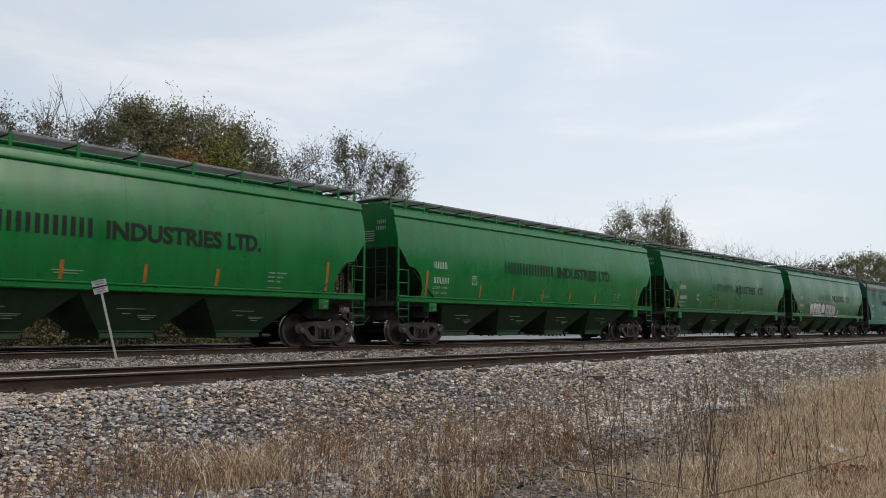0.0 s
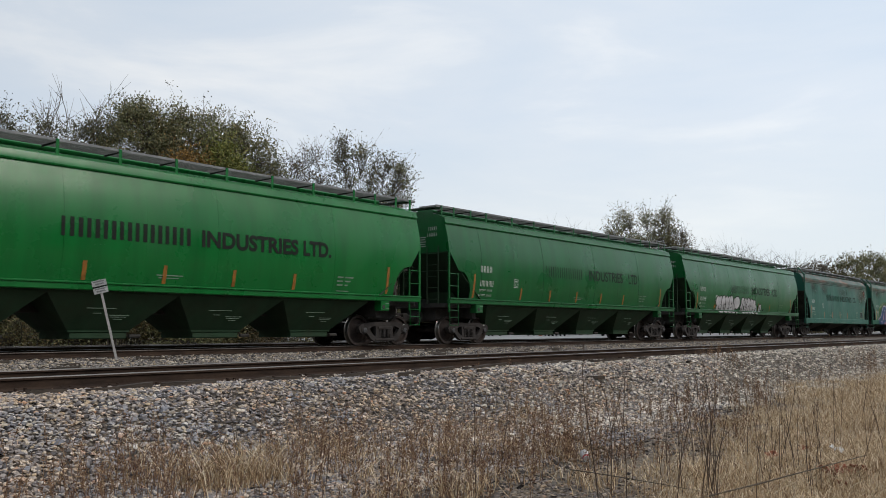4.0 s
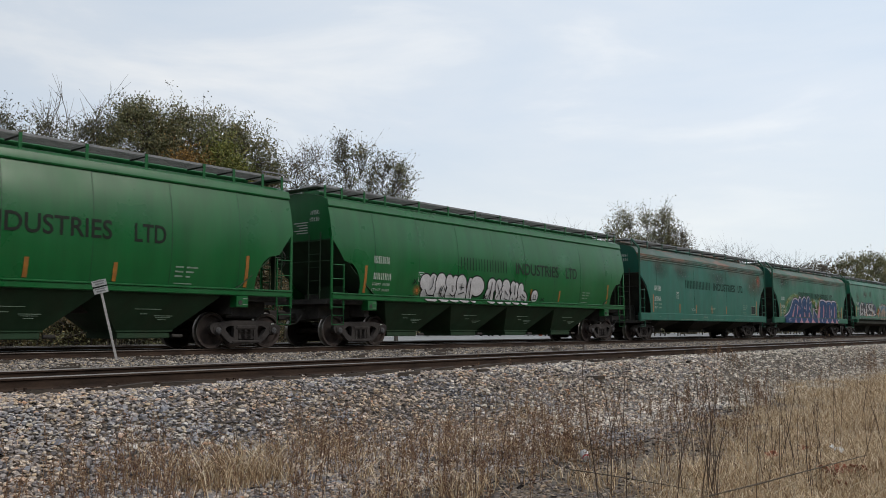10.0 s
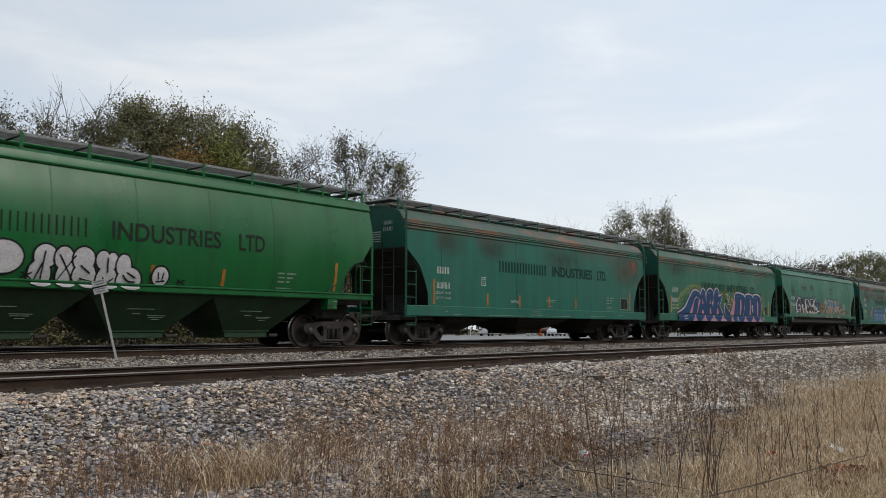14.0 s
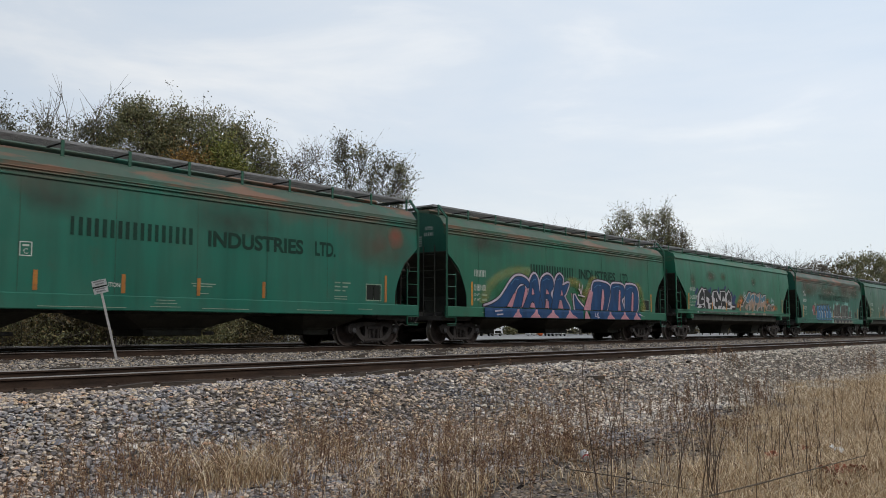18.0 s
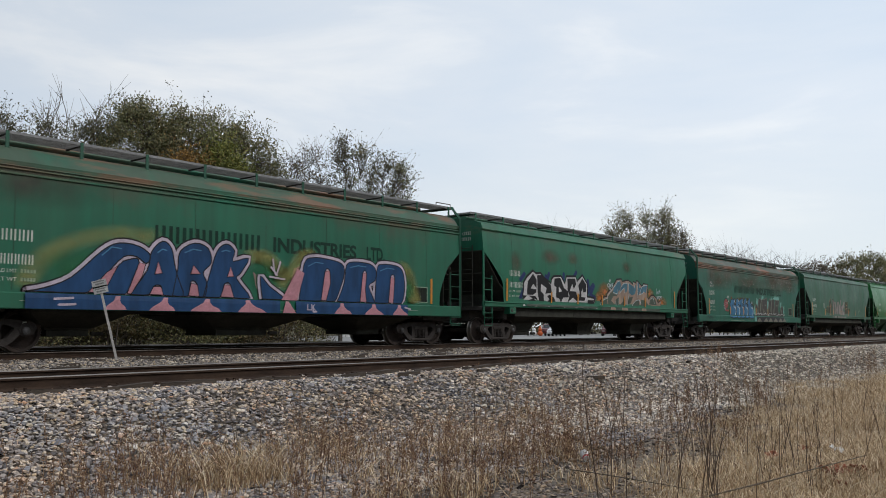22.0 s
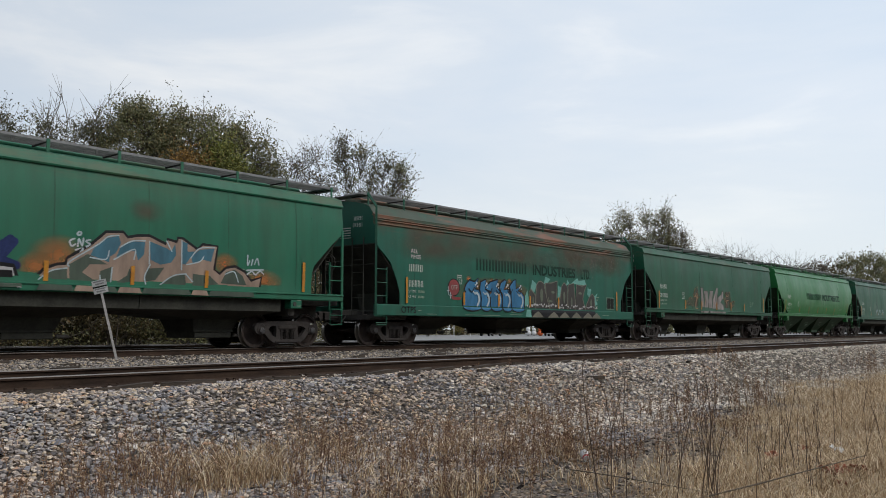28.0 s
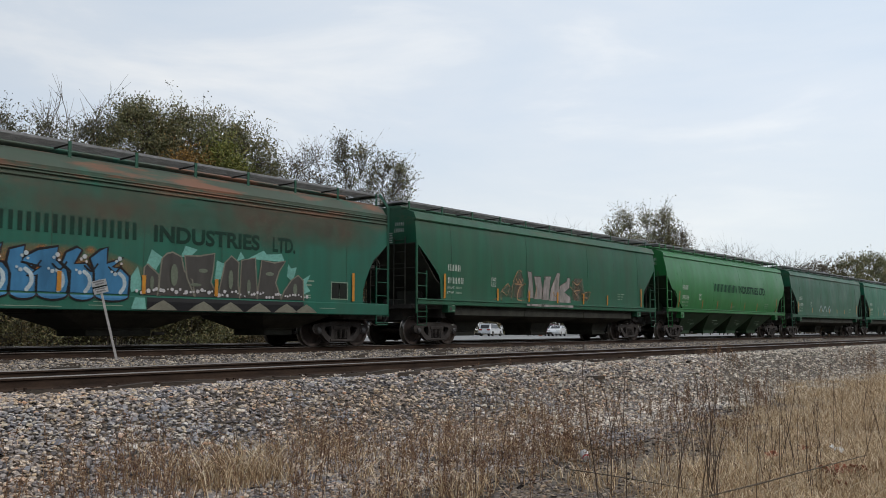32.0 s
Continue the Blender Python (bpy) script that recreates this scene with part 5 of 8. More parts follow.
def art_blackwhite(w, k, L):
    """Angular black run edged in white, then a pale run with orange overspray."""
    for q, (cx, cz, rx, rz) in enumerate(((5.0, 3.25, 0.8, 0.35), (6.6, 3.3, 0.5, 0.3), (11.2, 3.2, 0.5, 0.3), (2.6, 2.9, 0.4, 0.5))):
        patch(w, k, H_BROWNISH, cx, cz, rx, rz, "brown_stain", 0.0055 + 0.0005 * q)
    spikes = [[(4.8, 2.59), (4.65, 2.3)], [(4.58, 2.49), (4.54, 2.32)], [(5.88, 2.63), (5.84, 2.37)], [(6.84, 2.75), (6.61, 2.53)], [(7.74, 2.46), (7.8, 2.22)], [(8.16, 2.31), (7.69, 1.94)], [(8.24, 2.26), (7.88, 1.79)], [(3.11, 2.51), (2.88, 2.3)],
              [(3.07, 1.95), (2.86, 1.61)], [(8.0, 1.88), (8.31, 1.78)], [(7.3, 2.62), (7.42, 2.5)]]
    lines(w, k, spikes, 0.17, [("graffiti_spike", P_NAVY, 0.0)], lift0=0.0075)
    edge = [(2.97, 1.46), (3.11, 1.61), (3.30, 1.72), (3.04, 1.73), (3.10, 1.95), (3.09, 2.18), (3.31, 2.40), (3.68, 2.62), (3.89, 2.53), (4.19, 2.56), (4.44, 2.38), (4.95, 2.19), (4.98, 2.37), (5.14, 2.48), (5.64, 2.52), (5.95, 2.23), (6.08, 2.52),
            (6.79, 2.55), (6.86, 2.36), (7.30, 2.61), (7.64, 2.32), (7.67, 2.0), (7.65, 1.78), (8.23, 1.73), (8.31, 1.46)]
    Side(k, 0.0125).stroke(edge, 0.17).ob("graffiti_outline", P_BLACK, w)
    flat(w, k, edge, P_WHITE, 0.0155, "graffiti_edge")
    letters = {
        "first": ([(3.33, 2.25), (3.69, 2.55), (3.92, 2.33), (3.92, 2.01), (3.70, 2.17), (3.51, 1.99), (3.91, 1.98), (3.91, 1.87), (3.68, 1.76), (3.30, 1.76), (3.28, 1.89)], [(3.39, 1.73), (3.85, 1.72), (4.05, 1.55), (3.71, 1.64), (3.16, 1.49), (3.98, 1.50)]),
        "second": ([(3.96, 2.50), (4.21, 2.53), (4.92, 2.17), (4.99, 1.87), (4.52, 1.83), (4.63, 2.05), (4.24, 2.18), (4.20, 1.92), (4.40, 1.82), (4.46, 1.53), (4.10, 1.55), (3.99, 1.87)], [(4.80, 1.81), (5.16, 1.69), (5.26, 1.55), (4.68, 1.53), (4.83, 1.63), (4.66, 1.73)]),
        "third": ([(5.17, 2.43), (5.60, 2.48), (5.88, 2.09), (6.17, 1.98), (6.23, 1.74), (5.82, 1.72), (5.66, 1.52), (5.52, 1.68), (5.30, 1.71), (5.31, 2.11), (5.15, 2.15)],),
        "fourth": ([(6.13, 2.47), (6.73, 2.50), (6.78, 2.26), (6.61, 2.08), (6.49, 2.28), (6.31, 1.99), (6.79, 1.98), (6.92, 1.74), (6.90, 1.59), (6.55, 1.74), (6.15, 1.54), (6.29, 1.80), (6.14, 2.03)],),
        "fifth": ([(6.96, 2.23), (7.29, 2.54), (7.59, 2.29), (7.57, 1.99), (7.35, 1.97), (7.32, 2.12), (7.20, 1.99), (7.21, 1.78), (7.55, 1.77), (7.45, 1.63), (7.0, 1.63), (7.07, 1.97)], [(7.73, 1.67), (8.22, 1.68), (8.25, 1.53), (7.69, 1.53)])}
    for q, shapes in enumerate(letters.values()):
        for r, pts in enumerate(shapes):
            flat(w, k, pts, P_BLACK, 0.0185 + 0.0006 * q + 0.0003 * r)
    flat(w, k, [(5.48, 2.15), (5.73, 1.96), (5.49, 1.92)], P_WHITE, 0.0235, "graffiti_edge")
    for x, wd in ((2.92, 0.18), (3.66, 0.22), (4.60, 0.15), (5.76, 0.12), (6.60, 0.2), (7.14, 0.24), (7.55, 0.14), (8.30, 0.09)):
        Side(k, 0.012).area([(x, 1.335), (x + wd * 0.45, 1.435), (x + wd * 0.65, 1.435), (x + wd, 1.335)]).ob("graffiti_wedge", P_WHITE, w)
    Side(k, 0.009).bar(3.2, 8.4, 1.335, 1.43).ob("graffiti_base", W_SAGE, w)
    # the paler run
    for q, (cx, cz, rx, rz) in enumerate(((9.2, 1.95, 0.75, 0.55), (8.75, 1.7, 0.5, 0.4), (13.4, 2.1, 0.45, 0.3), (14.55, 1.65, 0.75, 0.4))):
        patch(w, k, H_ORANGE, cx, cz, rx, rz, lift=0.0060 + 0.0005 * q)
    body = [(8.67, 1.46), (8.73, 1.53), (8.88, 1.71), (9.14, 1.82), (9.35, 1.85), (9.37, 1.97), (9.86, 2.27), (10.23, 2.60), (10.63, 2.63), (10.74, 2.52), (11.01, 2.58), (11.29, 2.60), (11.72, 2.44), (11.77, 2.56), (12.02, 2.51), (12.06, 2.62), (12.17, 2.61),
            (12.58, 2.38), (12.74, 2.51), (13.15, 2.51), (13.06, 1.94), (13.26, 1.82), (13.45, 1.98), (13.71, 2.03), (14.01, 1.91), (14.22, 1.69), (14.53, 1.80), (14.46, 1.46)]
    Side(k, 0.010).stroke(body, 0.13).ob("graffiti_outline", P_BLACK, w)
    flat(w, k, body, W_ROSE, 0.014, "graffiti_edge")
    upper = ([(9.87, 2.09), (9.98, 2.32), (10.24, 2.49), (10.52, 2.56), (10.58, 2.40), (10.46, 2.17), (10.33, 2.09), (10.31, 1.96), (10.02, 2.05)], [(10.46, 2.03), (10.58, 2.34), (10.85, 2.47), (11.18, 2.47), (11.16, 2.19), (11.02, 2.04), (10.94, 2.25), (10.75, 2.23)],
             [(11.30, 2.50), (11.75, 2.37), (11.87, 2.31), (11.97, 2.49), (12.0, 2.22), (11.87, 2.04), (11.59, 1.98), (11.33, 2.08)], [(12.17, 2.57), (12.31, 2.53), (12.31, 2.33), (12.52, 2.35), (12.26, 2.02), (12.16, 2.04)], [(12.41, 2.22), (12.65, 2.40), (13.08, 2.46), (12.99, 2.13), (12.74, 2.17), (12.47, 2.05)])
    for q, pts in enumerate(upper):
        flat(w, k, pts, W_TEAL, 0.0170 + 0.0004 * q)
    lower = ([(8.76, 1.46), (8.82, 1.58), (9.0, 1.72), (9.36, 1.78), (9.39, 1.46)], [(9.40, 1.86), (9.81, 2.11), (10.02, 2.03), (10.28, 1.91), (9.87, 1.89), (9.70, 1.71), (10.04, 1.52), (9.44, 1.46)], [(10.11, 1.75), (10.39, 1.87), (10.40, 1.54), (10.09, 1.50)], [(10.45, 1.49), (10.76, 1.69), (10.81, 1.85), (10.93, 1.56)],
             [(11.18, 1.57), (11.25, 1.87), (11.70, 1.92), (11.48, 1.62)], [(11.60, 1.49), (11.83, 1.69), (12.26, 1.80), (12.30, 1.51)], [(12.48, 1.50), (12.48, 1.81), (12.97, 1.78), (13.23, 1.59)], [(13.29, 1.62), (13.45, 1.91), (13.71, 1.97), (13.95, 1.83), (14.08, 1.60)])
    for q, pts in enumerate(lower):
        flat(w, k, pts, W_SAGE, 0.0170 + 0.0004 * q)
    shine = [[(8.73, 1.47), (8.84, 1.58), (9.05, 1.72), (9.36, 1.78)], [(9.40, 1.82), (9.42, 1.93), (10.06, 2.35), (10.26, 2.52), (10.52, 2.57)], [(10.56, 2.31), (10.85, 2.47), (11.18, 2.50)], [(11.29, 2.50), (11.30, 1.99)], [(12.15, 2.59), (12.16, 1.89)], [(12.41, 2.19), (12.64, 2.43), (13.08, 2.48)],
             [(13.42, 1.85), (13.68, 1.92), (13.82, 1.67)], [(11.60, 1.51), (11.94, 1.74), (12.29, 1.80)]]
    shine += [[(9.87, 2.04), (10.23, 2.02), (10.30, 2.21)], [(10.14, 1.47), (10.11, 1.66)], [(10.43, 2.03), (10.91, 2.29), (10.91, 2.06)], [(11.74, 2.54), (11.88, 2.31)], [(12.29, 2.02), (12.65, 2.11), (12.77, 2.24)], [(11.23, 1.52), (11.20, 1.71), (11.33, 1.97)], [(12.30, 1.78), (12.48, 1.62)], [(10.39, 1.85), (10.37, 1.53)]]
    for pl in shine:
        Side(k, 0.0215).stroke(smooth_line(pl), 0.03).ob("graffiti_shine", P_ICE, w)
    for x0, x1, mat in ((8.7, 9.5, W_SAGE), (9.5, 10.0, W_ROSE), (10.0, 10.5, W_SAGE), (10.5, 11.1, W_ROSE), (11.1, 12.4, W_SAGE), (12.4, 12.9, W_ROSE), (12.9, 14.3, W_SAGE)):
        Side(k, 0.014).area([(x0, 1.30), (x1, 1.30), (x1 - 0.06, 1.42), (x0 + 0.06, 1.42)]).ob("graffiti_base", mat, w)
    lines(w, k, [[(9.50, 2.42), (9.40, 2.36), (9.44, 2.26), (9.52, 2.30)], [(9.58, 2.26), (9.60, 2.42), (9.68, 2.28), (9.70, 2.44)], [(9.86, 2.42), (9.76, 2.38), (9.86, 2.32), (9.76, 2.26)], [(9.54, 2.18), (9.70, 2.22), (9.64, 2.12), (9.74, 2.12)], [(9.60, 2.58), (9.56, 2.52), (9.62, 2.50), (9.65, 2.56), (9.60, 2.58)], [(14.1, 2.36), (14.1, 2.1), (14.16, 2.22)], [(14.22, 2.12), (14.26, 2.26)], [(14.32, 2.14), (14.40, 2.30), (14.46, 2.14)],
                 [(14.08, 1.98), (14.6, 2.02)], [(14.10, 1.88), (14.24, 1.96), (14.36, 1.88), (14.5, 1.98), (14.62, 1.90)]], 0.04, [("graffiti_tag", P_ICE, 0.0)])


def art_bluegrey(w, k, L):
    """Blue puffy run with white shine, then a dark run with aqua spikes and a row of pale dots."""
    for cx, cz, rx, rz in ((3.6, 3.1, 2.4, 0.6), (8.0, 3.1, 3.0, 0.6), (12.3, 3.2, 2.6, 0.7), (15.2, 3.25, 1.6, 0.65)):
        patch(w, k, H_BROWNISH, cx, cz, rx, rz, "brown_stain")
    patch(w, k, H_ORANGE, 6.8, 1.5, 2.4, 0.8, lift=0.0062)
    bubbles(w, k, [[(4.42, 1.86, 0.28, 0.26)]], 0.035, P_RED, P_BLACK)
    lines(w, k, [[(4.42, 1.62), (4.35, 1.52), (4.75, 1.50)]], 0.10, [("graffiti_tail", P_RED, 0.0)])
    blue = [[(4.89, 1.27), (4.91, 1.54), (5.05, 1.76), (4.96, 1.81), (5.08, 2.01), (5.26, 2.15), (5.53, 2.10), (5.75, 2.23), (5.69, 1.98), (5.57, 1.85), (5.77, 1.84), (5.90, 1.68), (5.92, 1.44), (5.89, 1.27)],
            [(5.91, 1.27), (5.92, 1.60), (5.83, 1.84), (5.88, 2.11), (6.20, 2.21), (6.17, 1.93), (6.36, 1.84), (6.46, 1.63), (6.46, 1.27)],
            [(6.46, 1.27), (6.46, 1.60), (6.26, 1.57), (6.54, 1.78), (6.13, 1.86), (6.22, 2.0), (6.46, 2.14), (6.89, 2.23), (6.87, 1.94), (7.10, 1.75), (7.16, 1.50), (7.12, 1.27)],
            [(7.16, 1.27), (7.17, 1.73), (6.97, 1.89), (7.06, 2.12), (7.30, 2.25), (7.43, 2.18), (7.26, 1.88), (7.52, 1.92), (7.69, 1.73), (7.72, 1.27)]]
    blue.append([(7.72, 1.27), (7.69, 1.78), (7.59, 2.02), (7.82, 2.22), (8.01, 2.29), (8.0, 1.94), (8.39, 2.08), (8.13, 1.85), (8.34, 1.85), (8.56, 1.66), (8.54, 1.27)])
    for x, z in ((5.22, 2.18), (6.55, 2.16), (7.62, 2.20), (5.0, 1.30), (6.0, 1.30), (7.2, 1.30)):
        patch(w, k, H_ORANGE, x, z, 0.16, 0.11, lift=0.0090)
    for x, z, r in ((4.12, 1.74, 0.13), (4.24, 1.60, 0.10)):
        for a, b in ((0, r), (r * 0.45, 0)):
            Side(k, 0.012 + a * 0.004).stroke([(x - a, z - b), (x + a, z + b)], 0.03).ob("graffiti_spark", P_ICE, w)
    for i, pts in enumerate(blue):
        Side(k, 0.010 + 0.003 * i).area(pts).ob("graffiti_fill", W_BLUE, w)
        Side(k, 0.0115 + 0.003 * i).stroke(pts, 0.055).ob("graffiti_outline", P_BLACK, w)
        x0, x1 = pts[0][0], pts[-1][0]
        foot = [(x0 + (x1 - x0) * (0.5 - 0.5 * math.cos(a)), 1.225 - 0.125 * math.sin(a)) for a in np.linspace(0, math.pi, 9)]
        Side(k, 0.014).area(foot).ob("graffiti_foot", W_BLUE, w)
        Side(k, 0.016).stroke(foot, 0.04).ob("graffiti_outline", P_BLACK, w)
        Side(k, 0.026).stroke(smooth_line([(x1 - 0.24, 1.72), (x1 - 0.13, 1.62), (x1 - 0.11, 1.45), (x1 - 0.20, 1.30)]), 0.085).ob("graffiti_shine", P_ICE, w)
        Side(k, 0.026).stroke(smooth_line([(x0 + 0.32, 1.85), (x0 + 0.48, 1.74), (x0 + 0.62, 1.90)]), 0.04).ob("graffiti_line", P_BLACK, w)
        for dx, z, r in ((-0.22, 2.05, 0.05), (-0.30, 1.99, 0.035), (-0.18, 1.94, 0.03), (-0.32, 1.70, 0.045), (-0.40, 1.75, 0.03)):
            Side(k, 0.027).blob(ring(x1 + dx - 0.02, z, r, r, 10), 1).ob("graffiti_dot", P_ICE, w)
    for pts in ([(8.62, 1.32), (8.54, 1.60), (8.76, 1.92), (8.92, 1.40)], [(8.98, 1.98), (9.10, 2.32), (9.40, 2.15), (9.22, 1.85)], [(9.88, 2.2), (10.0, 2.47), (10.34, 2.40), (10.12, 2.2)], [(10.84, 1.68), (10.90, 2.18), (11.14, 2.10), (11.02, 1.72)],
                [(11.48, 2.18), (11.62, 2.44), (11.74, 2.28)], [(11.85, 2.28), (12.35, 2.52), (12.45, 2.42), (12.95, 2.47), (13.06, 2.26)], [(13.14, 1.88), (13.18, 2.22), (13.28, 2.10), (13.48, 2.15), (13.34, 1.75)], [(13.66, 1.8), (13.98, 1.98), (13.82, 1.70), (13.98, 1.52), (13.7, 1.42)]):
        Side(k, 0.009).area(pts).ob("graffiti_spike", P_AQUA, w)
    dark = [[(8.90, 1.27), (8.92, 1.90), (9.00, 1.98), (9.30, 1.74), (9.34, 1.27)], [(9.28, 1.27), (9.37, 2.13), (9.50, 2.25), (9.65, 2.29), (9.89, 2.20), (9.98, 1.86), (10.2, 1.68), (10.3, 1.27)],
            [(10.28, 1.27), (10.05, 1.72), (9.98, 2.23), (10.40, 2.25), (10.83, 2.34), (10.80, 1.95), (10.74, 1.63), (10.96, 1.27)], [(10.94, 1.27), (11.14, 2.13), (11.33, 2.31), (11.56, 2.16), (11.55, 1.6), (11.62, 1.27)],
            [(11.60, 1.27), (11.64, 2.22), (12.07, 2.31), (12.12, 1.8), (12.18, 1.27)], [(12.15, 1.27), (12.28, 2.26), (12.70, 2.22), (13.08, 2.29), (12.86, 2.0), (12.75, 1.70), (12.96, 1.27)], [(12.94, 1.27), (13.05, 1.50), (13.30, 1.80), (13.52, 1.93), (13.70, 1.80), (13.73, 1.27)]]
    for i, pts in enumerate(dark):
        Side(k, 0.011 + 0.0018 * i).area(pts).ob("graffiti_fill", W_CHAR, w)
        Side(k, 0.012 + 0.0018 * i).stroke(pts, 0.04).ob("graffiti_outline", P_OLIVE, w)
    for cx, cz, rx, rz in ((9.70, 1.76, 0.10, 0.26), (10.50, 1.90, 0.13, 0.05), (11.32, 1.72, 0.07, 0.24), (11.88, 1.55, 0.06, 0.20), (12.55, 1.92, 0.14, 0.05), (9.12, 1.55, 0.05, 0.16), (13.42, 1.55, 0.07, 0.16), (10.3, 1.55, 0.16, 0.04)):
        Side(k, 0.0255).blob(ring(cx, cz, rx, rz, 14), 2).ob("graffiti_counter", P_SAGE, w)
    Side(k, 0.012).bar(9.0, 13.72, 0.92, 1.22).ob("graffiti_base", P_BLACK, w)
    for x in (9.4, 10.5, 11.3, 12.2, 13.1, 13.8):
        Side(k, 0.0145).blob([(x - 0.4, 0.93), (x + 0.4, 0.93), (x + 0.25, 1.04), (x + 0.02, 1.16), (x - 0.2, 1.06)], 2).ob("graffiti_wedge", P_OLIVE, w)
    Side(k, 0.012).area([(8.60, 0.94), (8.98, 0.94), (8.94, 1.22), (8.70, 1.22)]).ob("graffiti_wedge", P_AQUA, w)
    word(w, k, "OTPS", 1.81, 2.50, 0.99, 1.19, P_BLACK, "graffiti_word", 0.01, 0.03)
    word(w, k, "OTP", 4.26, 4.60, 1.78, 1.94, P_WASHED, "graffiti_word", 0.01, 0.022)
    rng = random.Random(3)
    sd = Side(k, 0.034)
    for i in range(52):
        x = 8.75 + i * 0.1 + rng.uniform(-0.03, 0.03)
        r = rng.uniform(0.02, 0.055)
        sd.blob(ring(x, 1.36 + rng.uniform(-0.05, 0.07), r, r, 8), 1)
    o = sd.ob("graffiti_dots", P_WHITE, w)
    o["kind"] = "stuff"
    tag_words(w, k, "ALL", 2.28, 2.86, 0.13, 0.34)
    tag_words(w, k, "WHITE", 2.28, 2.68, 0.13, 0.48)


def art_faded(w, k, L):
    """Worn whitish run, half washed off."""
    Side(k, 0.008).area([(4.93, 1.5), (5.28, 1.94), (5.57, 2.1), (5.7, 2.0), (5.86, 2.03), (6.1, 2.5), (6.29, 2.62), (6.5, 2.5), (6.65, 2.13), (6.64, 1.5)]).ob("graffiti_shade", W_BROWN, w)
    Side(k, 0.008).area([(9.95, 1.5), (10.05, 2.4), (10.22, 2.5), (10.81, 2.53), (10.95, 2.0), (11.45, 2.02), (11.2, 1.6), (10.93, 1.5)]).ob("graffiti_shade", W_BROWN, w)
    run = [[(6.80, 1.5), (6.93, 2.2), (6.85, 2.62), (7.12, 2.60), (7.20, 2.2), (7.28, 1.5)], [(7.26, 1.5), (7.40, 2.0), (7.28, 2.45), (7.72, 2.46), (7.86, 2.0), (7.80, 1.5)], [(7.82, 1.5), (7.90, 2.0), (8.0, 2.48), (8.45, 2.50), (8.36, 2.1), (8.28, 1.5)],
           [(8.30, 1.5), (8.45, 2.05), (8.90, 2.66), (9.10, 2.65), (9.02, 2.2), (9.10, 1.5)], [(9.05, 1.5), (9.05, 2.15), (9.58, 2.35), (9.66, 2.52), (9.86, 2.48), (9.78, 2.1), (9.42, 1.92), (9.86, 1.76), (9.92, 1.5)]]
    for i, pts in enumerate(run):
        Side(k, 0.010 + 0.002 * i).area(pts).ob("graffiti_fill", W_PALE, w)
        Side(k, 0.0112 + 0.002 * i).stroke(pts, 0.035).ob("graffiti_outline", W_BROWN, w)
    Side(k, 0.009).bar(6.7, 10.0, 1.335, 1.42).ob("graffiti_base", W_PALE, w)
    edge = [[(4.75, 1.52), (5.15, 1.62), (5.2, 1.5)], [(5.05, 1.72), (5.30, 1.93), (5.56, 2.10), (5.68, 2.0)], [(5.2, 1.86), (5.5, 1.70), (5.62, 1.88)], [(5.8, 1.55), (5.86, 2.05), (6.05, 2.42), (6.28, 2.62), (6.45, 2.58)], [(6.1, 2.3), (6.2, 2.15), (6.3, 2.3), (6.4, 2.15), (6.5, 2.3)], [(6.0, 2.12), (6.5, 2.1)],
            [(6.7, 2.15), (6.35, 2.02), (6.2, 1.8), (6.2, 1.56), (6.65, 1.54)], [(9.86, 2.15), (10.1, 2.02), (10.35, 1.85)], [(10.05, 2.4), (10.4, 2.25), (10.78, 2.5)], [(10.2, 2.0), (10.6, 2.05)], [(10.75, 1.9), (11.45, 2.0), (11.25, 1.7)], [(10.8, 1.76), (11.2, 1.75)], [(8.6, 1.9), (8.75, 1.75), (8.95, 1.85)], [(7.4, 1.7), (7.45, 2.1)]]
    for pl in edge:
        Side(k, 0.022).stroke(smooth_line(pl), 0.045).ob("graffiti_line", W_TAN, w)


def art_rust(w, k, L):
    patch(w, k, H_RUST, 15.95, 3.28, 0.42, 0.40, "rust_patch")
    patch(w, k, H_SOOT, 2.9, 3.3, 1.0, 0.5, "soot_stain")
    patch(w, k, H_SOOT, 5.3, 3.25, 1.0, 0.5, "soot_stain")
    patch(w, k, H_SOOT, 10.0, 3.2, 1.6, 0.5, "soot_stain")
    patch(w, k, H_BROWNISH, 15.3, 3.0, 1.6, 0.8, "brown_stain", 0.0052)


def art_scrawl(w, k, L):
    lines(w, k, [[(6.5, 1.7), (7.0, 2.1), (7.4, 1.7), (7.9, 2.1), (8.3, 1.7)], [(8.6, 1.7), (8.9, 2.1), (9.3, 1.75)]], 0.07, [("graffiti_line", P_ICE, 0.0)])


GRAFFITI = {"white": art_white, "bluepink": art_bluepink, "blackwhite": art_blackwhite, "bluegrey": art_bluegrey, "faded": art_faded, "rust": art_rust, "scrawl": art_scrawl}


# ---- lettering ----
TEXTS = {}


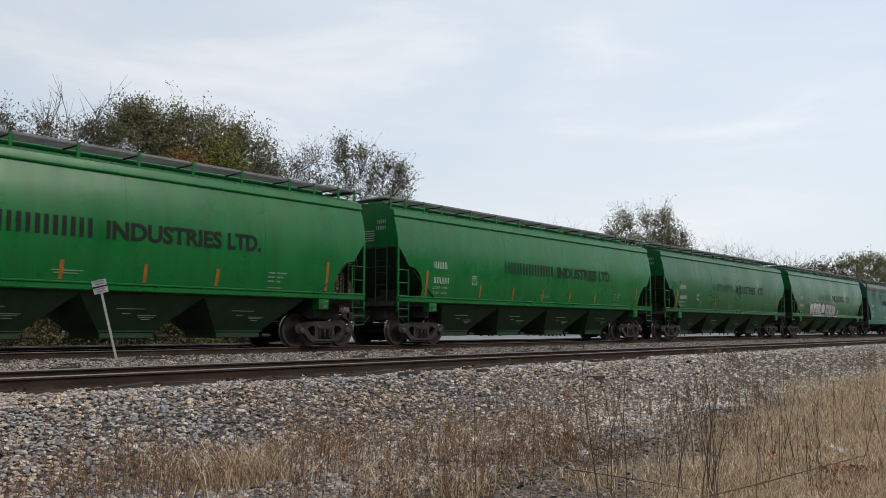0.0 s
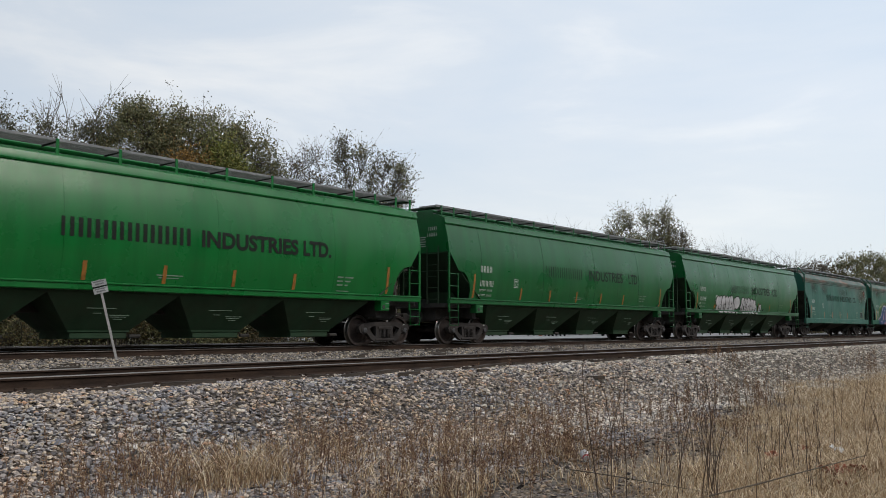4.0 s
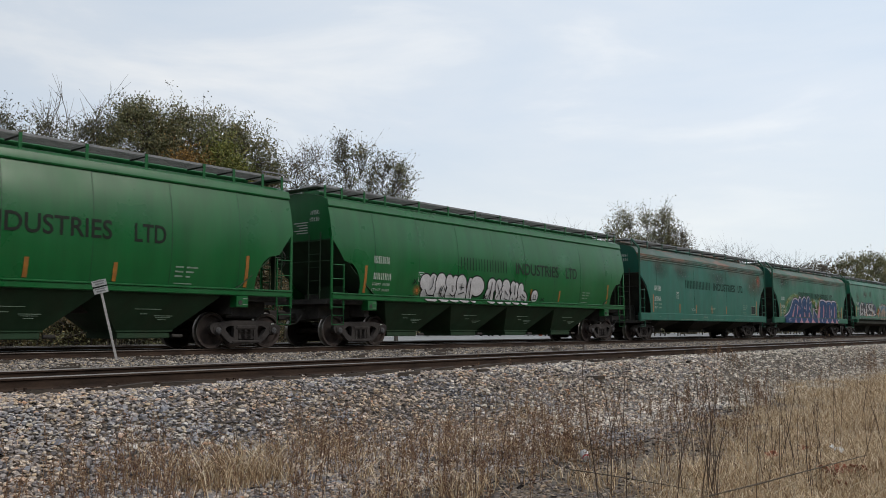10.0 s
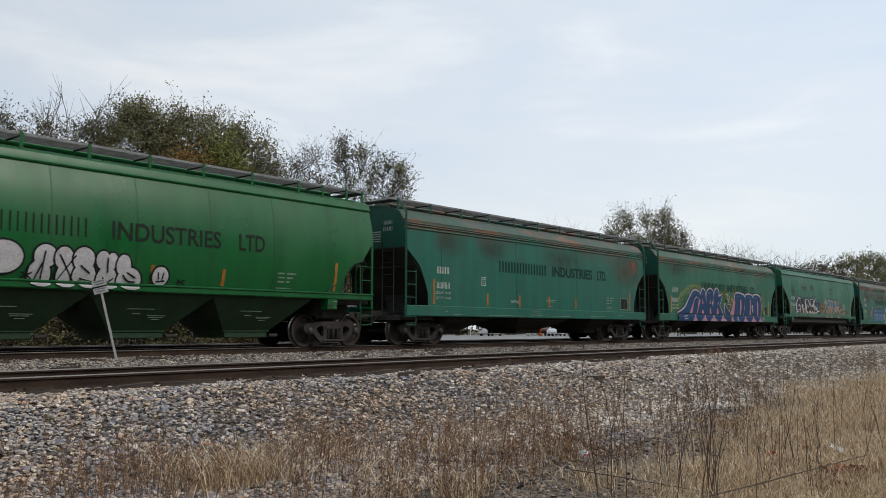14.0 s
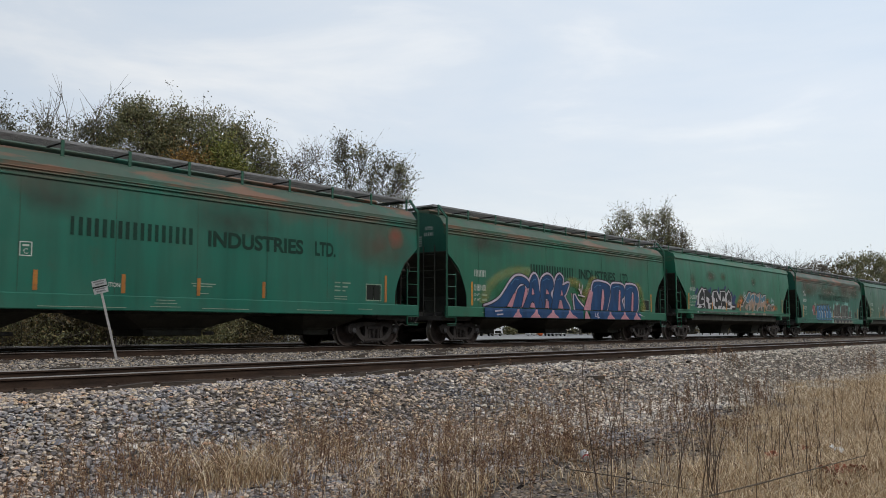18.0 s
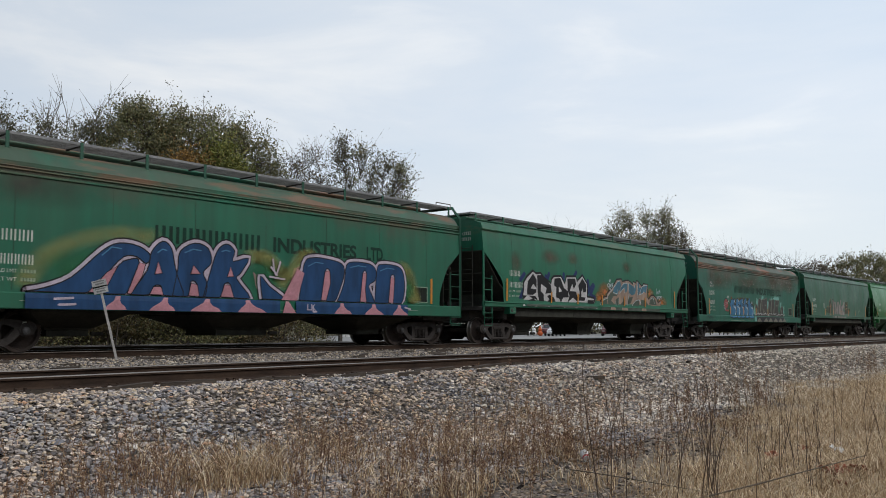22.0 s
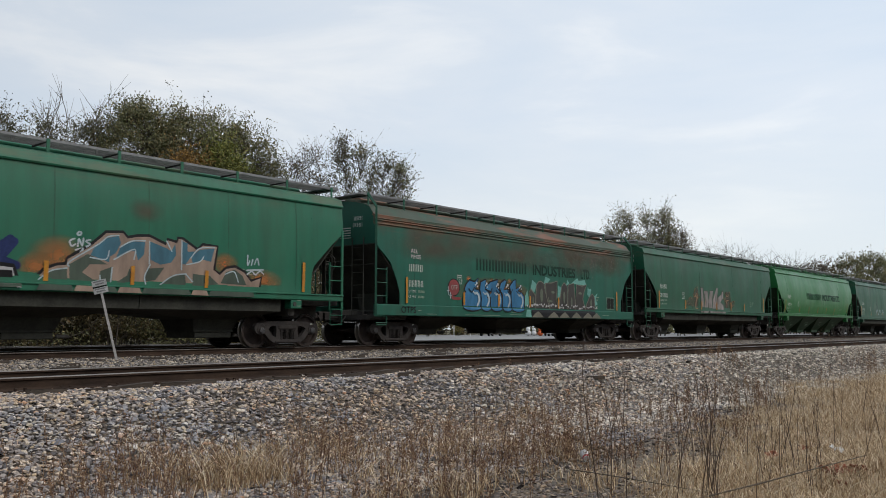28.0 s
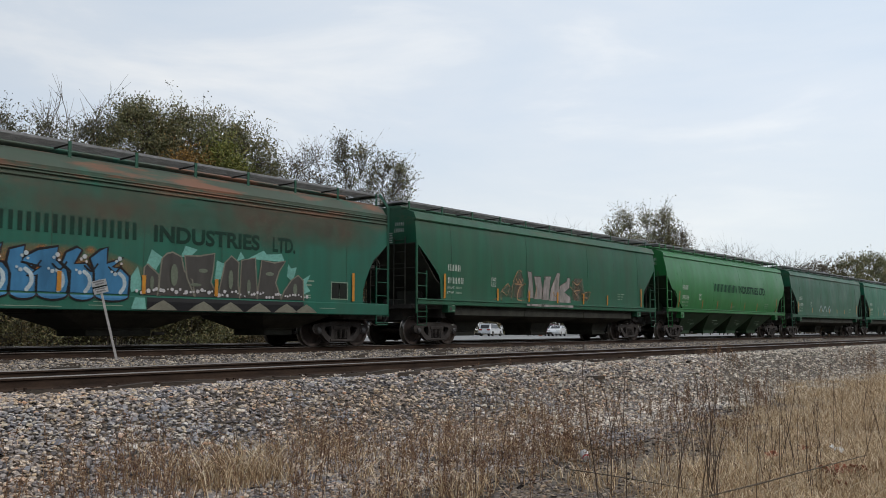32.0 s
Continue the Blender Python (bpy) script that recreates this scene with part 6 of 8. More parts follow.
def text_shape(body, bold):
    """Corners and faces of a word in the built-in font, scaled to a unit box."""
    if (body, bold) not in TEXTS:
        cu = bpy.data.curves.new("word", "FONT")
        cu.body, cu.size, cu.offset, cu.resolution_u = body, 1.0, bold, 4
        ob = bpy.data.objects.new("word", cu)
        scene.collection.objects.link(ob)
        bpy.context.view_layer.update()
        me = bpy.data.meshes.new_from_object(ob.evaluated_get(bpy.context.evaluated_depsgraph_get()))
        v = np.array([tuple(p.co) for p in me.vertices])
        f = [tuple(p.vertices) for p in me.polygons]
        bpy.data.objects.remove(ob)
        bpy.data.meshes.remove(me)
        lo, hi = v.min(0), v.max(0)
        v = (v - lo) / np.maximum(hi - lo, 1e-6)
        TEXTS[(body, bold)] = (v, f)
    return TEXTS[(body, bold)]


def word(w, k, body, x0, x1, z0, z1, mat, name, bold=0.0, lift=0.008):
    v, f = text_shape(body, bold)
    g = Geo()
    pts = []
    for a, b, _ in v:
        z = z0 + b * (z1 - z0)
        pts.append((x0 + a * (x1 - x0), -half_width(k, z) - lift, z))
    g.add(pts, f)
    return g.ob(name, mat, w, fix=False)


def tag_words(w, k, body, x, z, h, width):
    word(w, k, body, x, x + width, z, z + h, P_WHITE, "graffiti_word", 0.01)

GAPS = [0.2, 18.95, 37.7, 56.4, 75.3, 93.0, 110.8, 128.9, 146.7, 164.8, 183.2, 201.6, 219.7, 237.8]
ROSTER = [
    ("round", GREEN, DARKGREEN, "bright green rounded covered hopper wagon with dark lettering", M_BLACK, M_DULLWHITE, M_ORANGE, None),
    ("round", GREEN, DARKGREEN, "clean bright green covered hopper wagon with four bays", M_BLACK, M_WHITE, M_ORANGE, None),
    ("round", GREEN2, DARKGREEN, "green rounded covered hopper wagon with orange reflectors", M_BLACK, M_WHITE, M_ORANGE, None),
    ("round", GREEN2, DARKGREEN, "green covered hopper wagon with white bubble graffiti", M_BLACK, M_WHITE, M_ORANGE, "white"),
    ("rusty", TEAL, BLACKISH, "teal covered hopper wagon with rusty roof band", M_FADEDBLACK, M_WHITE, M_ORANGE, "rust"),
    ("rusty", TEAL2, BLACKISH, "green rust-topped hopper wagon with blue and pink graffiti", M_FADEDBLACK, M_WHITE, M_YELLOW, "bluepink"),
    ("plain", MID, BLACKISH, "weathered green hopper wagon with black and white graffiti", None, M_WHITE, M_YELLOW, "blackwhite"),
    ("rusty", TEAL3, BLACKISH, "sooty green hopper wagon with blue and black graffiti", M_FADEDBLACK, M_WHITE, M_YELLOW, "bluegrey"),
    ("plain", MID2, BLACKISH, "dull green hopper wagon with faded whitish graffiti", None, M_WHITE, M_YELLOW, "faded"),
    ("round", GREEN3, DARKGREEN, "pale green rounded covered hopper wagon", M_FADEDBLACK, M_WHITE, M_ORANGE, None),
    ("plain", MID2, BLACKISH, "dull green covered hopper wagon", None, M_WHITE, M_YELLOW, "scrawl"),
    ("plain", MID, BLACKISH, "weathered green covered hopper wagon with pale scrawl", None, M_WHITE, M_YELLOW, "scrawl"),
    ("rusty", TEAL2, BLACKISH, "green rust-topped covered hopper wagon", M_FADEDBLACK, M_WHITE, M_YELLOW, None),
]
WAGONS = []


def make_train():
    for i, (kind, paint, dark, label, letter, stencil, refl, art) in enumerate(ROSTER):
        WAGONS.append(make_wagon(kind, GAPS[i + 1] - GAPS[i], paint, dark, label, letter, stencil, refl, GRAFFITI.get(art), i in (2, 3)))


make_train()


# ---- trees and brush beyond the train ----
LEAF_OLIVE = island("olive_leaves", [(0.0, (0.07, 0.076, 0.034)), (0.4, (0.14, 0.142, 0.06)), (0.75, (0.20, 0.19, 0.085)), (1.0, (0.27, 0.20, 0.085))], 0.7, 0.1)
LEAF_DARK = island("dark_leaves", [(0.0, (0.05, 0.056, 0.03)), (0.5, (0.11, 0.108, 0.055)), (1.0, (0.18, 0.145, 0.07))], 0.7, 0.1)
LEAF_BROWN = island("browning_leaves", [(0.0, (0.05, 0.046, 0.026)), (0.5, (0.095, 0.078, 0.038)), (1.0, (0.16, 0.105, 0.042))], 0.75, 0.1)
LEAF_LIME = island("yellow_green_leaves", [(0.0, (0.08, 0.095, 0.02)), (0.5, (0.17, 0.19, 0.035)), (1.0, (0.28, 0.26, 0.06))], 0.7, 0.1)
LEAF_RUSSET = island("russet_leaves", [(0.0, (0.12, 0.08, 0.03)), (0.5, (0.26, 0.14, 0.035)), (1.0, (0.42, 0.24, 0.05))], 0.7, 0.1)
LEAF_YELLOW = island("yellowing_leaves", [(0.0, (0.06, 0.07, 0.018)), (0.5, (0.15, 0.13, 0.025)), (1.0, (0.24, 0.14, 0.03))], 0.7, 0.1)
M_BARK = simple("grey_bark", (0.10, 0.085, 0.07), (0.045, 0.038, 0.032), 0.95, 0, 3, 0.6, 0.02, (3, 3, 0.6))
M_TWIG = simple("pale_bare_twigs", (0.20, 0.175, 0.15), (0.11, 0.095, 0.08), 0.95, 0, 3, 0.3)


def leaf_mesh(name, centres, size, mat, rng):
    """Small leaves, one island each."""
    n = len(centres)
    d = rng.normal(size=(n, 3))
    d /= np.linalg.norm(d, axis=1)[:, None]
    e = np.cross(d, rng.normal(size=(n, 3)))
    e /= np.linalg.norm(e, axis=1)[:, None]
    f = np.cross(d, e)
    s = (size * rng.uniform(0.6, 1.5, n))[:, None]
    p = np.asarray(centres)
    v = np.stack([p - d * s + e * s * 0.2, p + e * s * 0.75 + d * s * 0.1, p + d * s * 0.9 - e * s * 0.45], 1).reshape(-1, 3)
    tris = np.arange(n * 3).reshape(-1, 3)
    return raw_mesh(name, v, tris, mat)


def raw_mesh(name, v, tris, mat):
    me = bpy.data.meshes.new(name)
    nv, nf, w = len(v), len(tris), tris.shape[1]
    me.vertices.add(nv)
    me.vertices.foreach_set("co", np.asarray(v, dtype=np.float32).ravel())
    me.loops.add(nf * w)
    me.loops.foreach_set("vertex_index", np.asarray(tris, dtype=np.int32).ravel())
    me.polygons.add(nf)
    me.polygons.foreach_set("loop_start", np.arange(0, nf * w, w, dtype=np.int32))
    me.materials.append(mat)
    me.update(calc_edges=True)
    me.polygons.foreach_set("use_smooth", [False] * nf)
    return me


SHAPES = {
    # crown half-width along its height, foot to top
    "round": ((0.0, 0.45), (0.2, 0.85), (0.45, 1.0), (0.7, 0.86), (0.88, 0.52), (1.0, 0.12)),
    "spire": ((0.0, 0.7), (0.3, 1.0), (0.55, 0.85), (0.8, 0.5), (1.0, 0.08)),
    "dome": ((0.0, 0.72), (0.25, 0.96), (0.5, 1.0), (0.72, 0.84), (0.9, 0.52), (1.0, 0.2)),
    "fan": ((0.0, 0.15), (0.3, 0.45), (0.6, 0.8), (0.85, 1.0), (1.0, 0.75)),
    "mound": ((0.0, 0.9), (0.3, 1.0), (0.6, 0.85), (0.85, 0.5), (1.0, 0.15)),
}


def make_tree(name, at, height, rad, seed, leaf, clumps, per, label, low=0.3, shape="round", leaf_size=0.075, clump=0.42, stems=1, twigs=4, twig_r=0.012, wood=None, group="trees behind the track", lean=0.0):
    """Trunk, limbs bending out to ragged clumps, twigs in each clump and leaves about the twigs."""
    rng = np.random.default_rng(seed)
    g, pts = Geo(), []
    tops = []
    for s in range(stems):
        a = 2 * math.pi * s / stems + rng.uniform(0, 1.5)
        foot = Vector((math.cos(a), math.sin(a), 0)) * (0.25 * rad if stems > 1 else 0)
        tip = foot + Vector((math.cos(a) * rad * 0.25 * (stems > 1) + rng.normal() * 0.2 + lean, math.sin(a) * rad * 0.25 * (stems > 1) + rng.normal() * 0.2, height * 0.86))
        path = [foot.lerp(tip, f) + Vector((rng.normal(), rng.normal(), 0)) * 0.09 * f for f in (-0.02, 0.2, 0.4, 0.6, 0.8, 1.0)]
        g.tube(path, max(0.03, height * 0.011 / stems ** 0.5), 6, max(0.012, twig_r), cap=False)
        tops.append(path)
    fx, fw = [q[0] for q in SHAPES[shape]], [q[1] for q in SHAPES[shape]]
    ph = rng.uniform(0, 6.3, 4)
    for c in range(clumps):
        f = rng.uniform(0.0, 1.0) ** 0.8
        a = rng.uniform(0, 2 * math.pi)
        edge = float(np.interp(f, fx, fw)) * rad * (1 + 0.16 * math.sin(3 * a + ph[0] + 5 * f) + 0.10 * math.sin(5 * a + ph[1] - 9 * f))
        r = edge * rng.uniform(0.15, 1.0) ** 0.5
        path = tops[int(rng.integers(stems))]
        z = height * (low + (1 - low) * f) - clump * 0.5
        p = Vector((r * math.cos(a) + lean * f, r * math.sin(a), z))
        root = max(0.12 * height, z - r * rng.uniform(0.7, 1.3) - 0.3)
        k = min(4.999, max(0.0, root / (height * 0.86) * 5))
        b = path[int(k)].lerp(path[int(k) + 1], k - int(k))
        mid = b.lerp(p, 0.5) + Vector((rng.normal() * 0.12, rng.normal() * 0.12, -0.08 * r))
        g.tube([b, mid, p], twig_r * 2.2, 3, twig_r, cap=False)
        ends = []
        for q in range(twigs):
            e = p + (Vector(rng.normal(size=3)) * 0.8 + (p - mid).normalized() * 0.7 + Vector((0, 0, 0.35))) * clump * 1.5
            g.tube([p.lerp(mid, rng.uniform(0, 0.5)), e], twig_r, 3, twig_r * 0.5, cap=False)
            ends.append(e)
        n = int(per * rng.uniform(0.5, 1.5))
        if n and ends:
            w = rng.uniform(0.1, 1.05, n)[:, None]
            e = np.array([tuple(v) for v in ends])[rng.integers(0, len(ends), n)]
            pts.append(np.array(p) * (1 - w) + e * w + rng.normal(size=(n, 3)) * clump * np.array([0.58, 0.58, 0.27]))
    t = tagged(new(name), label, "tree" if "tree" in name or "sapling" in name else "shrub", group)
    t.location = at
    g.ob("trunk", wood or M_BARK, t, fix=False)
    if pts:
        pts = np.concatenate(pts)
        place("crown", leaf_mesh("crown", pts[pts[:, 2] > 0.1], leaf_size, leaf, rng), t)
    return t


GZ = -0.5
OAK = dict(leaf_size=0.085, stems=3, low=0.36, shape="dome", clump=0.5, twigs=5)
make_tree("broadleaf_tree", (32.3, 53.3, GZ), 16.0, 3.1, 11, LEAF_OLIVE, 170, 170, "tall olive-green tree with dense autumn crown", **OAK)
make_tree("broadleaf_tree", (35.2, 51.3, GZ), 16.0, 3.6, 12, LEAF_OLIVE, 210, 170, "broad olive-green tree with rounded ragged crown", **OAK)
make_tree("broadleaf_tree", (37.6, 49.2, GZ), 15.0, 2.9, 17, LEAF_OLIVE, 140, 150, "full dark olive tree beside taller ones", **OAK)
make_tree("broadleaf_tree", (39.3, 48.5, GZ), 13.0, 1.9, 19, LEAF_DARK, 80, 90, "lower dark green tree thinning at its edge", **OAK)
make_tree("broadleaf_tree", (29.7, 55.0, GZ), 14.8, 1.8, 13, LEAF_DARK, 60, 130, "dark leafy tree with gaps of sky in its crown", **OAK)
make_tree("broadleaf_tree", (27.3, 56.2, GZ), 14.7, 1.5, 14, LEAF_DARK, 40, 120, "thin-crowned olive tree behind the train", **OAK)
make_tree("broadleaf_tree", (24.9, 57.0, GZ), 15.0, 1.4, 15, LEAF_DARK, 44, 130, "dark ragged tree behind the train", **OAK)
make_tree("broadleaf_tree", (22.0, 57.8, GZ), 15.4, 2.2, 20, LEAF_DARK, 60, 220, "dark tree standing apart behind the train", **OAK)
make_tree("broadleaf_tree", (32.9, 48.3, GZ), 12.2, 1.6, 16, LEAF_RUSSET, 60, 170, "low tree turning orange and yellow", **OAK)
make_tree("broadleaf_tree", (34.9, 47.4, GZ), 12.9, 1.9, 18, LEAF_LIME, 80, 230, "low yellow-green tree in front of taller ones", **OAK)
SPARSE = dict(leaf_size=0.085, clump=0.40, low=0.32, twigs=5)
make_tree("sparse_tree", (49.6, 51.1, GZ), 16.9, 1.25, 21, LEAF_DARK, 80, 52, "tall narrow tree with few brown leaves remaining", shape="spire", **SPARSE)
make_tree("sparse_tree", (50.7, 50.0, GZ), 15.8, 1.6, 22, LEAF_OLIVE, 90, 42, "upright half-bare tree with dark leaves", shape="dome", **SPARSE)
make_tree("sparse_tree", (47.6, 52.8, GZ), 16.0, 2.2, 23, LEAF_BROWN, 150, 18, "nearly bare branching tree with scattered leaves", shape="dome", stems=4, **SPARSE)
make_tree("sparse_tree", (46.2, 54.2, GZ), 15.0, 1.4, 25, LEAF_BROWN, 70, 16, "small nearly bare tree beside a leafier one", shape="fan", stems=2, **SPARSE)
make_tree("sparse_tree", (51.9, 48.8, GZ), 15.6, 1.5, 24, LEAF_DARK, 85, 42, "half-bare tree beside the lot", shape="dome", **SPARSE)
make_tree("sparse_tree", (52.8, 47.8, GZ), 14.6, 1.6, 26, LEAF_OLIVE, 90, 40, "lower spreading half-bare tree beside the lot", shape="dome", stems=2, **SPARSE)
ROADSIDE = dict(leaf_size=0.12, clump=0.62, low=0.3, twigs=5, stems=4, twig_r=0.022)
make_tree("broadleaf_tree", (116.3, 60.2, GZ), 18.2, 2.8, 31, LEAF_OLIVE, 100, 90, "lone olive-green tree by the road", shape="dome", **ROADSIDE)
make_tree("broadleaf_tree", (118.6, 55.8, GZ), 18.4, 3.0, 32, LEAF_OLIVE, 120, 75, "olive tree thinning at the top", shape="fan", **ROADSIDE)
make_tree("broadleaf_tree", (120.2, 53.2, GZ), 15.6, 2.4, 33, LEAF_BROWN, 90, 45, "lower spreading tree with thin brown leaves", shape="dome", **ROADSIDE)
for i, (x, y, h, seed) in enumerate(((30.4, 61.4, 20.0, 41), (34.0, 61.2, 20.6, 42), (44, 60, 20.6, 43), (118, 73, 19.8, 44), (123, 71, 19.4, 45), (141, 58, 17.6, 46), (146, 57, 16.6, 51), (150, 56, 17.8, 47), (154, 55.5, 16.0, 53), (158, 54, 16.8, 48), (162, 55, 16.2, 52), (167, 53, 17.0, 49), (171, 52.5, 16.4, 54), (176, 52, 16.8, 50), (181, 52, 16.2, 55))):
    make_tree("bare_sapling", (x, y, GZ), h * (0.94 if i < 3 else 0.89), 1.3 if i < 3 else 2.8, seed, None, 44 if i < 3 else 46, 0, "slender leafless sapling against the sky", shape="fan", low=0.35, clump=0.5 if i < 3 else 0.7, twigs=4,
              twig_r=0.018 if i < 3 else 0.014, wood=M_TWIG if i < 3 else M_BARK, group="bare saplings", stems=3)
for i, (x, y, h, seed) in enumerate(((283, 65, 22.5, 61), (268, 66, 20.5, 62), (300, 62, 23, 63), (247, 70.5, 19.0, 64), (256, 68, 18.5, 66), (330, 62, 25, 65))):
    thin = i in (3, 4)
    make_tree("broadleaf_tree", (x, y, GZ), h, h * (0.26 if thin else 0.42), seed, LEAF_BROWN if thin else LEAF_OLIVE, 50 if thin else 90, 50 if thin else 140, "distant olive-green tree at the end of the lot", leaf_size=0.26, clump=1.1, low=0.15, twig_r=0.04, twigs=3, shape="fan" if thin else "round")
rr = random.Random(9)
for i in range(38):
    x = 13 + i * 1.1 + rr.uniform(-0.5, 0.5)
    y = rr.uniform(32.5, 38.5) if i % 2 else rr.uniform(39, 45)
    if x > 0.98 * y - 2.6:
        x = rr.uniform(13.0, 0.98 * y - 2.6)
    make_tree("shrub", (x, y, GZ + 0.05), rr.uniform(3.4, 5.2) if i % 2 else rr.uniform(6.0, 8.0), 2.0, 70 + i, (LEAF_OLIVE, LEAF_OLIVE, LEAF_DARK, LEAF_BROWN, LEAF_OLIVE, LEAF_BROWN)[i % 6], 30, 420,
              "scrubby roadside bush with olive and brown leaves", low=0.08, shape="mound", leaf_size=0.055, clump=0.5, stems=3, twigs=4, group="scrub behind the track")
for i in range(27):
    f = (i - 7) / 19
    tall = i < 9
    make_tree("shrub", (106 + 108 * f, 91 - 37 * f + rr.uniform(-2, 2), GZ + 0.05), rr.uniform(12.0, 14.5) if tall else rr.uniform(4.0, 6.0), 5.0 if tall else 3.6, 120 + i, (LEAF_DARK, LEAF_OLIVE, LEAF_BROWN)[i % 3], 80 if tall else 26, 200 if tall else 110,
              "tall dark bush behind the house" if tall else "dark hedge bush beyond the lot", low=0.04, shape="mound", leaf_size=0.2, clump=0.85, stems=3, twigs=3, twig_r=0.02, group="hedge beyond the lot")

# ---- unseen woods added to darken low reflections in the wagons ----
def make_unseen_woods(label, x0, x1, y0, away, tall, seed):
    """A ragged tree belt, added out of view to darken reflections and close the place; away: which way it leans back.
    """
    rng = np.random.default_rng(seed)
    top = lambda x: tall + 2.6 * noise.noise((x * 0.07, seed, 2.0)) + 2.0 * noise.noise((x * 0.25, seed, 7.0))
    xs = np.arange(x0, x1, 2.5)
    rows = [[(x, y0 + away * (1 + 3 * f) + 1.2 * noise.noise((x * 0.3, f * 4, 1.0)), -1.0 + f * (top(x) + 0.2)) for x in xs] for f in (0, 0.25, 0.5, 0.75, 0.92)]
    n = len(xs)
    g = Geo().add([p for r in rows for p in r], [(j * n + i, j * n + i + 1, (j + 1) * n + i + 1, (j + 1) * n + i) for j in range(4) for i in range(n - 1)])
    m = int(55 * (x1 - x0))
    x, f = rng.uniform(x0, x1, m), rng.uniform(0, 1, m) ** 0.8
    pts = np.array([(a, y0 + away * 3 * b + rng.normal() * 0.8, -0.8 + b * top(a)) for a, b in zip(x, f)])
    w = place("backdrop", g.mesh("woods", M_BARK, fix=False))
    tagged(w, label, "woods", kind="structure")
    place("foliage", leaf_mesh("foliage", pts, 0.55, LEAF_DARK, rng), w)["kind"] = "stuff"


make_unseen_woods("added dark tree belt behind the camera, seen only in reflections", -90, 200, -26, -1, 16.0, 71)
make_unseen_woods("added dark tree belt out of view, seen only in end-wall reflections", -140, 14, 56, 1, 15.0, 72)

# ---- road, house and parked cars far behind ----
M_ASPHALT = simple("pale_asphalt", (0.30, 0.30, 0.295), (0.21, 0.21, 0.205), 0.9, 0, 0.6, 0.3)
M_SIDING = simple("white_siding", (0.74, 0.74, 0.72), (0.62, 0.62, 0.6), 0.6, 0, 1.5, 0.1)
M_ROOFING = simple("grey_shingles", (0.12, 0.115, 0.11), (0.07, 0.07, 0.068), 0.9, 0, 3, 0.4)
M_GLASS = simple("dark_car_glass", (0.03, 0.035, 0.04), (0.02, 0.022, 0.025), 0.08, 0, 3, 0.0)
M_TYRE = simple("tyre_rubber", (0.02, 0.02, 0.02), (0.012, 0.012, 0.012), 0.85, 0, 9, 0.2)


def make_road():
    g = Geo()
    for i in range(24):
        x0, x1 = 48 + i * 20, 68 + i * 20
        g.add([(x0, 31.5, GZ + 0.05), (x1, 31.5, GZ + 0.05), (x1, 92, GZ + 0.05), (x0, 92, GZ + 0.05)], [(0, 1, 2, 3)])
    tagged(g.ob("road", M_ASPHALT, fix=False), "pale worn asphalt lot and road", "road", kind="structure")


def make_house(at, rz):
    h = tagged(new("house"), "small white clapboard house with grey shingle roof", "house")
    h.matrix_basis = pose(*at, 0, 0, rz)
    L, D, H = 6.6, 6.0, 2.7
    for q in range(11):
        z0 = q * H / 11
        Geo().prism([(-D / 2, z0), (-D / 2 - 0.03, z0), (-D / 2 - 0.005, z0 + H / 11), (-D / 2, z0 + H / 11)], -L / 2, L / 2, "x").ob("siding_board", M_SIDING, h)
    Geo().box(-L / 2, L / 2, -D / 2 + 0.002, D / 2, 0, H).ob("wall", M_SIDING, h)
    Geo().prism([(-D / 2 - 0.4, H - 0.05), (D / 2 + 0.4, H - 0.05), (D / 2 + 0.4, H + 0.08), (0, H + 1.7), (-D / 2 - 0.4, H + 0.08)], -L / 2 - 0.3, L / 2 + 0.3, "x").ob("roof", M_ROOFING, h)
    wd = Geo().box(-0.55, 0.55, -D / 2 - 0.05, -D / 2 - 0.034, 1.0, 2.2).ob("window", M_GLASS, h)
    Geo().box(-0.65, 0.65, -D / 2 - 0.06, -D / 2 - 0.033, 0.92, 1.0).ob("window_sill", M_SIDING, wd)


CAR_PROFILES = {
    "suv": [(-2.25, 0.35), (-2.3, 0.75), (-2.2, 1.0), (-1.95, 1.62), (-1.6, 1.70), (0.25, 1.68), (1.05, 1.08), (2.05, 0.95), (2.25, 0.7), (2.25, 0.35)],
    "sedan": [(-2.3, 0.35), (-2.35, 0.80), (-2.2, 1.0), (-1.55, 1.05), (-0.85, 1.44), (0.35, 1.44), (1.10, 1.0), (2.15, 0.86), (2.35, 0.62), (2.3, 0.35)],
}


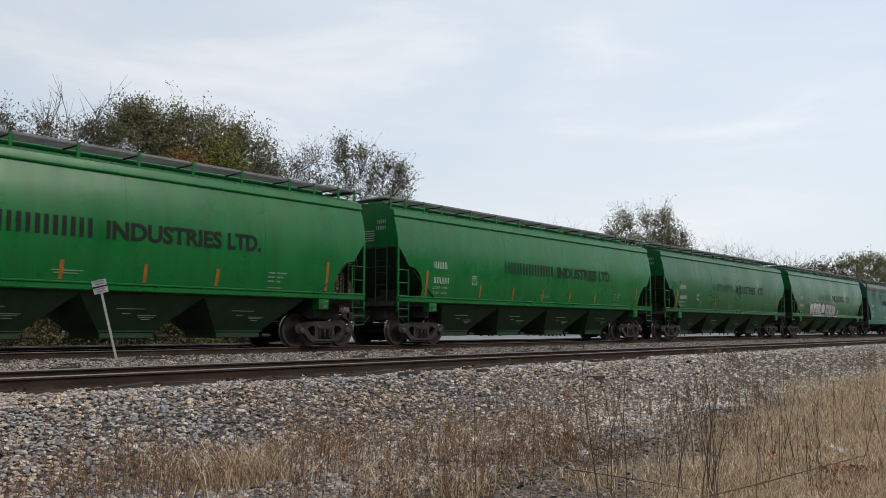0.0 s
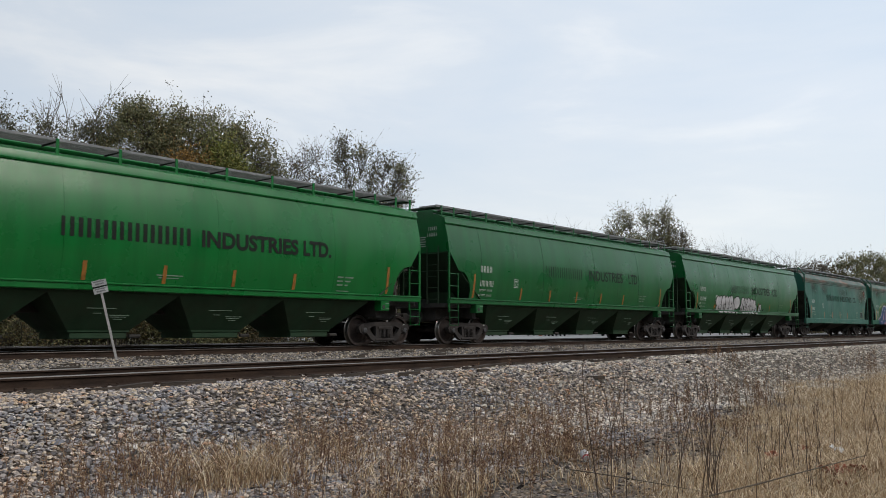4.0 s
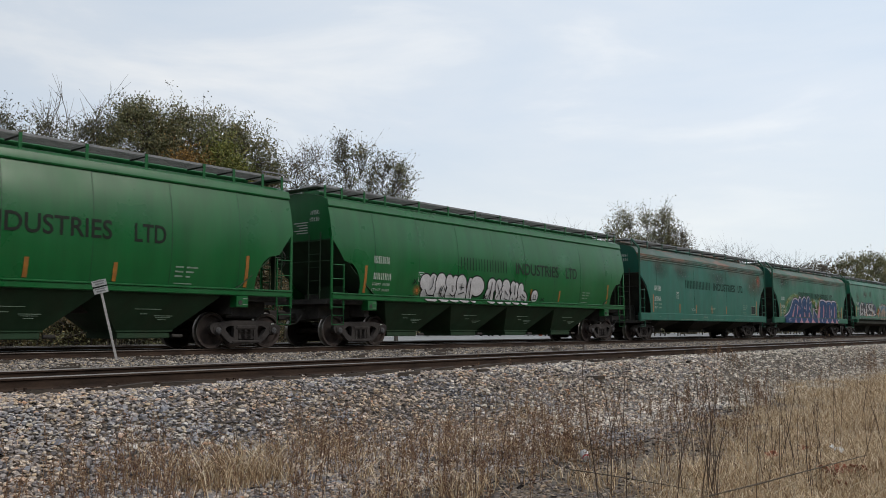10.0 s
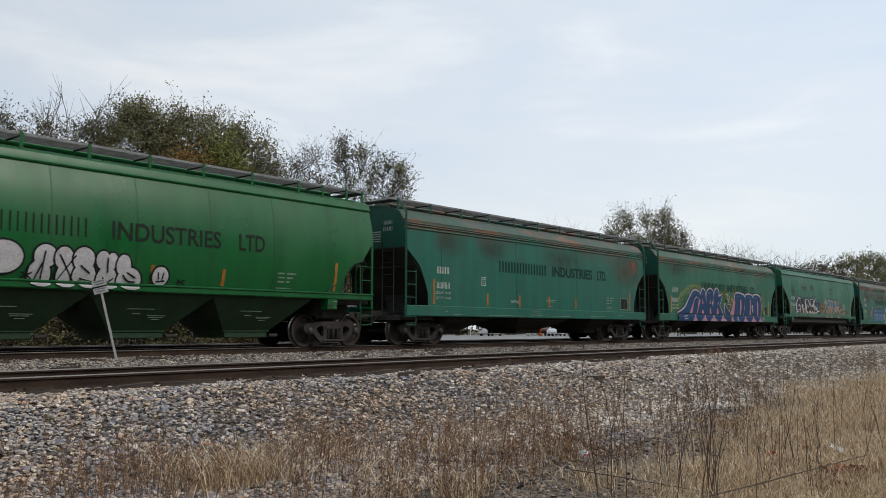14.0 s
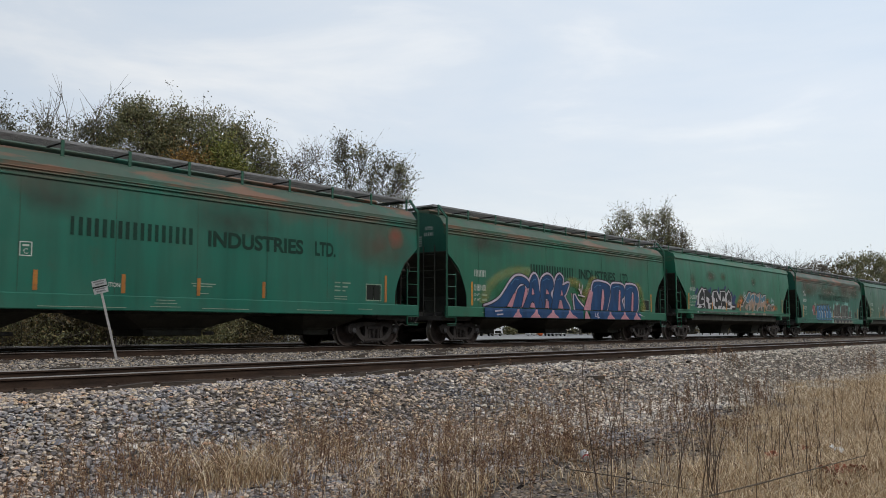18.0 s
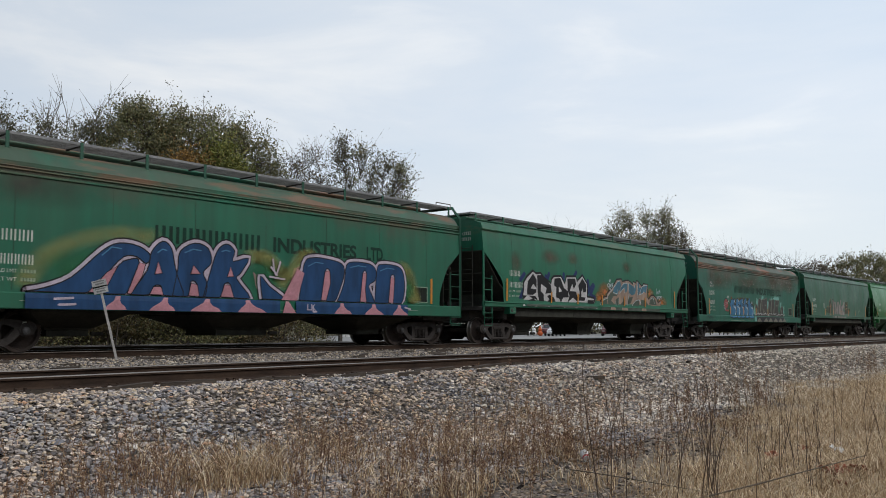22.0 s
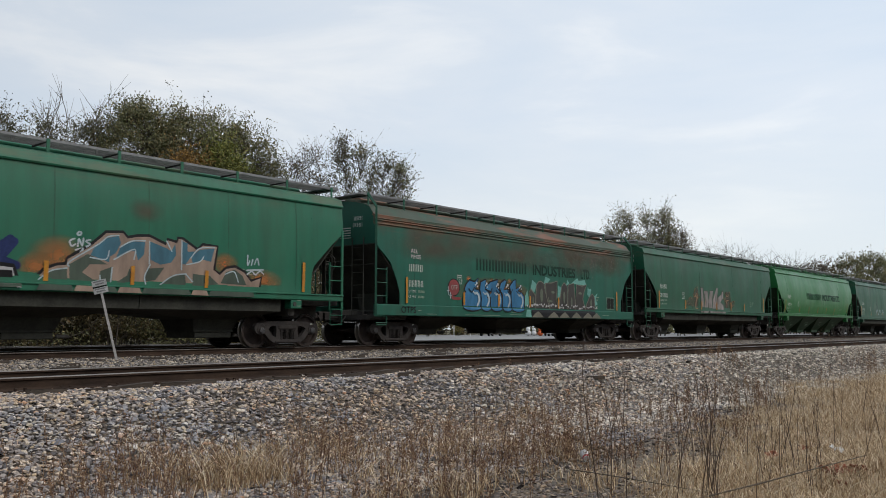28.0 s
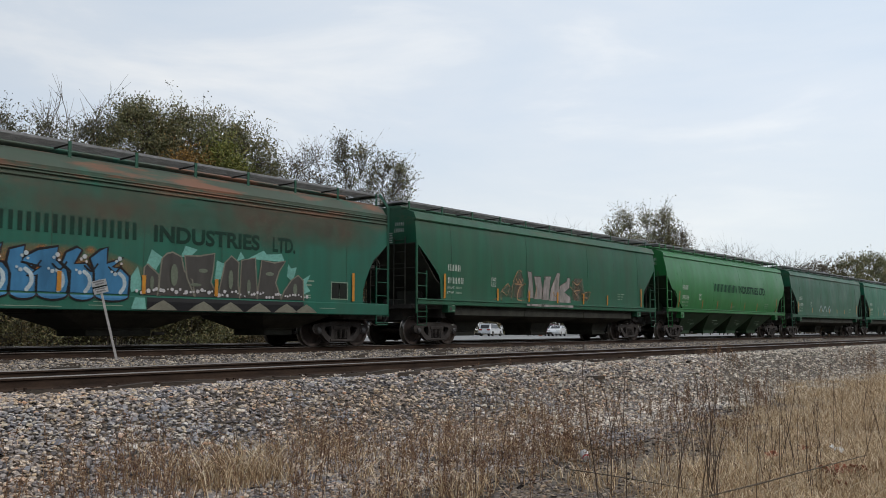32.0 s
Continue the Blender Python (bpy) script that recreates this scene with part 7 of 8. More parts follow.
def make_car(kind, at, rz, colour, label):
    paint = simple(label.split()[0] + "_car_paint_" + kind, colour, tuple(c * 0.9 for c in colour), 0.28, 0.1, 2, 0.02)
    c = tagged(new("parked_car"), label, "car", "cars parked by the road")
    c.matrix_basis = pose(*at, 0, 0, rz)
    pr = CAR_PROFILES[kind]
    g = Geo()
    belt = 1.0
    vs, fs, n = [], [], len(pr)
    for y, inset in ((-0.9, 0), (-0.86, 1), (0.86, 1), (0.9, 0)):
        for x, z in pr:
            yy = y if z <= belt + 0.06 else math.copysign(0.74 if inset else 0.76, y)
            vs.append((x * (0.985 if not inset else 1.0), yy, z - (0.0 if inset else 0.02)))
    for r in range(3):
        fs += [(r * n + i, r * n + (i + 1) % n, (r + 1) * n + (i + 1) % n, (r + 1) * n + i) for i in range(n)]
    fs += [tuple(range(n))[::-1], tuple(range(3 * n, 4 * n))]
    g.add(vs, fs).ob("body", paint, c, smooth=True)
    rear = [(-2.17, 1.06), (-1.97, 1.56)] if kind == "suv" else [(-1.48, 1.10), (-0.90, 1.40)]
    front = [(0.32, 1.62), (0.98, 1.14)] if kind == "suv" else [(0.42, 1.38), (1.0, 1.07)]
    for nm, ((x0, z0), (x1, z1)), off in (("rear_window", rear, -0.03), ("windscreen", front, 0.03)):
        Geo().add([(x0 + off, -0.62, z0), (x0 + off, 0.62, z0), (x1 + off, 0.60, z1), (x1 + off, -0.60, z1), (x0, -0.62, z0), (x0, 0.62, z0), (x1, 0.60, z1), (x1, -0.60, z1)],
                  [(0, 1, 2, 3), (7, 6, 5, 4), (0, 4, 5, 1), (1, 5, 6, 2), (2, 6, 7, 3), (3, 7, 4, 0)]).ob(nm, M_GLASS, c)
    top = 1.60 if kind == "suv" else 1.38
    x0, x1 = (-1.85, 0.45) if kind == "suv" else (-1.0, 0.6)
    for s in (-1, 1):
        Geo().add([(x0 - 0.15, s * 0.90, 1.1), (x1 + 0.35, s * 0.90, 1.1), (x1 - 0.2, s * 0.772, top), (x0 + 0.1, s * 0.772, top)], [(0, 1, 2, 3)]).ob("side_window", M_GLASS, c, fix=False)
        for x in (-1.4, 1.4):
            w = Geo().lathe([(0.19, -0.1), (0.33, -0.1), (0.34, -0.06), (0.34, 0.06), (0.33, 0.1), (0.19, 0.1)], 20).ob("wheel", M_TYRE, c, m=pose(x, s * 0.82, 0.34))
            Geo().lathe([(0.001, -0.08), (0.19, -0.09), (0.2, 0.09), (0.001, 0.08)], 14).ob("rim", M_TREAD, w)
        Geo().box(-2.36, -2.22, s * 0.6 - 0.18, s * 0.6 + 0.18, 0.78, 0.98).ob("tail_light", M_REDLENS, c)
        Geo().box(2.1, 2.3, s * 0.6 - 0.2, s * 0.6 + 0.2, 0.62, 0.76).ob("headlight", M_TREAD, c)
    Geo().cbox(-2.42, -2.2, -0.85, 0.85, 0.38, 0.58, 0.03, "y").ob("bumper", paint, c)


M_REDLENS = simple("red_lens", (0.35, 0.02, 0.02), (0.25, 0.015, 0.015), 0.2, 0, 5, 0)
make_road()
make_house((79.6, 77.4, GZ + 0.05), -44)
CZ = GZ + 0.052
make_car("suv", (97.7, 71.0, CZ), 14, (0.62, 0.64, 0.66), "silver-white estate car parked on the lot")
make_car("sedan", (103.4, 63.9, CZ), 200, (0.72, 0.73, 0.74), "white saloon car parked by the road")
make_car("suv", (107.9, 68.0, CZ), 200, (0.10, 0.02, 0.02), "dark red car parked behind a white one")
make_car("suv", (111.4, 60.2, CZ), 205, (0.09, 0.018, 0.02), "maroon estate car on the lot")
make_car("sedan", (113.4, 56.4, CZ), 210, (0.75, 0.75, 0.74), "plain white saloon car at the lot's edge")
make_tree("round_bush", (94.8, 74.4, GZ + 0.05), 1.25, 0.8, 95, LEAF_YELLOW, 26, 90, "rounded yellow-green garden bush", low=0.15, shape="mound", clump=0.2, group="garden bushes", stems=3)
make_tree("round_bush", (86.6, 73.0, GZ + 0.05), 1.8, 1.0, 96, LEAF_DARK, 30, 90, "rounded dark green bush by the house", low=0.15, shape="mound", clump=0.26, group="garden bushes", stems=3)


def make_yard_figure(name, at, parts, mat, label):
    """Plain inflatable shape: stacked soft balls."""
    g = Geo()
    for x, z, r in parts:
        g.lathe([(0.001, -r)] + [(r * math.cos(a), r * math.sin(a)) for a in np.linspace(-1.3, 1.3, 9)] + [(0.001, r)], 14, "z", (x, 0, z))
    o = g.ob(name, mat, smooth=True)
    o.matrix_basis = pose(*at)
    tagged(o, label, "yard ornament", "yard ornaments")


M_ORN_W = simple("white_ornament", (0.75, 0.75, 0.75), (0.65, 0.65, 0.65), 0.5, 0, 3, 0.05)
M_ORN_O = simple("orange_ornament", (0.62, 0.12, 0.02), (0.5, 0.09, 0.02), 0.5, 0, 3, 0.05)
make_yard_figure("white_ornament", (104.3, 69.2, CZ), [(0, 0.42, 0.42), (0, 0.95, 0.30), (-0.28, 1.15, 0.12), (0.28, 1.15, 0.12)], M_ORN_W, "white inflatable yard ornament on the verge")
make_yard_figure("white_ornament", (104.9, 68.6, CZ), [(0, 0.38, 0.38), (0, 0.85, 0.26)], M_ORN_W, "small white inflatable yard ornament")
make_yard_figure("orange_ornament", (105.4, 67.9, CZ), [(0, 0.36, 0.38), (0, 0.90, 0.28), (0, 1.22, 0.15)], M_ORN_O, "stacked orange yard ornament on the verge")
make_tree("garden_tree", (67.2, 67.0, GZ + 0.05), 5.2, 0.9, 97, LEAF_OLIVE, 30, 60, "slim young olive tree before the house", low=0.2, shape="spire", clump=0.3, group="garden trees", stems=2)
pole = tagged(new("utility_pole"), "dark timber utility pole before the house", "pole")
pole.matrix_basis = pose(69.4, 64.9, GZ + 0.05)
Geo().tube([(0, 0, -0.3), (0, 0, 7.5)], 0.15, 10, 0.11).ob("shaft", M_BARK, pole)
Geo().cbox(-0.9, 0.9, -0.05, 0.05, 6.9, 7.02, 0.01).ob("cross_arm", M_BARK, pole)
for x, y, h in ((92.8, 73.6, 1.5), (94.2, 71.9, 1.3)):
    p = Geo().tube([(0, 0, 0), (0, 0, h)], 0.05, 8).ob("marker_post", M_ORN_W)
    p.matrix_basis = pose(x, y, CZ)
    tagged(p, "slim pale post beside the lot", "post", "posts by the lot")


# ---- leaning milepost sign between the tracks ----
M_SIGN = simple("weathered_white_sign", (0.55, 0.55, 0.54), (0.38, 0.38, 0.38), 0.6, 0, 6, 0.1)
M_POST = simple("pale_post", (0.58, 0.56, 0.54), (0.40, 0.37, 0.35), 0.7, 0, 5, 0.2, stretch=(1, 1, 4))


def make_sign():
    s = tagged(new("trackside_sign"), "small leaning white sign with black rule on a pale post", "sign")
    s.matrix_basis = pose(9.46, 16.1, -0.15, 0, -14.0, -40)
    Geo().prism([(-0.023, -0.02), (0.023, -0.02), (0.023, -0.012), (0.008, -0.006), (0.008, 0.02), (-0.008, 0.02), (-0.008, -0.006), (-0.023, -0.012)], -0.1, 1.68, "z").ob("post", M_POST, s)
    for z0, z1, nm in ((1.40, 1.52, "lower_panel"), (1.55, 1.67, "upper_panel")):
        p = Geo().cbox(-0.14, 0.14, -0.032, -0.022, z0, z1, 0.004).ob(nm, M_SIGN, s)
        for a, b, c in ((-0.11, 0.10, z0 + 0.08), (-0.085, 0.09, z0 + 0.03)):
            Geo().box(a, b, -0.0345, -0.033, c, c + 0.03).ob("marking", M_WORN, p)
    Geo().box(-0.14, 0.14, -0.031, -0.022, 1.521, 1.549).ob("black_rule", M_BLACK, s)


M_WORN = simple("worn_print", (0.16, 0.16, 0.16), (0.30, 0.30, 0.30), 0.7, 0, 30, 0.05)
make_sign()


# ---- ballast stones ----
STONE_STOPS = [(p, tuple(min(0.8, 1.08 * v) for v in c)) for p, c in ((0.0, (0.06, 0.058, 0.064)), (0.16, (0.15, 0.15, 0.165)), (0.36, (0.26, 0.26, 0.285)), (0.55, (0.36, 0.355, 0.37)), (0.68, (0.47, 0.40, 0.30)), (0.78, (0.27, 0.265, 0.29)), (0.86, (0.54, 0.50, 0.44)), (0.94, (0.66, 0.63, 0.60)), (1.0, (0.44, 0.27, 0.18)))]
M_STONE_PALE = island("pale_crushed_stone", [(0.0, (0.20, 0.18, 0.165)), (0.3, (0.46, 0.41, 0.35)), (0.75, (0.70, 0.61, 0.50)), (1.0, (0.80, 0.73, 0.64))], 0.9, 0.5, 45)
M_STONE = island("crushed_stone", STONE_STOPS, 0.9, 0.5, 45, tint=(1.21, 1.01, 0.81), soil=(5.7, 7.0))
M_STONE_GREY = island("grey_crushed_stone", [(p, (c[0] * 0.86, c[1] * 0.77, c[2] * 0.66)) for p, c in STONE_STOPS[:-1]] + [(1.0, (0.42, 0.37, 0.30))], 0.9, 0.5, 45)
M_STONE_FINE = island("dirty_fine_gravel", [(p, (c[0] * 0.66, c[1] * 0.56, c[2] * 0.47)) for p, c in STONE_STOPS], 0.95, 0.5, 45)
M_STONE_ONE = island("crushed_stone_single", STONE_STOPS, 0.9, 0.5, 45, obj_random=True)


def stone_templates(n, seed, plain=False):
    """Flat angular chips: hulls of a few random points."""
    rng = np.random.default_rng(seed)
    out = []
    for _ in range(n):
        bm = bmesh.new()
        d = rng.normal(size=(8 if plain else 10, 3))
        d /= np.linalg.norm(d, axis=1)[:, None]
        d *= np.array([rng.uniform(1.0, 1.45), rng.uniform(0.75, 1.1), rng.uniform(0.45, 0.8)])
        for p in d:
            bm.verts.new(p)
        bmesh.ops.convex_hull(bm, input=bm.verts)
        loose = [v for v in bm.verts if not v.link_faces]
        bmesh.ops.delete(bm, geom=loose, context="VERTS")
        bmesh.ops.triangulate(bm, faces=bm.faces)
        bmesh.ops.recalc_face_normals(bm, faces=bm.faces)
        bm.verts.index_update()
        out.append((np.array([tuple(v.co) for v in bm.verts]), np.array([[v.index for v in f.verts] for f in bm.faces])))
        bm.free()
    return out


def scatter_stones(name, label, boxes, seed, mat, parent=None):
    """Loose angular stones strewn over strips (x0, x1, y0, y1, count, radius); wedge: strips widen along the view."""
    rng = np.random.default_rng(seed)
    temps = stone_templates(16, seed, name != "ballast_shoulder")
    V, F, o = [], [], 0
    for y0, y1, count, rad, kx0, kx1, sink, keep in boxes:
        ys = rng.uniform(y0, y1, count)
        pw = 1.6 if kx0 < 1 else 1.1
        xs = ys * (kx0 + (0 if kx0 < 1 else rng.normal(size=count) * 0.35)) - 0.4 + rng.uniform(0, 1, count) ** pw * (ys * (kx1 - kx0))
        P = []
        for x, y in zip(xs, ys):
            if keep and noise.noise((x * 0.45, y * 0.45, 5.5)) + 0.35 * noise.noise((x * 1.7, y * 1.7, 1.5)) < (min(2.2 + 0.17 * x, 5.7) + 0.3 - y) * keep - 0.35:
                continue
            P.append((x, y, ground_z(x, y)))
        P = np.array(P)
        n = len(P)
        r = rad * rng.uniform(0.5, 1.4, n)
        pick = rng.integers(0, 16, n)
        a, b = rng.uniform(0, 6.283, n), rng.uniform(-0.5, 0.5, n)
        ca, sa, cb, sb, zero = np.cos(a), np.sin(a), np.cos(b), np.sin(b), np.zeros(n)
        R = np.stack([np.stack([ca, -sa * cb, sa * sb], -1), np.stack([sa, ca * cb, -ca * sb], -1), np.stack([zero, sb, cb], -1)], 1)
        P[:, 2] += r * (sink + rng.uniform(-0.15, 0.3, n))
        for q, (t, tris) in enumerate(temps):
            m = pick == q
            v = np.einsum("nij,kj->nki", R[m], t) * r[m][:, None, None] + P[m][:, None, :]
            c = len(v)
            V.append(v.reshape(-1, 3))
            F.append((tris[None] + (o + len(t) * np.arange(c))[:, None, None]).reshape(-1, 3))
            o += c * len(t)
    me = raw_mesh(name, np.concatenate(V), np.concatenate(F), mat)
    ob = place(name, me, parent)
    tagged(ob, label, "ballast", kind="stuff")
    return ob


scatter_stones("ballast_shoulder", "grey and tan crushed-stone ballast on the shoulder",
               [(4.6, 9.0, 56000, 0.0245, 0.42, 2.6, 0.3, 0.8)], 3, M_STONE)
scatter_stones("gravel_in_ditch", "fine dark gravel among the weeds", [(2.4, 5.6, 15000, 0.020, 0.5, 3.2, 0.15, 0.7)], 14, M_STONE_FINE)
scatter_stones("ballast_far_shoulder", "pale tan ballast further along the shoulder", [(5.4, 9.2, 20000, 0.037, 1.75, 7.5, 0.3, 0.8)], 13, M_STONE_PALE)
scatter_stones("ballast_between_tracks", "grey ballast between and around the rails",
               [(9.1, 10.4, 2600, 0.030, 0.42, 5.0, 0.1, 0), (10.6, 18.5, 24000, 0.030, 0.42, 3.6, 0.25, 0), (20.1, 23.4, 2500, 0.04, 0.42, 3.0, 0.2, 0)], 4, M_STONE_GREY)


def loose_stones():
    """The stones nearest the camera, one by one."""
    rng = np.random.default_rng(8)
    temps = stone_templates(6, 77)
    kinds = [raw_mesh("stone", t, tris, M_STONE_ONE) for t, tris in temps]
    bed = tagged(new("ballast_edge"), "scattered single stones at the foot of the ballast", "ballast", kind="structure")
    for i in range(280):
        y = rng.uniform(4.9, 7.4)
        x = y * 0.45 + rng.uniform(0, 1) * y * 0.75
        r = rng.uniform(0.024, 0.046)
        o = place("stone", kinds[i % 6], bed, m=pose(x, y, ground_z(x, y) + r * 0.45, rng.uniform(-20, 20), rng.uniform(-20, 20), rng.uniform(0, 360)) @ Matrix.Diagonal((r, r, r, 1)))


loose_stones()

# ---- dry grass and dead weeds ----
M_STRAW = island("straw_grass", [(0.0, (0.20, 0.12, 0.065)), (0.35, (0.44, 0.30, 0.165)), (0.7, (0.66, 0.50, 0.31)), (1.0, (0.88, 0.75, 0.56))], 0.8, 0.1)
M_WEED = island("dead_reddish_weed", [(0.0, (0.09, 0.046, 0.032)), (0.35, (0.17, 0.09, 0.055)), (0.7, (0.27, 0.16, 0.09)), (1.0, (0.46, 0.31, 0.17))], 0.9, 0.1)
M_STALK = simple("dark_dead_stalk", (0.13, 0.085, 0.058), (0.06, 0.042, 0.032), 0.9, 0, 12, 0.4, 0.003, (1, 1, 0.3))


def grass_field(name, label, spots, mat, seed, width=0.0042):
    """Bent blades; spots: (x, y, blades, spread, height)."""
    rng = np.random.default_rng(seed)
    V, F, o = [], [], 0
    for sx, sy, n, spread, hh in spots:
        px = sx + rng.normal(size=n) * spread
        py = sy + rng.normal(size=n) * spread
        for x, y in zip(px, py):
            z = ground_z(x, y) - 0.02
            h = hh * rng.uniform(0.45, 1.25)
            a = rng.uniform(0, 6.283)
            lean = rng.uniform(0.2, 1.5)
            dx, dy = math.cos(a) * lean, math.sin(a) * lean
            b = rng.uniform(0, 6.283)
            wx, wy = math.cos(b) * width, math.sin(b) * width
            k = rng.uniform(-0.25, 0.05)
            pts = [(0, 0, 0), (dx * 0.22, dy * 0.22, 0.55), (dx * 0.62, dy * 0.62, 0.88), (dx * 1.15, dy * 1.15, 0.92 + k)]
            for i, (u, v, w) in enumerate(pts):
                f = 1.0 - 0.28 * i
                V.append((x + u * h - wx * f, y + v * h - wy * f, z + w * h))
                V.append((x + u * h + wx * f, y + v * h + wy * f, z + w * h))
            F += [(o + 2 * i, o + 2 * i + 1, o + 2 * i + 3, o + 2 * i + 2) for i in range(3)]
            o += 8
    ob = place(name, raw_mesh(name, np.array(V), np.array(F), mat))
    return tagged(ob, label, "dry grass", kind="stuff")


def weed_field(name, label, spots, mat, seed):
    """Thin branching dead weeds; spots: (x, y, plants, spread, height)."""
    rng = np.random.default_rng(seed)
    V, F, o = [], [], 0

    def rod(p, q, r):
        nonlocal o
        d = q - p
        u = np.cross(d, (0.3, 0.2, 0.9))
        u /= np.linalg.norm(u) + 1e-9
        w = np.cross(d, u)
        w /= np.linalg.norm(w) + 1e-9
        for c, rr in ((p, r), (q, r * 0.6)):
            for a in (0, 2.094, 4.189):
                V.append(c + u * (rr * math.cos(a)) + w * (rr * math.sin(a)))
        for i in range(3):
            j = (i + 1) % 3
            F.append((o + i, o + j, o + 3 + j, o + 3 + i))
        o += 6

    for sx, sy, n, spread, hh in spots:
        for _ in range(n):
            x, y = sx + rng.normal() * spread, sy + rng.normal() * spread
            h = hh * rng.uniform(0.5, 1.3)
            p = np.array([x, y, ground_z(x, y) - 0.03])
            d = np.array([rng.normal() * 0.12, rng.normal() * 0.12, 1.0])
            for s in range(4):
                q = p + d * h / 4
                rod(p, q, 0.0028 * (1.2 - 0.2 * s))
                if s > 0:
                    for _b in range(int(rng.integers(2, 5))):
                        a = rng.uniform(0, 6.283)
                        t = p + (q - p) * rng.uniform(0, 1)
                        e = t + np.array([math.cos(a) * 0.5, math.sin(a) * 0.5, rng.uniform(0.5, 1.0)]) * h * rng.uniform(0.07, 0.17)
                        rod(t, e, 0.0017)
                        for _c in range(2):
                            rod(e, e + rng.normal(size=3) * 0.012 + (0, 0, 0.008), 0.0034)
                p, d = q, d + np.array([rng.normal() * 0.1, rng.normal() * 0.1, 0])
    ob = place(name, raw_mesh(name, np.array(V), np.array(F), mat))
    return tagged(ob, label, "dead weeds", kind="stuff")


def make_spots():
    rng = np.random.default_rng(12)
    grass, weeds = [], []
    # straw sward along the ditch, thicker away from the stones
    for _ in range(520):
        y = rng.uniform(0.9, 6.6)
        x = y * rng.uniform(1.55, 4.6) + rng.uniform(0, 2)
        edge = min(2.4 + x * 0.17, 5.8)
        if y > edge + rng.normal() * 0.5:
            continue
        grass.append((x, y, int(rng.uniform(70, 130)), rng.uniform(0.12, 0.32), rng.uniform(0.08, 0.19)))
    for _ in range(230):
        x = rng.uniform(20, 60)
        y = rng.uniform(4.0, 6.0)
        grass.append((x, y, 60, 0.5, rng.uniform(0.08, 0.18)))
    # clumps on the stones
    for cx, cy, n, s, h in ((4.45, 6.05, 260, 0.25, 0.34), (4.85, 5.95, 280, 0.17, 0.38), (4.6, 6.3, 140, 0.3, 0.30), (4.2, 6.75, 60, 0.25, 0.22), (6.2, 6.4, 200, 0.3, 0.22), (5.6, 5.4, 160, 0.3, 0.22), (8.3, 6.3, 120, 0.3, 0.22), (7.0, 5.6, 120, 0.35, 0.2), (10.3, 6.6, 120, 0.4, 0.2)):
        grass.append((cx, cy, n, s, h))
    for _ in range(150):
        y = rng.uniform(3.6, 6.9)
        x = y * rng.uniform(0.5, 2.9)
        weeds.append((x, y, int(rng.uniform(2, 7)), rng.uniform(0.08, 0.25), rng.uniform(0.18, 0.42)))
    for cx, cy, n, s, h in ((3.62, 6.55, 12, 0.14, 0.46), (3.9, 6.3, 15, 0.14, 0.56), (4.05, 6.15, 12, 0.14, 0.52), (4.3, 6.05, 8, 0.2, 0.5), (5.05, 5.4, 18, 0.2, 0.60), (5.5, 5.6, 12, 0.25, 0.52), (5.9, 6.4, 12, 0.2, 0.5), (6.2, 6.8, 10, 0.16, 0.42), (3.2, 6.7, 8, 0.25, 0.32), (3.5, 6.3, 8, 0.25, 0.36), (3.9, 6.6, 8, 0.25, 0.34), (4.1, 6.1, 8, 0.3, 0.38), (4.6, 5.9, 10, 0.3, 0.36), (5.6, 5.8, 18, 0.3, 0.36), (6.8, 5.2, 26, 0.35, 0.34), (7.6, 5.9, 24, 0.35, 0.36), (4.5, 6.5, 16, 0.25, 0.42), (6.4, 6.3, 22, 0.3, 0.40), (6.9, 5.9, 18, 0.3, 0.36), (8.6, 5.6, 26, 0.4, 0.34), (9.6, 6.2, 22, 0.45, 0.38), (10.8, 6.7, 22, 0.5, 0.4),
                            (12.2, 6.6, 22, 0.5, 0.45), (8.0, 4.9, 16, 0.3, 0.3), (6.4, 4.7, 18, 0.25, 0.36), (7.1, 4.6, 18, 0.25, 0.34), (5.9, 4.9, 14, 0.25, 0.4), (7.6, 5.3, 14, 0.3, 0.36), (20.6, 8.0, 60, 0.4, 0.28), (15.5, 5.6, 26, 0.6, 0.5), (28, 6.6, 80, 0.5, 0.7), (22, 6.1, 30, 0.8, 0.5)):
        weeds.append((cx, cy, n, s, h))
    for _ in range(26):
        y = rng.uniform(3.9, 5.3)
        x = y * rng.uniform(0.85, 1.75)
        weeds.append((x, y, int(rng.uniform(3, 7)), rng.uniform(0.08, 0.22), rng.uniform(0.16, 0.36)))
        if rng.uniform() < 0.6:
            grass.append((x + rng.normal() * 0.2, y + rng.normal() * 0.2, int(rng.uniform(25, 60)), rng.uniform(0.08, 0.2), rng.uniform(0.14, 0.26)))
    return grass, weeds


GRASS, WEEDS = make_spots()
grass_field("dry_grass", "straw-coloured dry grass in the ditch", GRASS, M_STRAW, 5)
weed_field("dead_weeds", "reddish-brown dead weeds among the stones", WEEDS, M_WEED, 6)


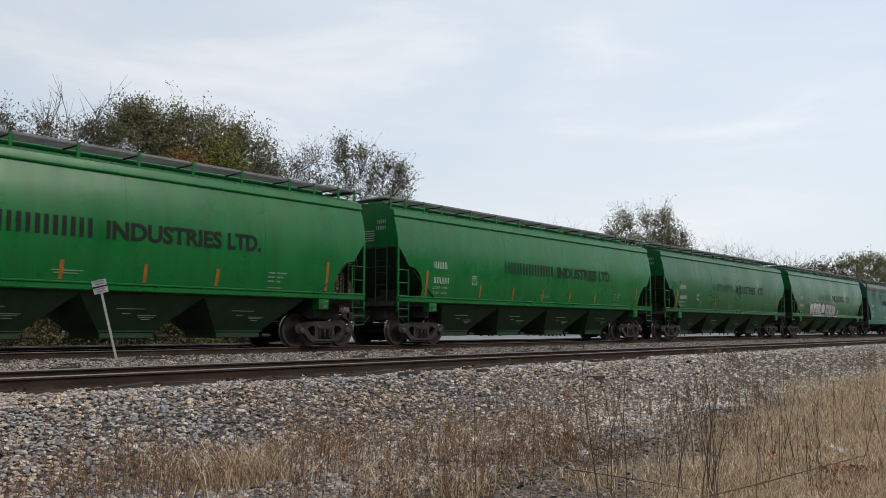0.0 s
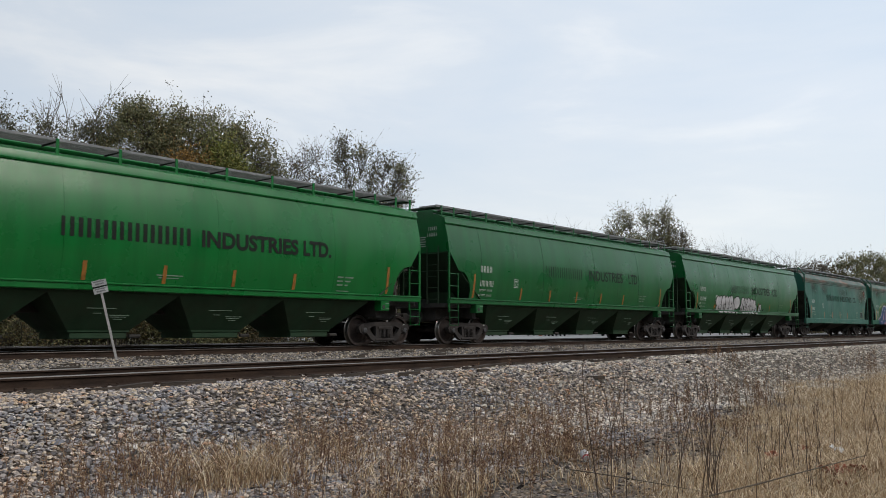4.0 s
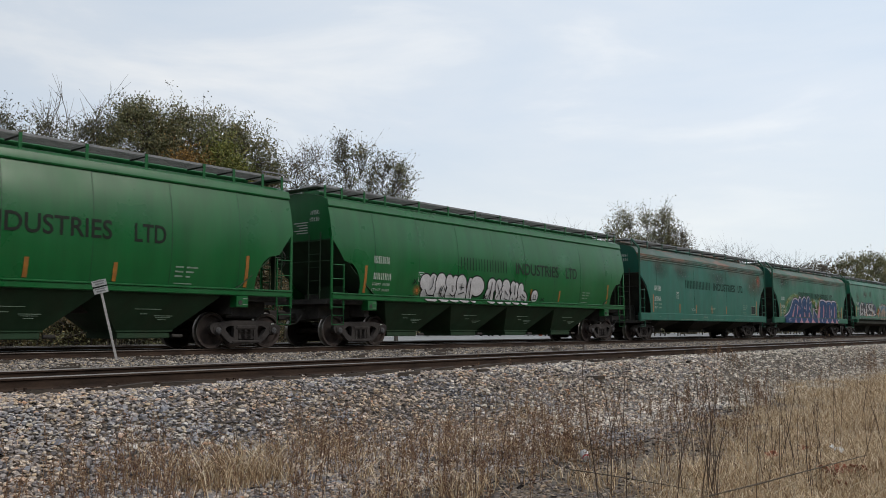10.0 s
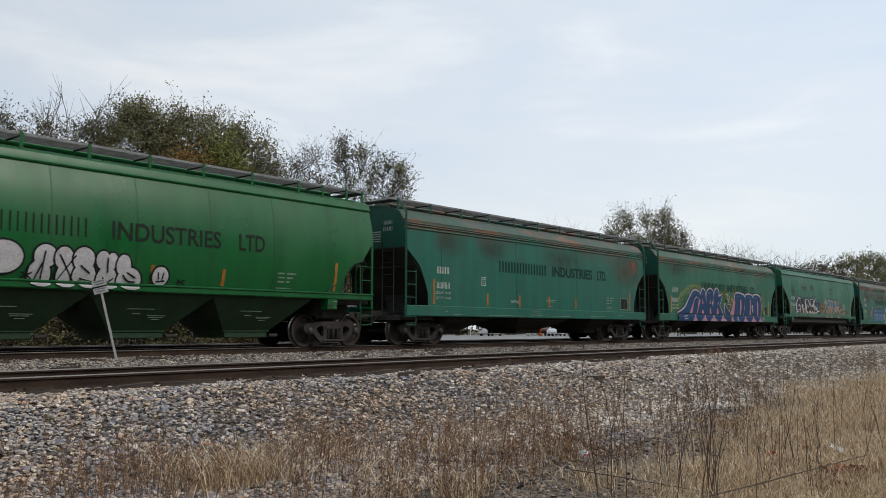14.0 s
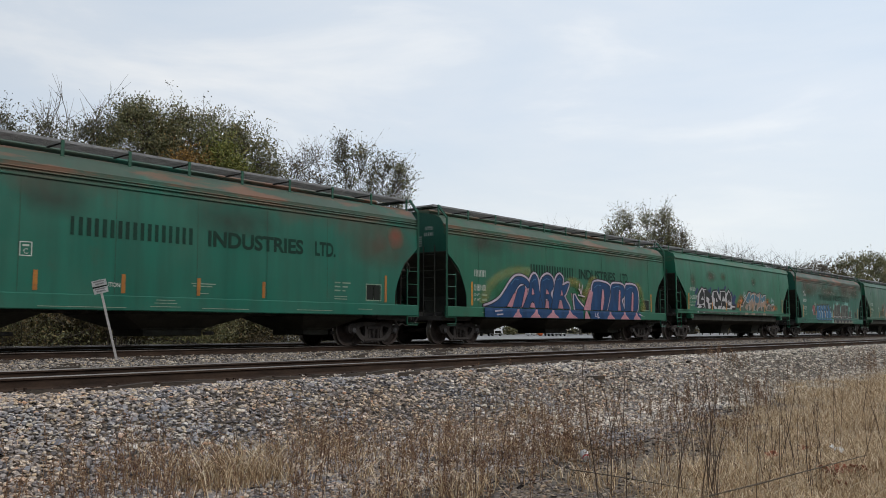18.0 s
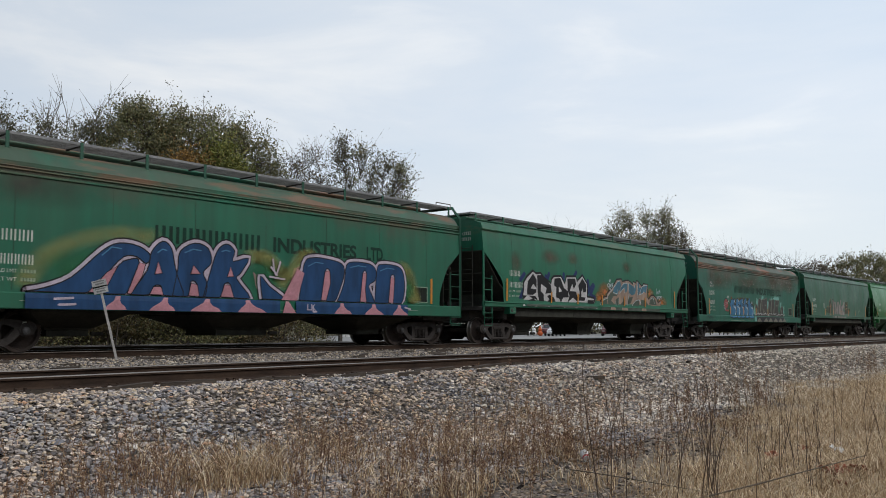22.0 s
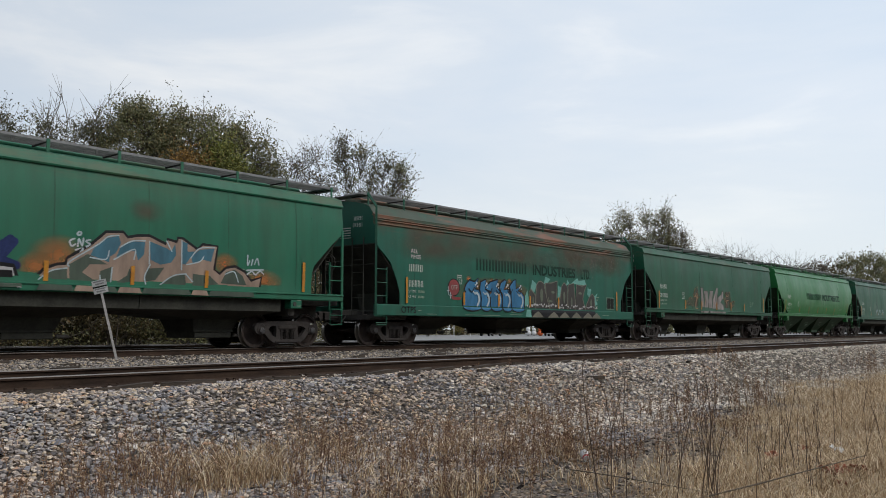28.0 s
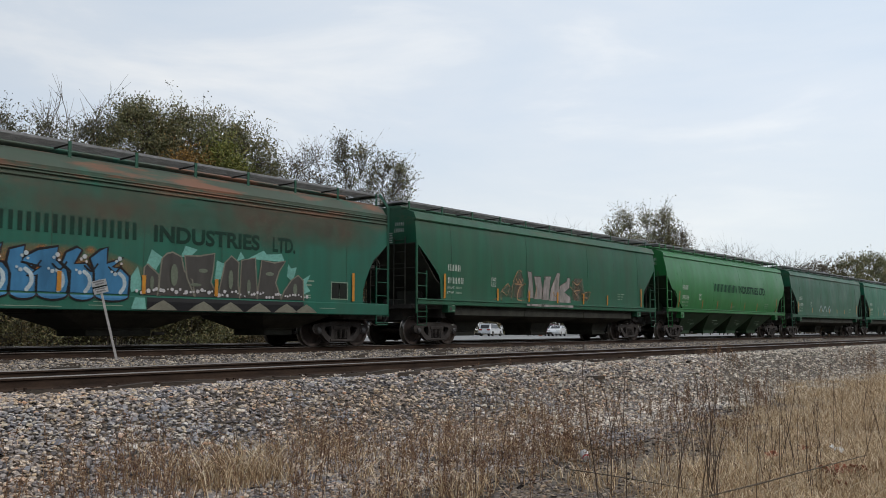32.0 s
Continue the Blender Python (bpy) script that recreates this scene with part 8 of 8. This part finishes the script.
def stalk_mesh(seed, branchy):
    rng = random.Random(seed)
    g = Geo()
    p, d = Vector((0, 0, -0.04)), Vector((rng.gauss(0, 0.05), rng.gauss(0, 0.05), 1))
    path = [p]
    for _ in range(6):
        d = (d + Vector((rng.gauss(0, 0.05), rng.gauss(0, 0.05), 0))).normalized()
        p = p + d / 6
        path.append(p)
    g.tube(path, 0.0044, 5, 0.0016)
    for i in range(branchy):
        f = rng.uniform(1.5, 5.8)
        k = int(f)
        b = path[k].lerp(path[k + 1], f - k)
        a = rng.uniform(0, 6.283)
        q = b + Vector((math.cos(a) * 0.4, math.sin(a) * 0.4, 1)) * rng.uniform(0.04, 0.11)
        g.tube([b, b.lerp(q, 0.5) + Vector((math.cos(a), math.sin(a), 0)) * 0.006, q], 0.0019, 3, 0.0011)
        for _ in range(3):
            w = q + Vector((rng.gauss(0, 0.008), rng.gauss(0, 0.008), rng.gauss(0.004, 0.008)))
            g.tube([q, w], 0.004, 3, 0.002)
    return g.mesh("dead_stalk", M_STALK, fix=False)


# sturdy dark stems: (x, y, height)
THICK = [(6.03, 3.37, 1.25), (6.10, 3.30, 0.9), (8.35, 2.75, 0.85), (8.39, 2.70, 0.62), (8.26, 2.60, 0.95), (7.37, 2.18, 0.66), (7.33, 2.14, 0.70), (7.36, 2.10, 0.58), (7.63, 2.67, 0.72), (6.39, 2.66, 1.15), (6.43, 2.62, 1.0), (6.44, 2.60, 0.9), (13.0, 3.17, 0.9)]


def make_stalks():
    kinds = [stalk_mesh(200 + i, (1, 3, 6, 9)[i % 4]) for i in range(8)]
    rng = random.Random(31)
    # (x, y, height): the tall ones by the camera, then a thin scatter
    rows = [(6.5, 2.75, 1.12), (6.6, 2.68, 1.05), (6.45, 2.66, 0.98), (6.7, 2.80, 0.9), (6.4, 2.85, 0.85), (5.95, 3.1, 1.05), (7.2, 3.25, 1.0), (5.3, 4.0, 0.95), (7.35, 2.2, 0.72), (7.45, 2.14, 0.7), (7.6, 2.3, 0.55), (7.0, 2.42, 0.62), (7.15, 2.38, 0.6),
            (6.9, 2.05, 0.75), (8.0, 2.0, 0.6), (8.2, 2.35, 0.62), (9.2, 2.2, 0.75), (9.8, 2.6, 0.7), (8.6, 3.0, 0.8), (7.9, 3.4, 0.85), (5.0, 4.6, 0.8), (4.9, 5.2, 0.75), (3.9, 6.0, 0.7), (4.1, 6.2, 0.6), (4.75, 6.1, 0.85), (5.4, 6.3, 0.5), (6.2, 4.4, 0.9), (6.6, 3.6, 0.95)]
    thick = len(rows)
    rows += THICK
    for _ in range(70):
        y = rng.uniform(1.6, 6.4)
        rows.append((y * rng.uniform(0.8, 4.2) + 2.2, y, rng.uniform(0.35, 0.85)))
    for i, (x, y, h) in enumerate(rows):
        o = place("dead_stalk", kinds[i % 8], m=pose(x, y, ground_z(x, y), rng.uniform(-7, 7), rng.uniform(-7, 7), rng.uniform(0, 360)) @ Matrix.Diagonal((h * 1.05, h * 1.05, h, 1) if thick <= i < thick + len(THICK) else (h, h, h, 1)))
        tagged(o, "tall dark dead weed stalk standing in dry grass" if y < 4 else "thin dead weed stalk rising from the stones", "weed", "dead weed stalks")


make_stalks()


# ---- litter and fallen wood ----
def flake(name, at, size, mat, seed, label, category, group="", tilt=20):
    """A crumpled thin piece with folded edges."""
    rng = random.Random(seed)
    n = 6
    rows = [[(size * (i / n - 0.5) * (1 + 0.2 * rng.random()), size * 0.75 * (j / n - 0.5) * (1 + 0.2 * rng.random()), size * 0.22 * rng.random()) for i in range(n + 1)] for j in range(n + 1)]
    o = Geo().sheet(rows, (0, 0, 1), size * 0.03).ob(name, mat)
    o.matrix_basis = pose(at[0], at[1], ground_z(at[0], at[1]) + at[2], tilt, rng.uniform(-15, 15), rng.uniform(0, 360))
    return tagged(o, label, category, group)


M_PAPER = simple("dirty_paper", (0.62, 0.62, 0.62), (0.45, 0.43, 0.42), 0.8, 0, 15, 0.2)
M_REDPAPER = simple("red_print", (0.42, 0.05, 0.05), (0.3, 0.04, 0.04), 0.7, 0, 15, 0.2)
M_LEAF = simple("fallen_leaf", (0.33, 0.10, 0.045), (0.20, 0.06, 0.03), 0.75, 0, 20, 0.3)
M_WOOD = simple("grey_dead_wood", (0.16, 0.125, 0.09), (0.07, 0.055, 0.04), 0.95, 0, 6, 0.6, 0.01, (0.6, 6, 6))
cup = Geo().lathe([(0.001, 0.0), (0.032, 0.0), (0.045, 0.11), (0.042, 0.11), (0.030, 0.006), (0.001, 0.006)], 16, "z").ob("paper_cup", M_PAPER, smooth=True)
cup.matrix_basis = pose(7.41, 4.26, ground_z(7.41, 4.26) + 0.06, 70, 10, 130)
tagged(cup, "crushed white paper cup lying on the ground", "litter")
Geo().lathe([(0.0325, 0.008), (0.0345, 0.008), (0.0372, 0.032), (0.035, 0.032)], 16, "z").ob("red_band", M_REDPAPER, cup, "red printed band")
flake("paper_scrap", (6.95, 5.02, 0.02), 0.10, M_PAPER, 1, "small torn paper scrap on stones", "litter", "litter by the track")
flake("paper_scrap", (9.6, 2.6, 0.03), 0.16, M_PAPER, 2, "crumpled white scrap in dry grass", "litter", "litter by the track")
for i, (x, y, s) in enumerate(((7.88, 2.20, 0.15), (7.98, 2.15, 0.13), (8.06, 2.12, 0.14), (8.9, 3.02, 0.10), (9.5, 2.9, 0.08), (7.5, 2.0, 0.08), (8.19, 2.04, 0.12), (7.92, 2.14, 0.12), (8.02, 2.2, 0.10), (8.12, 2.08, 0.12))):
    flake("fallen_leaf", (x, y, 0.05), s, M_LEAF, 10 + i, "curled russet fallen leaf in dry grass", "leaf", "fallen leaves", 30)


def branch(name, a, b, r, label, seed):
    rng = random.Random(seed)
    A, B = Vector(a), Vector(b)
    pts = [A.lerp(B, i / 6) + Vector((rng.gauss(0, r), rng.gauss(0, r), rng.gauss(0, r * 0.5))) for i in range(7)]
    g = Geo().tube(pts, r, 7, r * 0.5)
    g.tube([pts[2], pts[2] + Vector((0.12, 0.05, 0.1))], r * 0.4, 5, r * 0.2)
    o = g.ob(name, M_WOOD, smooth=True)
    tagged(o, label, "branch", "fallen branches")


branch("fallen_branch", (8.96, 5.42, ground_z(8.96, 5.42) + 0.08), (7.91, 4.29, ground_z(7.91, 4.29) + 0.04), 0.03, "thick dead branch lying on stones", 1)
branch("fallen_branch", (6.1, 2.6, -0.72), (7.9, 1.9, -0.55), 0.007, "thin dead branch leaning through grass", 2)
branch("fallen_branch", (6.0, 3.6, -0.6), (6.6, 2.7, -0.76), 0.005, "slender leaning twig in dry grass", 3)
branch("fallen_branch", (4.75, 6.1, -0.68), (5.3, 6.9, -0.28), 0.006, "slender twig leaning over the stones", 4)
def splinter_mesh(seed):
    """A torn strip of tie: blunt, split at both ends."""
    rng = random.Random(seed)
    a, b, h = rng.uniform(0.14, 0.30), rng.uniform(0.025, 0.055), rng.uniform(0.018, 0.035)
    pts = [(-a, -0.3 * b), (-0.8 * a, -b), (0.1 * a, -0.85 * b), (0.9 * a, -b), (a, 0.1 * b), (0.7 * a, b), (-0.2 * a, 0.8 * b), (-0.75 * a, b)]
    return Geo().prism(pts, -0.02, h, "z").mesh("tie_fragment", M_TIE)


SPLINTERS = [splinter_mesh(60 + i) for i in range(6)]
sr = random.Random(77)
CHIPS = [(11.0, 8.15, 12), (13.5, 7.6, -35), (9.3, 8.2, 8), (14.9, 8.3, -6), (18.2, 7.9, 20)]
CHIPS += [(4.2 + 0.54 * i + sr.uniform(-0.12, 0.12), sr.uniform(8.42, 8.80), sr.uniform(-9, 9)) for i in range(26)]
CHIPS += [(sr.uniform(5.5, 24), sr.uniform(13.0, 16.8), sr.uniform(-25, 25)) for i in range(22)]
for i, (x, y, rz) in enumerate(CHIPS):
    o = place("tie_fragment", SPLINTERS[i % 6])
    o.matrix_basis = pose(x, y, ground_z(x, y) + 0.03, sr.uniform(-6, 6), sr.uniform(-5, 5), rz)
    tagged(o, "splintered dark timber fragment on ballast", "timber", "timber fragments")


# ---- movement ----
def motions():
    for w, g in zip(WAGONS, GAPS):
        walk(w, [(t, pose(g - travelled(t), TRAIN_TRACK, 0)) for t in range(0, 33, 2)])
    steps = [i * 0.16 for i in range(201)]
    turns = [(t, Matrix.Rotation(-travelled(t) / WHEEL_R, 4, "Y")) for t in steps]
    for w, x in WHEELSETS:
        at = Matrix.Translation((x, 0, WHEEL_R))
        walk(w, [(t, at @ r) for t, r in turns])


motions()
